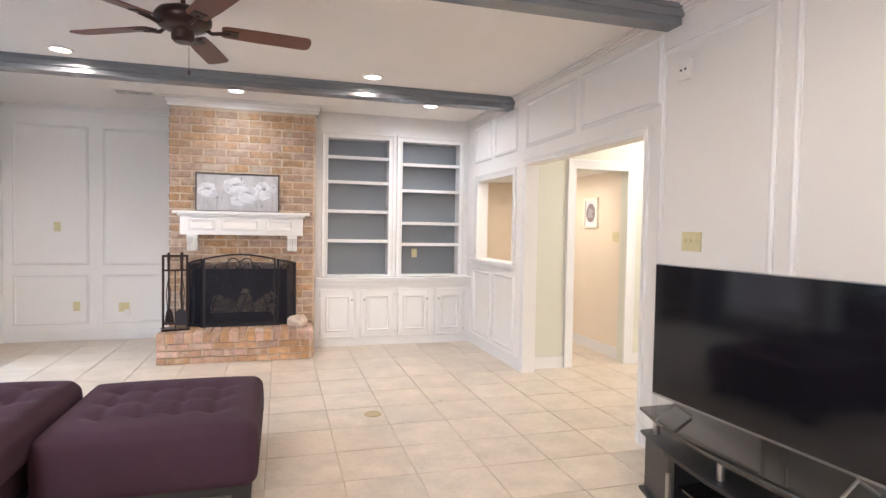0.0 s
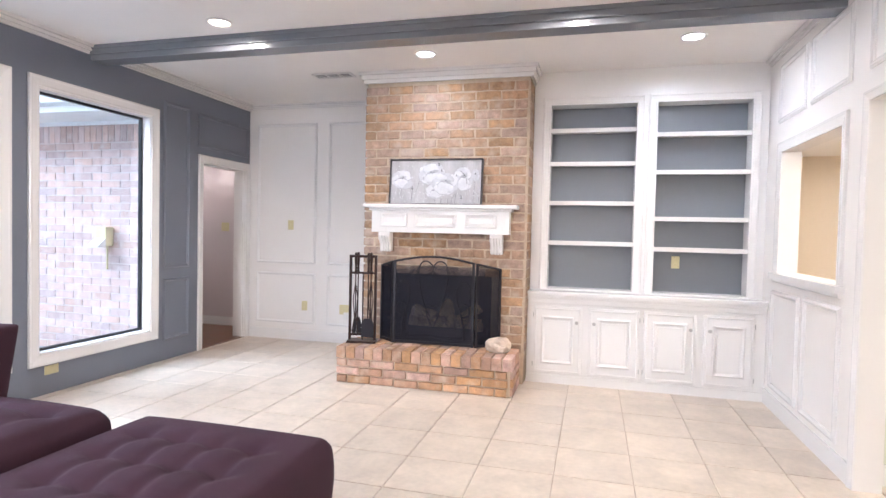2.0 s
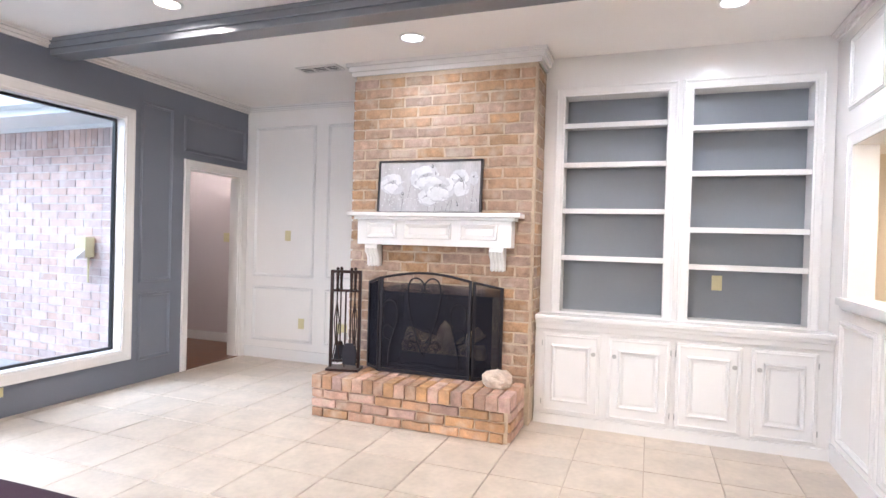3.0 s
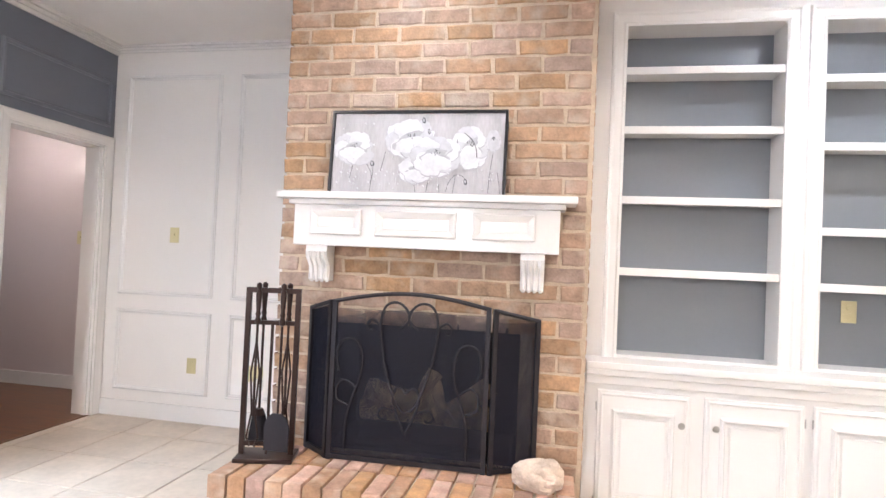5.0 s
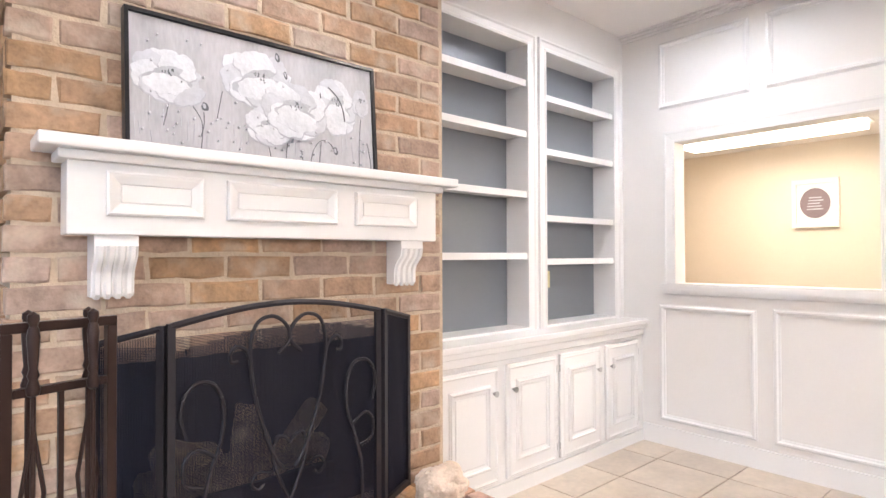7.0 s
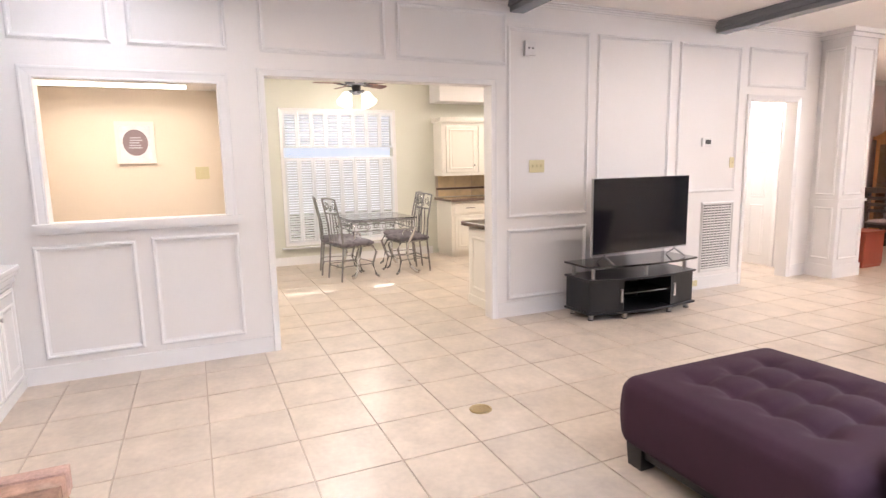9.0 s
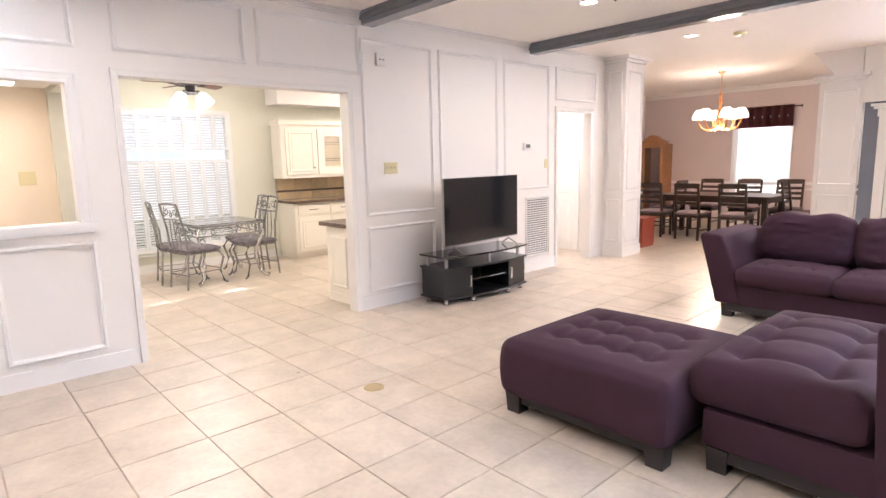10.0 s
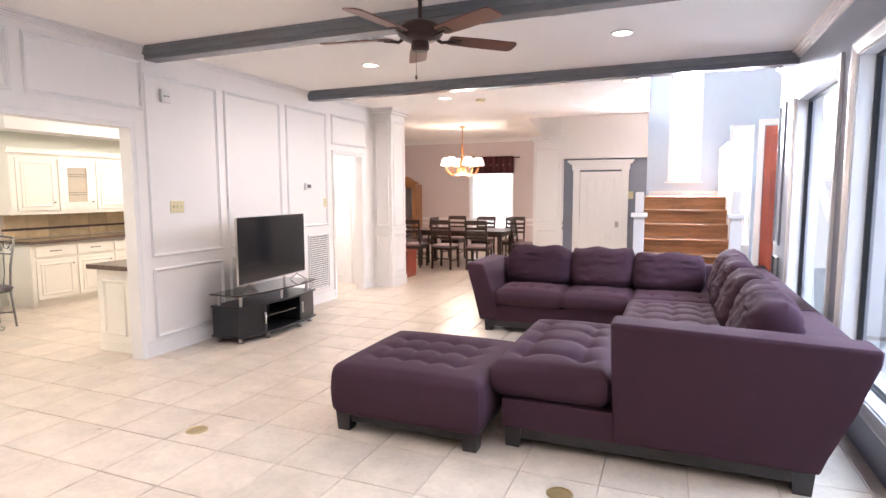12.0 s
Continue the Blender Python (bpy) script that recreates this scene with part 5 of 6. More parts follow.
# ---- ceiling fans ----
def fan(name, label, x, y, ztop, zb, r, start, mat_body, mat_blade, lights=False):
    f = thing(name, label, "ceiling fan", x, y, 0)
    part("canopy", lathe(bmesh.new(), [(0.07, ztop - 0.001), (0.07, ztop - 0.02), (0.03, ztop - 0.06), (0.016, ztop - 0.065)]), mat_body, f, smooth=True)
    part("downrod", cyl(bmesh.new(), (0, 0, ztop - 0.06), (0, 0, zb + 0.08), 0.013), mat_body, f, smooth=True)
    part("motor_housing", lathe(bmesh.new(), [(0.02, zb + 0.11), (0.06, zb + 0.105), (0.13, zb + 0.075), (0.15, zb + 0.045), (0.15, zb + 0.02), (0.13, zb - 0.005), (0.10, zb - 0.02), (0.06, zb - 0.03), (0.06, zb - 0.075), (0.045, zb - 0.09), (0.0, zb - 0.092)], n=32), mat_body, f, smooth=True)
    for k in range(5):
        b = part("blade", prism(bmesh.new(), [(0.20, -0.045), (0.22, -0.058), (0.40, -0.066), (r - 0.03, -0.068), (r - 0.008, -0.055), (r, -0.03), (r, 0.03), (r - 0.008, 0.055), (r - 0.03, 0.068), (0.40, 0.066), (0.22, 0.058), (0.20, 0.045)], "z", -0.004, 0.004), mat_blade, f)
        b.matrix_basis = pose(0, 0, zb, 0, 0, start + 72 * k) @ pose(0, 0, 0, -11, 0, 0)
        br = part("blade_bracket", tube(bmesh.new(), [(0.11, 0, 0.0), (0.15, 0.0, -0.022), (0.19, 0, -0.014), (0.25, 0, -0.008)], 0.011, 8), mat_body, b, smooth=True)
        part("bracket_plate", box(bmesh.new(), 0.21, -0.035, -0.010, 0.29, 0.035, -0.004, 0.002, 1), mat_body, b)
    if lights:
        part("light_fitter", lathe(bmesh.new(), [(0.06, zb - 0.09), (0.075, zb - 0.11), (0.05, zb - 0.14), (0, zb - 0.145)]), mat_body, f, smooth=True)
        for k in range(4):
            a = radians(start + 20 + 90 * k)
            c, s = math.cos(a), math.sin(a)
            part("arm", tube(bmesh.new(), [(0.04 * c, 0.04 * s, zb - 0.11), (0.12 * c, 0.12 * s, zb - 0.10), (0.16 * c, 0.16 * s, zb - 0.14)], 0.010, 8), mat_body, f, smooth=True)
            sh = part("glass_shade", lathe(bmesh.new(), [(0.030, 0.0), (0.055, -0.02), (0.072, -0.08), (0.098, -0.15), (0.094, -0.15), (0.068, -0.08), (0.050, -0.02), (0.026, 0.0)], n=20), "fanshade", f, "glowing white glass shade", True)
            sh.matrix_basis = pose(0.16 * c, 0.16 * s, zb - 0.135, 0, 0, start + 20 + 90 * k) @ pose(0, 0, 0, 0, -28, 0)
    else:
        part("pull_chain", cyl(bmesh.new(), (0.03, 0, zb - 0.09), (0.03, 0, zb - 0.24), 0.0018, n=6), mat_body, f)
        part("chain_fob", lathe(bmesh.new(), [(0, zb - 0.27), (0.009, zb - 0.26), (0.006, zb - 0.24), (0, zb - 0.238)], 0.03, 0, 10), mat_body, f)
    return f


fan("ceiling_fan", "dark bronze ceiling fan with five walnut blades, at rest", -0.56, 3.28, CEIL, 2.54, 0.70, 8, "bronze", "bladewood")
fan("ceiling_fan", "breakfast ceiling fan with lit glass shades and wooden blades", 5.35, 3.5, CEIL, 2.50, 0.56, 12, "iron", "bladewood", True)


# ---- glass breakfast table and iron chairs ----
def scroll(cx, cz, r0, turns, y=0.0, start=0.0, hand=1, n=18):
    pts = []
    for i in range(n + 1):
        t = i / n
        a = start + hand * turns * 2 * math.pi * t
        r = r0 * (1 - 0.75 * t)
        pts.append((cx + r * math.cos(a), y, cz + r * math.sin(a)))
    return pts


bt = thing("breakfast_table", "glass-topped breakfast table on scrolled pewter legs", "table", 5.12, 3.38, 0)
part("glass_top", box(bmesh.new(), -0.52, -0.52, 0.745, 0.52, 0.52, 0.757, 0.004, 2), "glass", bt, "clear glass top").visible_shadow = False
part("top_frame", boxes((-0.5, -0.5, 0.715, 0.5, -0.465, 0.744), (-0.5, 0.465, 0.715, 0.5, 0.5, 0.744), (-0.5, -0.465, 0.715, -0.465, 0.465, 0.744), (0.465, -0.465, 0.715, 0.5, 0.465, 0.744), (-0.49, -0.49, 0.60, 0.49, -0.475, 0.615), (-0.49, 0.475, 0.60, 0.49, 0.49, 0.615), (-0.49, -0.475, 0.60, -0.475, 0.475, 0.615), (0.475, -0.475, 0.60, 0.49, 0.475, 0.615)), "steel", bt)
for side in range(4):
    for k in range(-3, 4):
        o = part("rail_scroll", tube(bmesh.new(), scroll(k * 0.13, 0.665, 0.045, 1.2, -0.483, 0, 1 if k % 2 else -1, 12), 0.006, 5), "steel", bt)
        o.matrix_basis = pose(0, 0, 0, 0, 0, 90 * side)
for sx in (-1, 1):
    for sy in (-1, 1):
        pts = [(0.46, 0.72), (0.49, 0.62), (0.46, 0.52), (0.40, 0.40), (0.39, 0.25), (0.43, 0.10), (0.49, 0.04), (0.52, 0.03), (0.53, 0.06)]
        part("leg", tube(bmesh.new(), [(sx * u, sy * u, v) for u, v in pts], 0.024, 10), "chrome", bt, "", True)
        part("leg_scroll", tube(bmesh.new(), [(sx * (0.40 + 0.06 * math.cos(a)), sy * (0.40 + 0.06 * math.cos(a)), 0.52 + 0.06 * math.sin(a)) for a in [0.4 * q for q in range(14)]], 0.012, 8), "chrome", bt, "", True)
bt.scale = (0.84, 0.84, 1.0)


def iron_chair():
    c = thing("iron_chair", "pewter iron chair with scrollwork back and dark patterned seat", "chair", group="breakfast chairs")
    part("seat", soft_box(0.42, 0.42, 0.06, 0.02, 0.02, (), n=14), "seatfab", c, "dark zebra-patterned cushion", True).location = (0, 0, 0.43)
    part("seat_rail", boxes((-0.21, -0.21, 0.415, 0.21, -0.19, 0.43), (-0.21, 0.19, 0.415, 0.21, 0.21, 0.43), (-0.21, -0.19, 0.415, -0.19, 0.19, 0.43), (0.19, -0.19, 0.415, 0.21, 0.19, 0.43)), "steel", c)
    for s in (-1, 1):
        part("rear_post", tube(bmesh.new(), [(s * 0.19, 0.24, 0.0), (s * 0.19, 0.20, 0.42), (s * 0.19, 0.22, 0.70), (s * 0.185, 0.29, 1.02)], 0.012), "steel", c, smooth=True)
        part("front_leg", tube(bmesh.new(), [(s * 0.19, -0.20, 0.42), (s * 0.205, -0.25, 0.34), (s * 0.19, -0.20, 0.18), (s * 0.2, -0.24, 0.04), (s * 0.21, -0.28, 0.012)], 0.014), "steel", c, smooth=True)
    part("top_rail", tube(bmesh.new(), [(-0.185, 0.29, 1.02), (0, 0.30, 1.035), (0.185, 0.29, 1.02)], 0.012), "steel", c, smooth=True)
    part("back_rail", tube(bmesh.new(), [(-0.19, 0.245, 0.84), (0.19, 0.245, 0.84)], 0.008), "steel", c)
    part("stretcher", boxes((-0.19, 0.20, 0.16, 0.19, 0.212, 0.172), (-0.19, -0.21, 0.20, 0.19, -0.20, 0.21), (-0.19, -0.2, 0.18, -0.18, 0.21, 0.19), (0.18, -0.2, 0.18, 0.19, 0.21, 0.19)), "steel", c)
    for x, z, r, h in ((-0.09, 0.94, 0.06, 1), (0.09, 0.94, 0.06, -1), (0, 0.90, 0.04, 1), (-0.14, 0.90, 0.03, -1), (0.14, 0.90, 0.03, 1)):
        part("scroll", tube(bmesh.new(), scroll(x, z, r, 1.2, 0.265, 1.0, h, 14), 0.006, 5), "steel", c, smooth=True)
    for x in (-0.07, 0, 0.07):
        part("back_spindle", tube(bmesh.new(), [(x, 0.215, 0.47), (x * 1.3, 0.225, 0.62), (x, 0.245, 0.84)], 0.007, 6), "steel", c, smooth=True)
    return c


c0 = iron_chair()
c0.matrix_basis = pose(4.98, 2.98, 0, 0, 0, 188)
for m in (pose(5.42, 2.90, 0, 0, 0, 176), pose(4.88, 3.78, 0, 0, 0, 12), pose(5.35, 3.84, 0, 0, 0, -8)):
    copy_thing(c0, m)

# ---- dining room ----
dt = thing("dining_table", "long dark espresso wooden dining table", "table", 1.85, -4.30, 0)
part("tabletop", box(bmesh.new(), -0.98, -0.52, 0.715, 0.98, 0.52, 0.75, 0.006, 2), "espresso", dt)
part("apron", boxes((-0.88, -0.42, 0.63, 0.88, -0.40, 0.715), (-0.88, 0.40, 0.63, 0.88, 0.42, 0.715), (-0.88, -0.40, 0.63, -0.86, 0.40, 0.715), (0.86, -0.40, 0.63, 0.88, 0.40, 0.715)), "espresso", dt)
for sx in (-1, 1):
    for sy in (-1, 1):
        part("leg", box(bmesh.new(), sx * 0.86 - 0.04, sy * 0.40 - 0.04, 0, sx * 0.86 + 0.04, sy * 0.40 + 0.04, 0.715, 0.006, 1), "espresso", dt)


def dining_chair():
    c = thing("dining_chair", "dark espresso ladder-back dining chair with a grey-brown cushion", "chair", group="chairs round the dining table")
    part("seat", soft_box(0.44, 0.42, 0.055, 0.02, 0.015, (), n=12), "lilac", c, "", True).location = (0, 0, 0.43)
    part("seat_rail", boxes((-0.21, -0.20, 0.38, 0.21, 0.20, 0.43)), "espresso", c)
    for s in (-1, 1):
        part("rear_leg", slab([(0.20, 0), (0.235, 0), (0.215, 0.45), (0.285, 0.97), (0.255, 0.97), (0.18, 0.45)], "x", s * 0.20 - 0.018, s * 0.20 + 0.018, 0.003), "espresso", c)
        part("front_leg", box(bmesh.new(), s * 0.19 - 0.018, -0.21, 0, s * 0.19 + 0.018, -0.175, 0.43, 0.003, 1), "espresso", c)
    for z, h in ((0.89, 0.085), (0.79, 0.05), (0.70, 0.05), (0.61, 0.05)):
        y = 0.205 + (z - 0.45) * 0.13
        part("back_slat", slab([(y, z), (y + 0.018, z), (y + 0.018 + h * 0.13, z + h), (y + h * 0.13, z + h)], "x", -0.183, 0.183, 0.002), "espresso", c)
    part("stretcher", boxes((-0.19, 0.205, 0.20, 0.19, 0.22, 0.22), (-0.20, -0.18, 0.16, -0.185, 0.2, 0.18), (0.185, -0.18, 0.16, 0.20, 0.2, 0.18)), "espresso", c)
    return c


c1 = dining_chair()
c1.matrix_basis = pose(2.75, -3.72, 0, 0, 0, 2)
for m in (pose(2.05, -3.68, 0, 0, 0, -3), pose(1.35, -3.72, 0, 0, 0, 3), pose(2.45, -5.12, 0, 0, 0, 178), pose(1.75, -5.15, 0, 0, 0, 181), pose(1.05, -5.12, 0, 0, 0, 183), pose(0.62, -4.5, 0, 0, 0, -88), pose(2.95, -4.6, 0, 0, 0, 90)):
    copy_thing(c1, m)

cd = thing("chandelier", "brass scroll-arm chandelier with lit glass shades", "chandelier", 1.85, -4.1, 0)
part("canopy", lathe(bmesh.new(), [(0.06, CEIL - 0.001), (0.06, CEIL - 0.015), (0.02, CEIL - 0.04), (0.0, CEIL - 0.04)]), "brassorange", cd, smooth=True)
part("chain", cyl(bmesh.new(), (0, 0, CEIL - 0.04), (0, 0, 2.48), 0.009, n=8), "brassorange", cd)
part("column", lathe(bmesh.new(), [(0.008, 2.50), (0.03, 2.46), (0.015, 2.42), (0.045, 2.34), (0.018, 2.26), (0.05, 2.16), (0.065, 2.06), (0.03, 1.98), (0.05, 1.93), (0.02, 1.88), (0, 1.86)]), "brassorange", cd, smooth=True)
for k in range(6):
    a = radians(60 * k + 10)
    c, s = math.cos(a), math.sin(a)
    R = 0.33
    arm = part("arm", tube(bmesh.new(), [(u * c, u * s, v) for u, v in ((0.03, 2.02), (0.09, 1.90), (0.20, 1.86), (0.28, 1.90), (R, 1.98), (R, 2.04))], 0.018, 8), "brassorange", cd, smooth=True)
    part("drip_cup", lathe(bmesh.new(), [(0.012, 2.03), (0.04, 2.045), (0.035, 2.055), (0.0, 2.05)], R * c, R * s, 14), "brassorange", arm, smooth=True)
    part("shade", lathe(bmesh.new(), [(0.115, 2.06), (0.108, 2.11), (0.085, 2.17), (0.055, 2.215), (0.051, 2.213), (0.081, 2.168), (0.104, 2.108), (0.111, 2.062)], R * c, R * s, 20, closed=True), "shadeglow", arm, "glowing frosted glass shade", True)

cc = thing("curio_cabinet", "tall orange wood display cabinet with glass door and arched crown", "cabinet", 4.27, -6.6, 0)
part("carcass", boxes((-0.27, -0.28, 0, -0.24, 0.14, 1.72), (0.24, -0.28, 0, 0.27, 0.14, 1.72), (-0.24, -0.28, 0, 0.24, -0.26, 1.72), (-0.24, -0.26, 0, 0.24, 0.14, 0.12), (-0.24, -0.26, 1.68, 0.24, 0.14, 1.72)), "oak", cc)
for z in (0.5, 0.9, 1.3):
    part("shelf", B(-0.24, -0.26, z, 0.24, 0.10, z + 0.008), "glass", cc)
part("door_frame", boxes((-0.24, 0.14, 0.12, -0.19, 0.16, 1.68), (0.19, 0.14, 0.12, 0.24, 0.16, 1.68), (-0.19, 0.14, 0.12, 0.19, 0.16, 0.17), (-0.19, 0.14, 1.63, 0.19, 0.16, 1.68)), "oak", cc)
part("door_glass", B(-0.19, 0.147, 0.17, 0.19, 0.152, 1.63), "glass", cc)
part("mirror_back", B(-0.24, -0.258, 0.12, 0.24, -0.25, 1.68), "pink", cc)
part("crown", slab([(-0.31, 1.72), (-0.31, 1.78), (-0.2, 1.80), (-0.12, 1.88), (0, 1.93), (0.12, 1.88), (0.2, 1.80), (0.31, 1.78), (0.31, 1.72)], "y", 0.02, 0.19, 0.008), "oak", cc)
rc = thing("low_chest", "low red-brown wooden chest behind the pilaster", "chest", 2.33, -2.4, 0)
part("body", box(bmesh.new(), -0.13, -0.2, 0.03, 0.3, 0.2, 0.44, 0.006, 1), "reddoor", rc)
part("lid", box(bmesh.new(), -0.145, -0.215, 0.44, 0.315, 0.215, 0.47, 0.008, 2), "reddoor", rc)
part("plinth", B(-0.12, -0.19, 0, 0.29, 0.19, 0.03), "reddoor", rc)

# ---- yellow hall ----
wp = thing("wall_picture", "white framed round dark emblem picture on the yellow wall", "picture", 3.658, 6.01, 1.67, -90)
part("frame", boxes((-0.155, -0.025, -0.185, 0.155, 0, -0.15), (-0.155, -0.025, 0.15, 0.155, 0, 0.185), (-0.155, -0.025, -0.15, -0.125, 0, 0.15), (0.125, -0.025, -0.15, 0.155, 0, 0.15)), "cream", wp)
part("mount", B(-0.125, -0.012, -0.15, 0.125, -0.001, 0.15), "petal", wp)
disc = bmesh.new()
prism(disc, [(0.10 * math.cos(a), 0.115 * math.sin(a)) for a in [2 * math.pi * i / 28 for i in range(28)]], "y", -0.016, -0.012)
part("emblem", disc, "lilac", wp)
for i in range(5):
    part("emblem_mark", B(-0.055 + i * 0.004, -0.018, -0.05 + i * 0.022, 0.055 - (i % 3) * 0.012, -0.016, -0.041 + i * 0.022), "petalgrey", wp)
hl = thing("fluorescent_light", "long white fluorescent ceiling light in the yellow hall", "ceiling light", 3.02, 6.12, 2.14)
part("diffuser", box(bmesh.new(), -0.10, -0.56, -0.06, 0.10, 0.56, -0.012, 0.01, 2), "fluor", hl)
part("housing", B(-0.12, -0.58, -0.012, 0.12, 0.58, -0.001), "ventwhite", hl)


# ---- fireplace ----
pf = thing("painting", "silver-grey canvas of white poppies in a thin black frame", "painting")
pf.matrix_basis = pose(-0.488, 6.51, 1.592) @ pose(0, 0, 0, -4, 0, 0)
PW, PH = 0.88, 0.425
part("frame", boxes((-PW / 2, -0.026, 0, PW / 2, 0.02, 0.008), (-PW / 2, -0.02, PH - 0.012, PW / 2, 0.02, PH), (-PW / 2, -0.02, 0.012, -PW / 2 + 0.012, 0.02, PH - 0.012), (PW / 2 - 0.012, -0.02, 0.012, PW / 2, 0.02, PH - 0.012)), "blackplastic", pf, "thin black frame")
part("canvas", B(-PW / 2 + 0.014, -0.010, 0.014, PW / 2 - 0.014, 0.018, PH - 0.014), "canvas", pf)


def petal(name, cx, cz, rx, rz, a, layer, material="petal", seed=0, ruffle=1.0):
    bm = bmesh.new()
    n = 44
    y = -0.0105 - layer * 0.0001
    ring = []
    for i in range(n):
        t = 2 * math.pi * i / n
        w = 1 + ruffle * (0.22 * noise.noise(Vector((math.cos(t) * 1.6 + seed, math.sin(t) * 1.6, seed * 1.7))) + 0.035 * math.sin(6 * t + seed) + 0.03 * math.sin(11 * t + 2 * seed))
        u, v = rx * w * math.cos(t), rz * w * math.sin(t)
        ring.append((cx + u * math.cos(a) - v * math.sin(a), cz + u * math.sin(a) + v * math.cos(a)))
    prism(bm, ring, "y", y, y + 0.0004)
    return part(name, bm, material, pf)


def stroke(name, pts, layer, r=0.0018, material="ink"):
    y = -0.0105 - layer * 0.0001
    return part(name, tube(bmesh.new(), rounded([(x, y, z) for x, z in pts], 4), r, 5), material, pf)


def rounded(pts, k=5):
    """The same line as a smooth curve through its points."""
    ps = [Vector(p) for p in pts]
    out = []
    for i in range(len(ps) - 1):
        p0, p1, p2, p3 = ps[max(i - 1, 0)], ps[i], ps[i + 1], ps[min(i + 2, len(ps) - 1)]
        for j in range(k):
            t = j / k
            out.append(0.5 * (2 * p1 + (p2 - p0) * t + (2 * p0 - 5 * p1 + 4 * p2 - p3) * t * t + (3 * p1 - p0 - 3 * p2 + p3) * t ** 3))
    return [tuple(p) for p in out + [ps[-1]]]


def poppy(cx, cz, rx, rz, lay, seed, tilt=0.0, faint=False):
    """Ruffled petals laid one over another, each with a soft grey edge below it, and a speckled heart."""
    k = lay
    hx_, hz = cx + rx * 0.05, cz + rz * 0.16
    for j in range(7):
        t = 0.35 + j * 0.9 + seed
        px, pz = cx + rx * 0.46 * math.cos(t), cz + rz * 0.46 * math.sin(t)
        petal("petal_shade", px, pz - 0.004, rx * 0.57, rz * 0.55, tilt + 0.3 * math.cos(t), k, "petalgrey", seed + j)
        petal("petal", px, pz, rx * 0.55, rz * 0.53, tilt + 0.3 * math.cos(t), k + 2, "petalsoft" if j % 2 or faint else "petal", seed + j)
        k += 4
    petal("petal_hollow", hx_, hz, rx * 0.42, rz * 0.20, tilt + 0.2, k, "petalgrey", seed + 20)
    petal("petal_shade", cx + rx * 0.04, cz - rz * 0.24, rx * 0.64, rz * 0.40, tilt, k + 2, "petalgrey", seed + 30)
    petal("petal", cx + rx * 0.03, cz - rz * 0.31, rx * 0.62, rz * 0.39, tilt, k + 4, "petalsoft" if faint else "petal", seed + 31)
    random.seed(int(seed * 10))
    for j in range(14):
        a, r = random.uniform(0, 6.28), random.uniform(0.2, 1)
        x, z = hx_ + rx * 0.22 * r * math.cos(a), hz + rz * 0.13 * r * math.sin(a)
        petal("stamen", x, z, random.uniform(0.0012, 0.0028), random.uniform(0.003, 0.006), random.uniform(-0.6, 0.6), k + 6, "ink" if j % 3 else "petalgrey", j, 0.3)


for pts in (((-0.28, 0.20), (-0.245, 0.15), (-0.22, 0.10), (-0.225, 0.02)), ((-0.315, 0.17), (-0.325, 0.12), (-0.335, 0.08)), ((-0.155, 0.22), (-0.165, 0.17), (-0.175, 0.12)),
            ((-0.215, 0.14), (-0.215, 0.10), (-0.225, 0.06)), ((-0.015, 0.08), (0.0, 0.05), (0.005, 0.02)), ((0.07, 0.10), (0.065, 0.06), (0.06, 0.02)),
            ((0.155, 0.02), (0.17, 0.07), (0.20, 0.105), (0.235, 0.10), (0.25, 0.08)), ((0.19, 0.02), (0.195, 0.06), (0.20, 0.10)), ((0.36, 0.02), (0.365, 0.12), (0.375, 0.21)),
            ((0.03, 0.36), (0.035, 0.32), (0.03, 0.27)), ((0.06, 0.32), (0.045, 0.335), (0.035, 0.31)), ((0.40, 0.12), (0.41, 0.07), (0.415, 0.02)), ((0.12, 0.06), (0.125, 0.02))):
    stroke("stem", pts, 3, 0.0013)
poppy(0.375, 0.275, 0.036, 0.055, 5, 6.1, 0.2, True)
poppy(-0.325, 0.235, 0.102, 0.086, 5, 1.3)
petal("petal_shade", -0.255, 0.178, 0.052, 0.026, 0.5, 42, "petalgrey", 4)
petal("petal", -0.255, 0.182, 0.050, 0.025, 0.5, 44, "petalsoft", 4)
poppy(0.262, 0.240, 0.092, 0.110, 5, 5.2, 0.5)
stroke("petal_crease", ((0.235, 0.31), (0.275, 0.275), (0.295, 0.23), (0.30, 0.19)), 50, 0.0022)
stroke("petal_crease", ((0.20, 0.28), (0.205, 0.23), (0.215, 0.18)), 50, 0.0018)
poppy(-0.035, 0.282, 0.128, 0.100, 5, 2.2, 0.15)
poppy(0.000, 0.125, 0.084, 0.070, 45, 3.4)
poppy(0.095, 0.195, 0.128, 0.105, 85, 4.7, -0.15)
for cx, cz, rx, rz in ((0.033, 0.372, 0.009, 0.016), (0.062, 0.315, 0.006, 0.014), (-0.215, 0.155, 0.011, 0.014), (0.252, 0.070, 0.009, 0.015)):
    petal("bud", cx, cz, rx, rz, 0.2, 130, "ink", int(cz * 100))
    petal("bud_light", cx - rx * 0.2, cz + rz * 0.1, rx * 0.5, rz * 0.6, 0.2, 133, "petalgrey", int(cz * 70))
random.seed(12)
for j in range(70):
    cx, cz = random.uniform(-0.40, 0.41), random.uniform(0.03, 0.14) if j % 4 else random.uniform(0.1, 0.38)
    r = random.uniform(0.0012, 0.0035)
    part("paint_fleck", prism(bmesh.new(), [(cx + r * math.cos(a), cz + r * 1.3 * math.sin(a)) for a in (0, 1.2, 2.5, 3.8, 5.1)], "y", -0.0246, -0.010), "petal", pf)
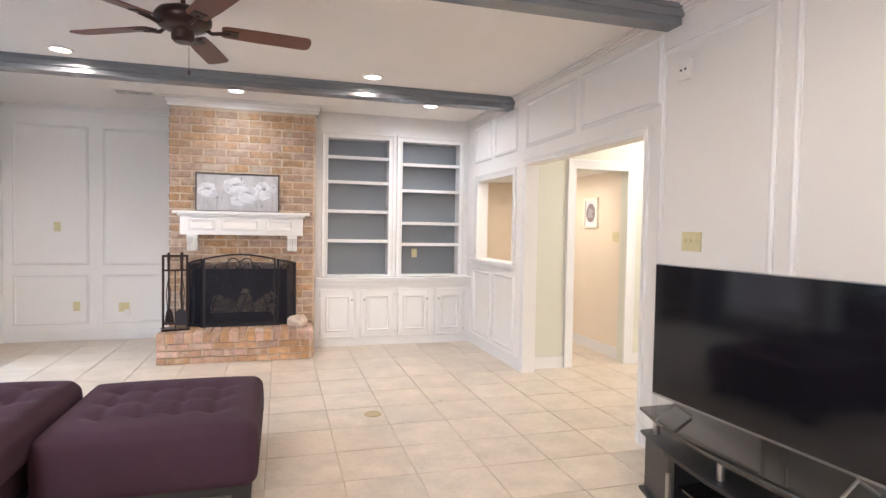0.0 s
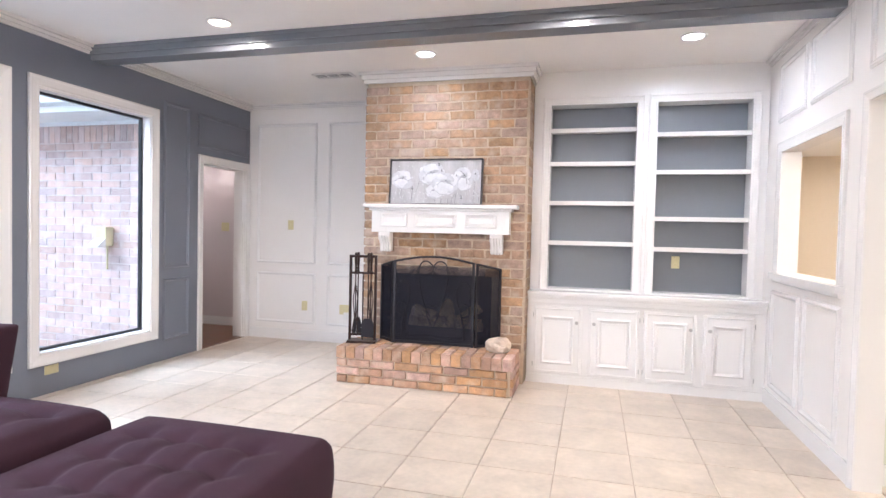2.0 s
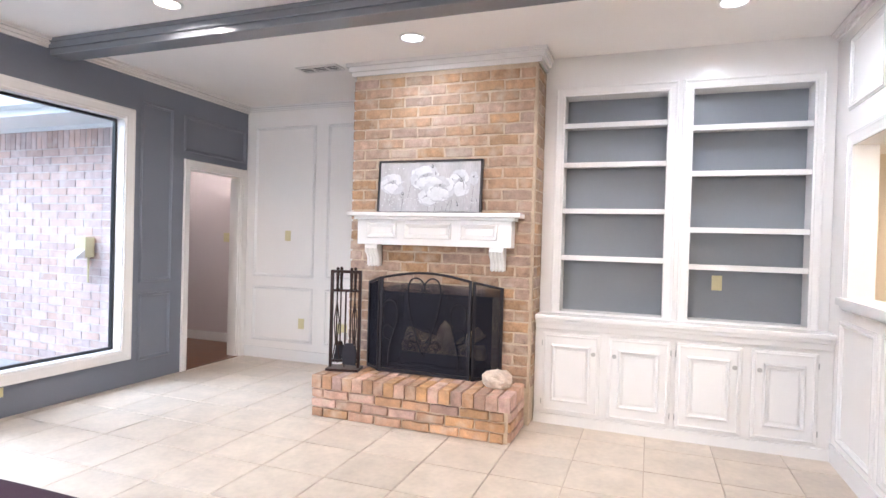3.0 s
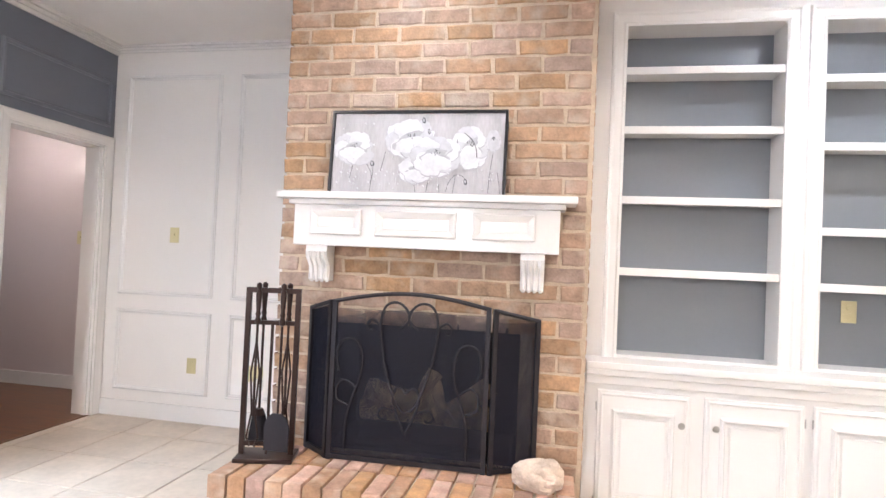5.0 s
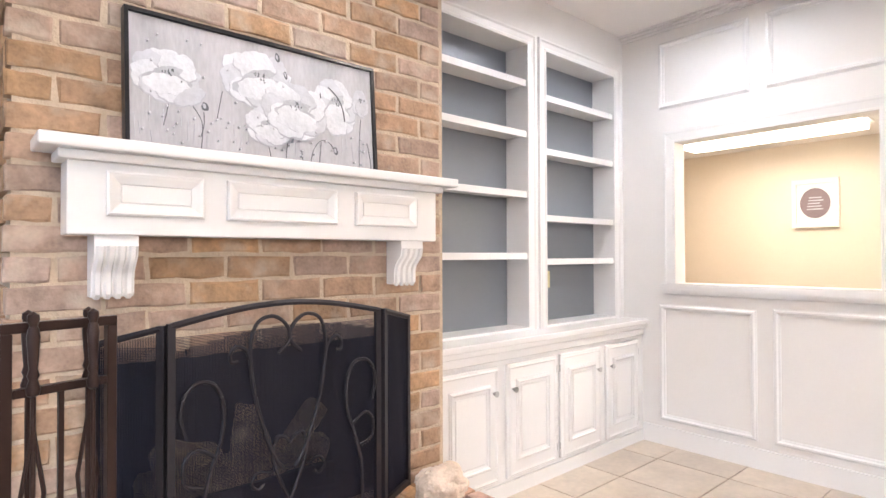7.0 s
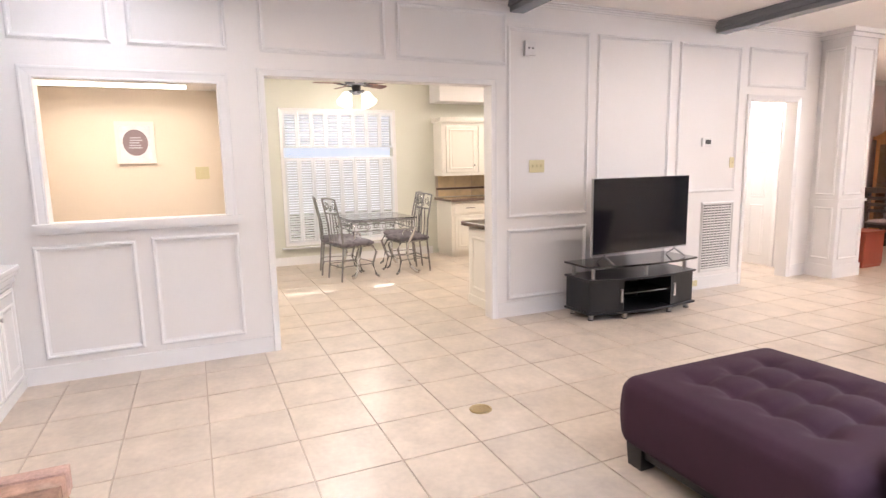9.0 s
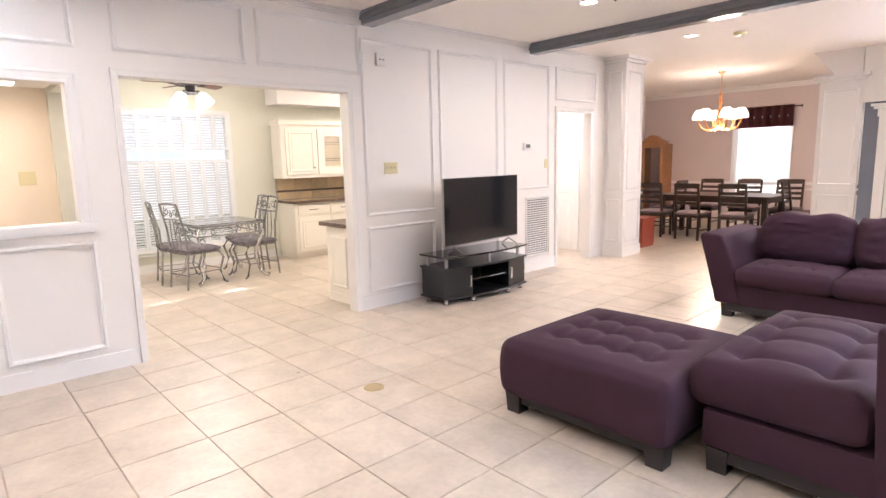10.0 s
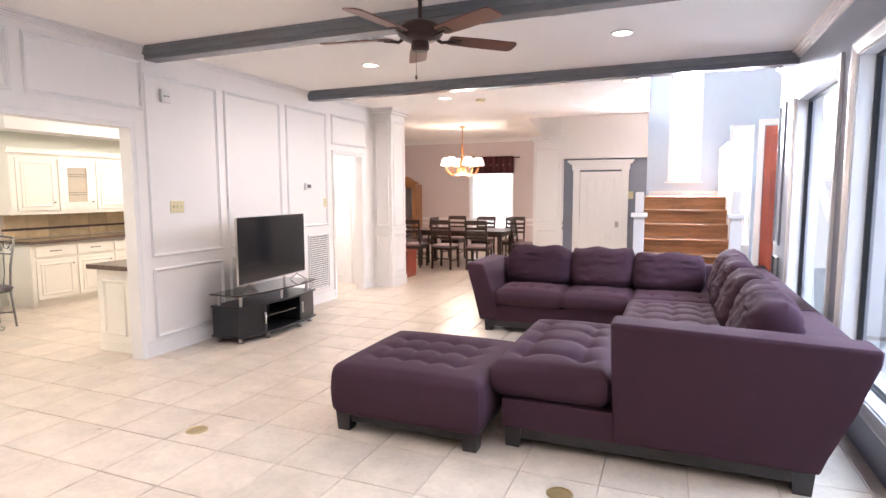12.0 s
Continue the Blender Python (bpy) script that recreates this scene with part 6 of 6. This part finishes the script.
for j in range(26):
    cx, z0 = random.uniform(-0.42, 0.42), random.uniform(0.016, 0.10)
    stroke("drip_streak", ((cx, z0), (cx + random.uniform(-0.004, 0.004), z0 + random.uniform(0.03, 0.09))), 1, 0.0011, "petalgrey" if j % 2 else "petalsoft")

# fire screen: a bowed centre leaf and two side leaves
HT = 0.322
fs = thing("fire_screen", "black iron three-leaf fire screen with scrollwork and fine mesh", "fire screen")


def leaf(name, width, h0, h1, m, arch, right=False):
    n = 14
    topz = [h0 + (h1 - h0) * i / n + arch * math.sin(math.pi * i / n) for i in range(n + 1)]
    fr = part(name, tube(boxes((-0.011, -0.008, 0.0, 0.011, 0.008, topz[0] + 0.008), (width - 0.011, -0.008, 0.0, width + 0.011, 0.008, topz[-1] + 0.008)), [(width * i / n, 0, topz[i]) for i in range(n + 1)], 0.011, 6), "iron", fs)
    part("bottom_bar", B(0, -0.009, 0.005, width, 0.009, 0.028), "iron", fr)
    bm = bmesh.new()
    step = 0.0045
    for i in range(1, int(width / step)):
        x = i * step
        z = topz[min(n, int(x / width * n))] - (0.075 if arch else 0.01)
        box(bm, x - 0.0009, 0.004, 0.03, x + 0.0009, 0.0055, z)
    for j in range(5, int((min(h0, h1) + 0.02) / step)):
        if j * step < min(h0, h1) - (0.03 if arch else 0.01):
            box(bm, 0.01, 0.0055, j * step - 0.0009, width - 0.01, 0.007, j * step + 0.0009)
    part("wire_mesh", bm, "mesh", fr, kind="stuff")
    fr.matrix_basis = m
    return fr


CW = 0.735
cl_ = leaf("centre_leaf", CW, 0.75, 0.75, pose(-0.825, 6.415, HT, 0, 0, 1.5), 0.05)
leaf("side_leaf", 0.185, 0.70, 0.745, pose(-0.995, 6.538, HT, 0, 0, -38), 0)
leaf("side_leaf", 0.215, 0.745, 0.70, pose(-0.058, 6.436, HT, 0, 0, 28), 0)
hx = CW / 2
for s in (-1, 1):
    c = [(hx + s * u, -0.013, v * 1.06) for u, v in ((0.04, 0.60), (0.0, 0.64), (0.012, 0.685), (0.055, 0.715), (0.105, 0.705), (0.13, 0.66), (0.135, 0.58), (0.115, 0.46), (0.085, 0.36), (0.05, 0.28), (0.02, 0.24))]
    part("heart_scroll", tube(bmesh.new(), rounded(c), 0.0065, 7), "iron", cl_, smooth=True)
    c = [(hx + s * u, -0.013, v * 1.06) for u, v in ((0.132, 0.58), (0.15, 0.62), (0.18, 0.635), (0.20, 0.615), (0.195, 0.59), (0.175, 0.59))]
    part("small_scroll", tube(bmesh.new(), rounded(c), 0.006, 7), "iron", cl_, smooth=True)
    c = [(hx + s * u, -0.013, v * 1.06) for u, v in ((0.33, 0.40), (0.345, 0.46), (0.33, 0.52), (0.29, 0.545), (0.245, 0.53), (0.22, 0.47), (0.225, 0.38), (0.26, 0.28), (0.285, 0.18), (0.29, 0.05))]
    part("side_scroll", tube(bmesh.new(), rounded(c), 0.0065, 7), "iron", cl_, smooth=True)
    c = [(hx + s * u, -0.013, v * 1.06) for u, v in ((0.245, 0.33), (0.30, 0.36), (0.335, 0.33), (0.33, 0.27), (0.28, 0.25))]
    part("side_scroll", tube(bmesh.new(), rounded(c), 0.006, 7), "iron", cl_, smooth=True)
    c = [(hx + s * u, -0.013, v * 1.06) for u, v in ((0.0, 0.14), (0.03, 0.20), (0.06, 0.28), (0.05, 0.34), (0.02, 0.34), (0.0, 0.32))]
    part("heart_scroll", tube(bmesh.new(), rounded(c), 0.006, 7), "iron", cl_, smooth=True)
    c = [(hx + s * u, -0.013, v * 1.06) for u, v in ((0.06, 0.24), (0.11, 0.25), (0.13, 0.22), (0.11, 0.20), (0.09, 0.21))]
    part("small_scroll", tube(bmesh.new(), rounded(c), 0.005, 7), "iron", cl_, smooth=True)

# gas logs in the firebox
lg = thing("fire_logs", "pale ceramic logs stacked on a dark grate in the firebox", "fire logs", -0.45, 6.84, 0.32)
part("grate", boxes(*[(-0.32 + k * 0.09, -0.14, 0.05, -0.305 + k * 0.09, 0.10, 0.065) for k in range(8)], (-0.32, -0.13, 0.0, -0.30, -0.11, 0.06), (0.31, -0.13, 0.0, 0.33, -0.11, 0.06), (-0.32, -0.14, 0.02, 0.33, -0.125, 0.12)), "iron", lg)
random.seed(5)
for p0, p1, r in (((-0.30, 0.0, 0.12), (0.30, 0.02, 0.11), 0.05), ((-0.24, -0.05, 0.10), (0.10, -0.07, 0.12), 0.04), ((-0.25, -0.06, 0.22), (-0.08, 0.05, 0.15), 0.045), ((-0.04, -0.08, 0.12), (0.03, 0.03, 0.30), 0.035), ((0.08, -0.08, 0.12), (0.02, 0.03, 0.28), 0.035), ((0.12, -0.06, 0.14), (0.28, 0.02, 0.26), 0.042)):
    bm = bmesh.new()
    P0, P1, r = Vector(p0) * 1.2, Vector(p1) * 1.2, r * 1.25
    pts = [P0.lerp(P1, i / 7) for i in range(8)]
    tube(bm, pts, r, 12)
    for v in bm.verts:
        v.co += v.co.normalized() * 0.02 * noise.noise(v.co * 18)
    part("log", bm, "log", lg, smooth=True)
part("ember_bed", soft_box(0.66, 0.28, 0.03, 0.01, 0.02, (), n=16, wrinkle=0.02), "soot", lg, smooth=True).location = (0, -0.02, 0.0)

# fire tools
ft = thing("fire_tool_stand", "dark bronze square fire tool rack holding shovel, brush and tongs", "fire tools", -1.10, 6.33, HT, 14)
part("base", box(bmesh.new(), -0.135, -0.08, 0, 0.135, 0.09, 0.02, 0.004, 1), "bronze", ft)
FH = 0.775
for s in (-1, 1):
    part("upright", box(bmesh.new(), s * 0.115 - 0.012, -0.012, 0.02, s * 0.115 + 0.012, 0.012, FH, 0.002, 1), "bronze", ft)
part("inner_bar", box(bmesh.new(), -0.006, -0.006, 0.02, 0.006, 0.006, FH - 0.14, 0.001, 1), "bronze", ft)
part("top_bar", box(bmesh.new(), -0.127, -0.012, FH, 0.127, 0.012, FH + 0.024, 0.002, 1), "bronze", ft)
part("cross_bar", box(bmesh.new(), -0.103, -0.012, FH - 0.15, 0.103, 0.012, FH - 0.13, 0.002, 1), "bronze", ft)
part("foot_bar", box(bmesh.new(), -0.103, -0.012, 0.06, 0.103, 0.012, 0.08, 0.002, 1), "bronze", ft)


def tool(name, label, x, y, kind):
    t = thing(name, label, "fire tool", -1.10 + x * 0.9, 6.33 + y, HT)
    part("rod", cyl(bmesh.new(), (0, 0, 0.20), (0, 0, FH - 0.10), 0.006, n=8), "bronze", t, smooth=True)
    part("handle", lathe(bmesh.new(), [(0.006, FH - 0.15), (0.013, FH - 0.145), (0.015, FH - 0.13), (0.009, FH - 0.11), (0.013, FH - 0.10), (0.009, FH - 0.085), (0.011, FH - 0.06), (0.014, FH - 0.01), (0.011, FH + 0.01), (0.008, FH + 0.015), (0.013, FH + 0.03), (0.012, FH + 0.042), (0, FH + 0.05)], n=14), "bronze", t, smooth=True)
    if kind == "shovel":
        prism_pts = [(-0.06, 0.05), (0.06, 0.05), (0.062, 0.16), (0.05, 0.20), (0.025, 0.222), (-0.025, 0.222), (-0.05, 0.20), (-0.062, 0.16)]
        part("pan", prism(bmesh.new(), prism_pts, "y", -0.008, -0.002), "iron", t)
    elif kind == "brush":
        part("brush_head", cyl(bmesh.new(), (0, 0, 0.22), (0, 0, 0.19), 0.018, 0.03, 12), "bronze", t)
        bm = bmesh.new()
        for i in range(90):
            a, r = i * 2.4, 0.03 * math.sqrt(i / 90)
            cyl(bm, (r * math.cos(a), r * math.sin(a), 0.19), (1.7 * r * math.cos(a), 1.7 * r * math.sin(a), 0.06), 0.002, n=3)
        part("bristles", bm, "iron", t, kind="stuff")
    else:
        for s in (-1, 1):
            part("prong", tube(bmesh.new(), [(0, 0, 0.55), (s * 0.022, 0, 0.40), (s * 0.008, 0, 0.22), (s * 0.03, 0, 0.10), (s * 0.012, 0, 0.06)], 0.005, 6), "bronze", t, smooth=True)


tool("shovel", "dark bronze fireplace shovel hanging in the rack", 0.07, -0.03, "shovel")
tool("hearth_brush", "dark bronze hearth brush hanging in the rack", -0.07, 0.03, "brush")
tool("tongs", "dark bronze fire tongs hanging in the rack", -0.065, -0.035, "tongs")
tool("poker", "dark bronze fire poker hanging in the rack", 0.07, 0.035, "poker")

rk = thing("rock", "pale tan rough rock on the brick hearth", "rock", 0.165, 6.36, 0.318)
bm = bmesh.new()
bmesh.ops.create_icosphere(bm, subdivisions=4, radius=1)
for v in bm.verts:
    n0 = v.co.normalized()
    k = 1 + 0.22 * noise.noise(n0 * 1.6) + 0.16 * noise.cell(n0 * 2.6 + Vector((3, 1, 2))) * 0.4 + 0.08 * noise.noise(n0 * 6)
    v.co = Vector((n0.x * 0.115 * k, n0.y * 0.085 * k, 0.055 + max(-0.055, n0.z * 0.075 * k)))
part("stone", bm, "rock", rk, smooth=True)

# ---- outdoors ----
ow = thing("house_wing", "brick house wing with white eaves across the courtyard", "house")
ow["kind"] = "structure"
part("wall", boxes((-6.0, 6.412, -0.16, -3.352, 6.60, 2.50)), "outmortar", ow, "grey mortar core")
bm = bmesh.new()
random.seed(21)


def quick_brick(bm, x0, x1, z0, z1, y, d):
    j = [random.uniform(-0.003, 0.003) for _ in range(4)]
    box(bm, x0 + j[0], y - d + random.uniform(-0.002, 0.002), z0 + j[1], x1 + j[2], y + 0.01, z1 + j[3])


rowz = -0.1
r = 0
while rowz < 2.20:
    x = -6.0 + (0.123 if r % 2 else 0)
    while x < -3.42:
        quick_brick(bm, x, min(x + 0.235, -3.36), rowz, rowz + 0.069, 6.412, 0.005)
        x += 0.247
    rowz += 0.08
    r += 1
x = -5.98
while x < -3.45:
    quick_brick(bm, x, x + 0.069, 2.22, 2.42, 6.412, 0.006)
    x += 0.08
part("brick_courses", bm, "outbrick", ow, "pinkish worn bricks", kind="stuff")
part("soffit", B(-6.3, 5.98, 2.44, -3.36, 6.40, 2.47), "soffit", ow)
part("fascia", B(-6.3, 5.94, 2.44, -3.36, 5.98, 2.62), "soffit", ow)
part("gutter", prism(bmesh.new(), [(5.94, 2.50), (5.86, 2.52), (5.83, 2.60), (5.84, 2.62), (5.94, 2.62)], "x", -6.3, -3.36), "soffit", ow, "white gutter")
part("frieze_board", B(-6.0, 6.385, 2.40, -3.36, 6.412, 2.44), "soffit", ow)
roof = bmesh.new()
for k in range(14):
    y0, z0 = 5.90 + k * 0.20, 2.63 + k * 0.11
    x = -6.3
    while x < -3.4:
        wdt = random.uniform(0.2, 0.32)
        box(roof, x, y0, z0, min(x + wdt - 0.01, -3.36), y0 + 0.25, z0 + 0.012 + random.uniform(0, 0.006))
        x += wdt
part("shingles", roof, "shingle", ow, kind="stuff")
fx = thing("flood_light_box", "cream plastic outdoor utility box on the brick wall", "utility box", -4.05, 6.395, 1.22)
part("housing", box(bmesh.new(), -0.07, -0.10, -0.10, 0.07, 0, 0.10, 0.008, 2), "almond", fx)
part("hood", prism(bmesh.new(), [(-0.10, -0.02), (-0.19, -0.09), (-0.19, -0.11), (-0.10, -0.10)], "x", -0.07, 0.07), "ventwhite", fx)
part("conduit", cyl(bmesh.new(), (0, -0.012, -0.10), (0, -0.012, -0.35), 0.010, n=8), "almond", fx)
ow2 = thing("house_wing", "pale house wing with white-framed glass doors across the courtyard", "house")
ow2["kind"] = "structure"
part("wall", boxes((-8.2, -0.6, -0.16, -8.0, 1.2, 2.6), (-8.2, 1.2, 2.2, -8.0, 3.4, 2.6), (-8.2, 3.4, -0.16, -8.0, 7.0, 2.6)), "greyblue", ow2)
for y0 in (1.2, 2.3):
    d = part("glass_door", boxes((-8.08, y0, -0.02, -8.02, y0 + 0.10, 2.2), (-8.08, y0 + 1.0, -0.02, -8.02, y0 + 1.1, 2.2), (-8.08, y0 + 0.1, -0.02, -8.02, y0 + 1.0, 0.2), (-8.08, y0 + 0.1, 2.1, -8.02, y0 + 1.0, 2.2), (-8.08, y0 + 0.1, 0.95, -8.02, y0 + 1.0, 1.05)), "soffit", ow2)
    part("pane", B(-8.06, y0 + 0.1, 0.2, -8.05, y0 + 1.0, 2.1), "blackglass", d)
part("fascia", B(-8.0, -0.6, 2.5, -7.6, 7.0, 2.62), "soffit", ow2)
ow3 = structure("wall_courtyard_south", B(-8.0, -0.62, -0.16, -4.72, -0.46, 2.7), "greyblue", "pale grey-blue courtyard wall")


def tree(x, y, h, seed):
    t = thing("tree", "leafy green garden tree behind the house", "tree", x, y, -0.16)
    random.seed(seed)
    part("trunk", tube(bmesh.new(), [(0, 0, 0), (0.05, 0.02, h * 0.25), (0, 0.08, h * 0.5), (0.05, 0, h * 0.8)], 0.12, 8), "bark", t, smooth=True)
    bm = bmesh.new()
    for i in range(1500):
        a, b = random.uniform(0, 6.28), random.uniform(-1, 1)
        rr = random.uniform(0.5, 1.0) * h * 0.34 * (1 + 0.35 * math.sin(3 * a + seed))
        c = Vector((rr * math.cos(a) * math.sqrt(1 - b * b), rr * math.sin(a) * math.sqrt(1 - b * b), h * 0.66 + rr * b * 0.9))
        d = Vector((random.uniform(-1, 1), random.uniform(-1, 1), random.uniform(-1, 1))).normalized() * 0.14
        e = d.orthogonal().normalized() * 0.07
        bm.faces.new([bm.verts.new(c - d), bm.verts.new(c + e), bm.verts.new(c + d), bm.verts.new(c - e)])
    part("crown", bm, "leaf", t, kind="stuff")


tree(3.0, -13, 5.0, 5)
# ---- bricks and tiles ----
def brick_mesh(name, l, h, d, material, seed):
    """A worn brick: front at y = 0, running back to y = d; x 0..l, z 0..h."""
    bm = bmesh.new()
    nx = 3
    e = 0.006
    rows = []
    for zi, z in enumerate((0, e, h - e, h)):
        row = []
        for xi in range(nx + 3):
            x = (0, e, *[l * q / nx for q in range(1, nx)], l - e, l)[xi]
            edge = zi in (0, 3) or xi in (0, nx + 2)
            q = Vector((x * 16 + seed * 7.3, z * 22, seed))
            y = 0.0035 + 0.002 * noise.noise(q * 1.3) if edge else 0.003 * noise.noise(q)
            dx = 0.008 * noise.noise(q * 2.1) if edge else 0
            row.append(bm.verts.new((x + dx, y, z + 0.007 * noise.noise(q * 1.7 + Vector((5, 0, 0))) * edge)))
        rows.append(row)
    for a, b in zip(rows, rows[1:]):
        for i in range(nx + 2):
            bm.faces.new((a[i], a[i + 1], b[i + 1], b[i]))
    loop = rows[0] + [r[-1] for r in rows[1:-1]] + rows[-1][::-1] + [r[0] for r in rows[1:-1]][::-1]
    back = [bm.verts.new((v.co.x, d, v.co.z)) for v in loop]
    for i in range(len(loop)):
        j = (i + 1) % len(loop)
        bm.faces.new((loop[j], loop[i], back[i], back[j]))
    bmesh.ops.recalc_face_normals(bm, faces=bm.faces)
    me = bpy.data.meshes.new(name)
    bm.to_mesh(me)
    bm.free()
    me.materials.append(M[material])
    return me


def place(name, me, parent, m):
    o = new(name, me)
    o.parent = parent
    o.matrix_basis = m
    return o


random.seed(8)
CP, BL = 0.0838, 0.238
full = [brick_mesh("brick", BL - 0.015, CP - 0.014, 0.05, "brick", s) for s in range(6)]
half = [brick_mesh("brick", BL / 2 - 0.015, CP - 0.014, 0.05, "brick", s + 10) for s in range(3)]
X0, X1 = -1.2, 0.36
for r in range(29):
    z = 0.283 + r * CP
    x = X0
    first = True
    while x < X1 - 0.04:
        odd = r % 2
        use = half if (first and odd) or (X1 - x) < BL * 0.7 else full
        w = BL / 2 if use is half else BL
        first = False
        if not (z < 0.95 and x + w > -0.94 and x < 0.04):
            place("brick", random.choice(use), chimney, pose(x + random.uniform(-0.002, 0.002), CH + random.uniform(-0.002, 0.002), z + random.uniform(-0.001, 0.001), 0, 0, 0))
        elif x < -0.95 and x + BL / 2 < -0.93:
            place("brick", random.choice(half), chimney, pose(x, CH, z))
        elif x < 0.05 and x + w > 0.06 and w == BL and x + BL / 2 > 0.04:
            place("brick", random.choice(half), chimney, pose(x + BL / 2, CH, z))
        x += w
    y = CH + 0.052
    k = 0
    while y < 6.98:
        use = half if (k == 0 and r % 2 == 0) else full
        place("brick", random.choice(use), chimney, pose(X1, y, z, 0, 0, 90))
        y += BL / 2 if use is half else BL
        k += 1
bm = bmesh.new()
for r in range(29):
    y = CH + 0.052 + (0.11 if r % 2 else 0)
    z = 0.283 + r * CP
    while y < 7.6:
        box(bm, X0, y, z, X0 + 0.03, min(y + BL - 0.016, 7.62), z + CP - 0.015)
        y += BL
side = part("side_bricks", bm, "brick", chimney, kind="stuff")

hf = [brick_mesh("brick", 0.205, 0.060, 0.03, "brickred", s + 20) for s in range(6)]
hh = [brick_mesh("brick", 0.092, 0.060, 0.03, "brickred", s + 30) for s in range(3)]
HX0, HX1, HY = -1.24, 0.325, 6.09
for r in range(3):
    z = 0.006 + r * 0.073
    x, k = HX0, 0
    while x < HX1 - 0.05:
        use = hh if (k == 0 and r % 2 == 0) or HX1 - x < 0.17 else hf
        place("brick", random.choice(use), hearth, pose(x, HY + random.uniform(-0.002, 0.002), z))
        x += 0.106 if use is hh else 0.2195
        k += 1
    for ex, rz, sgn in ((HX1, 90, 1), (HX0, -90, -1)):
        if sgn > 0:
            y = HY + 0.034 + (0.10 if r % 2 else 0)
            if r % 2:
                place("brick", random.choice(hh), hearth, pose(ex, HY + 0.032, z, 0, 0, 90))
            while y < CH - 0.02:
                place("brick", random.choice(hf if CH - y > 0.2 else hh), hearth, pose(ex, y, z, 0, 0, 90))
                y += 0.2195
        else:
            y = HY + 0.25
            while y < CH + 0.01:
                place("brick", random.choice(hf), hearth, pose(ex, y, z, 0, 0, -90))
                y += 0.2195
cap = []
for s in range(4):
    me = brick_mesh("brick", 0.076, 0.226, 0.10, "brickred", s + 50)
    me.transform(Matrix.Rotation(radians(-90), 4, "X"))
    cap.append(me)
n = 18
pitch = (HX1 - HX0) / n
for i in range(n):
    for j in range(2):
        place("brick", cap[(i * 3 + j) % 4], hearth, pose(HX0 + i * pitch + 0.004, HY + j * 0.238 - 0.004 + random.uniform(-0.003, 0.003), 0.321 + random.uniform(-0.002, 0.002)))


TP, TW, TX, TY = 0.430, 0.4225, 0.32, 5.158
bm = box(bmesh.new(), 0, 0, -0.010, TW, TW, 0.0, 0.0018, 1)
bmesh.ops.recalc_face_normals(bm, faces=bm.faces)
tile = bpy.data.meshes.new("tile")
bm.to_mesh(tile)
bm.free()
tile.materials.append(M["tile"])
random.seed(3)
cells = []
for i in range(-9, 14):
    for j in range(-29, 7):
        x, y = TX + i * TP + 0.0038, TY + j * TP + 0.0038
        if x + TW < -3.2 or y > BY:
            continue
        if x < -3.2:
            continue
        cells.append((math.hypot(x + 0.4, y - 3.9), x, y))
cells.sort()
for _, x, y in cells[:300]:
    place("tile", tile, floor, pose(x, y, random.uniform(-0.0006, 0.0006)))
bm = bmesh.new()
for _, x, y in cells[300:]:
    box(bm, x, y, -0.010, x + TW, y + TW, 0.0)
xe = TX - 8 * TP
for j in range(-29, 7):
    y = TY + j * TP + 0.0038
    box(bm, -3.2, y, -0.010, xe - 0.0038, y + TW, 0.0)
part("far_tiles", bm, "tilestuff", floor, kind="stuff")
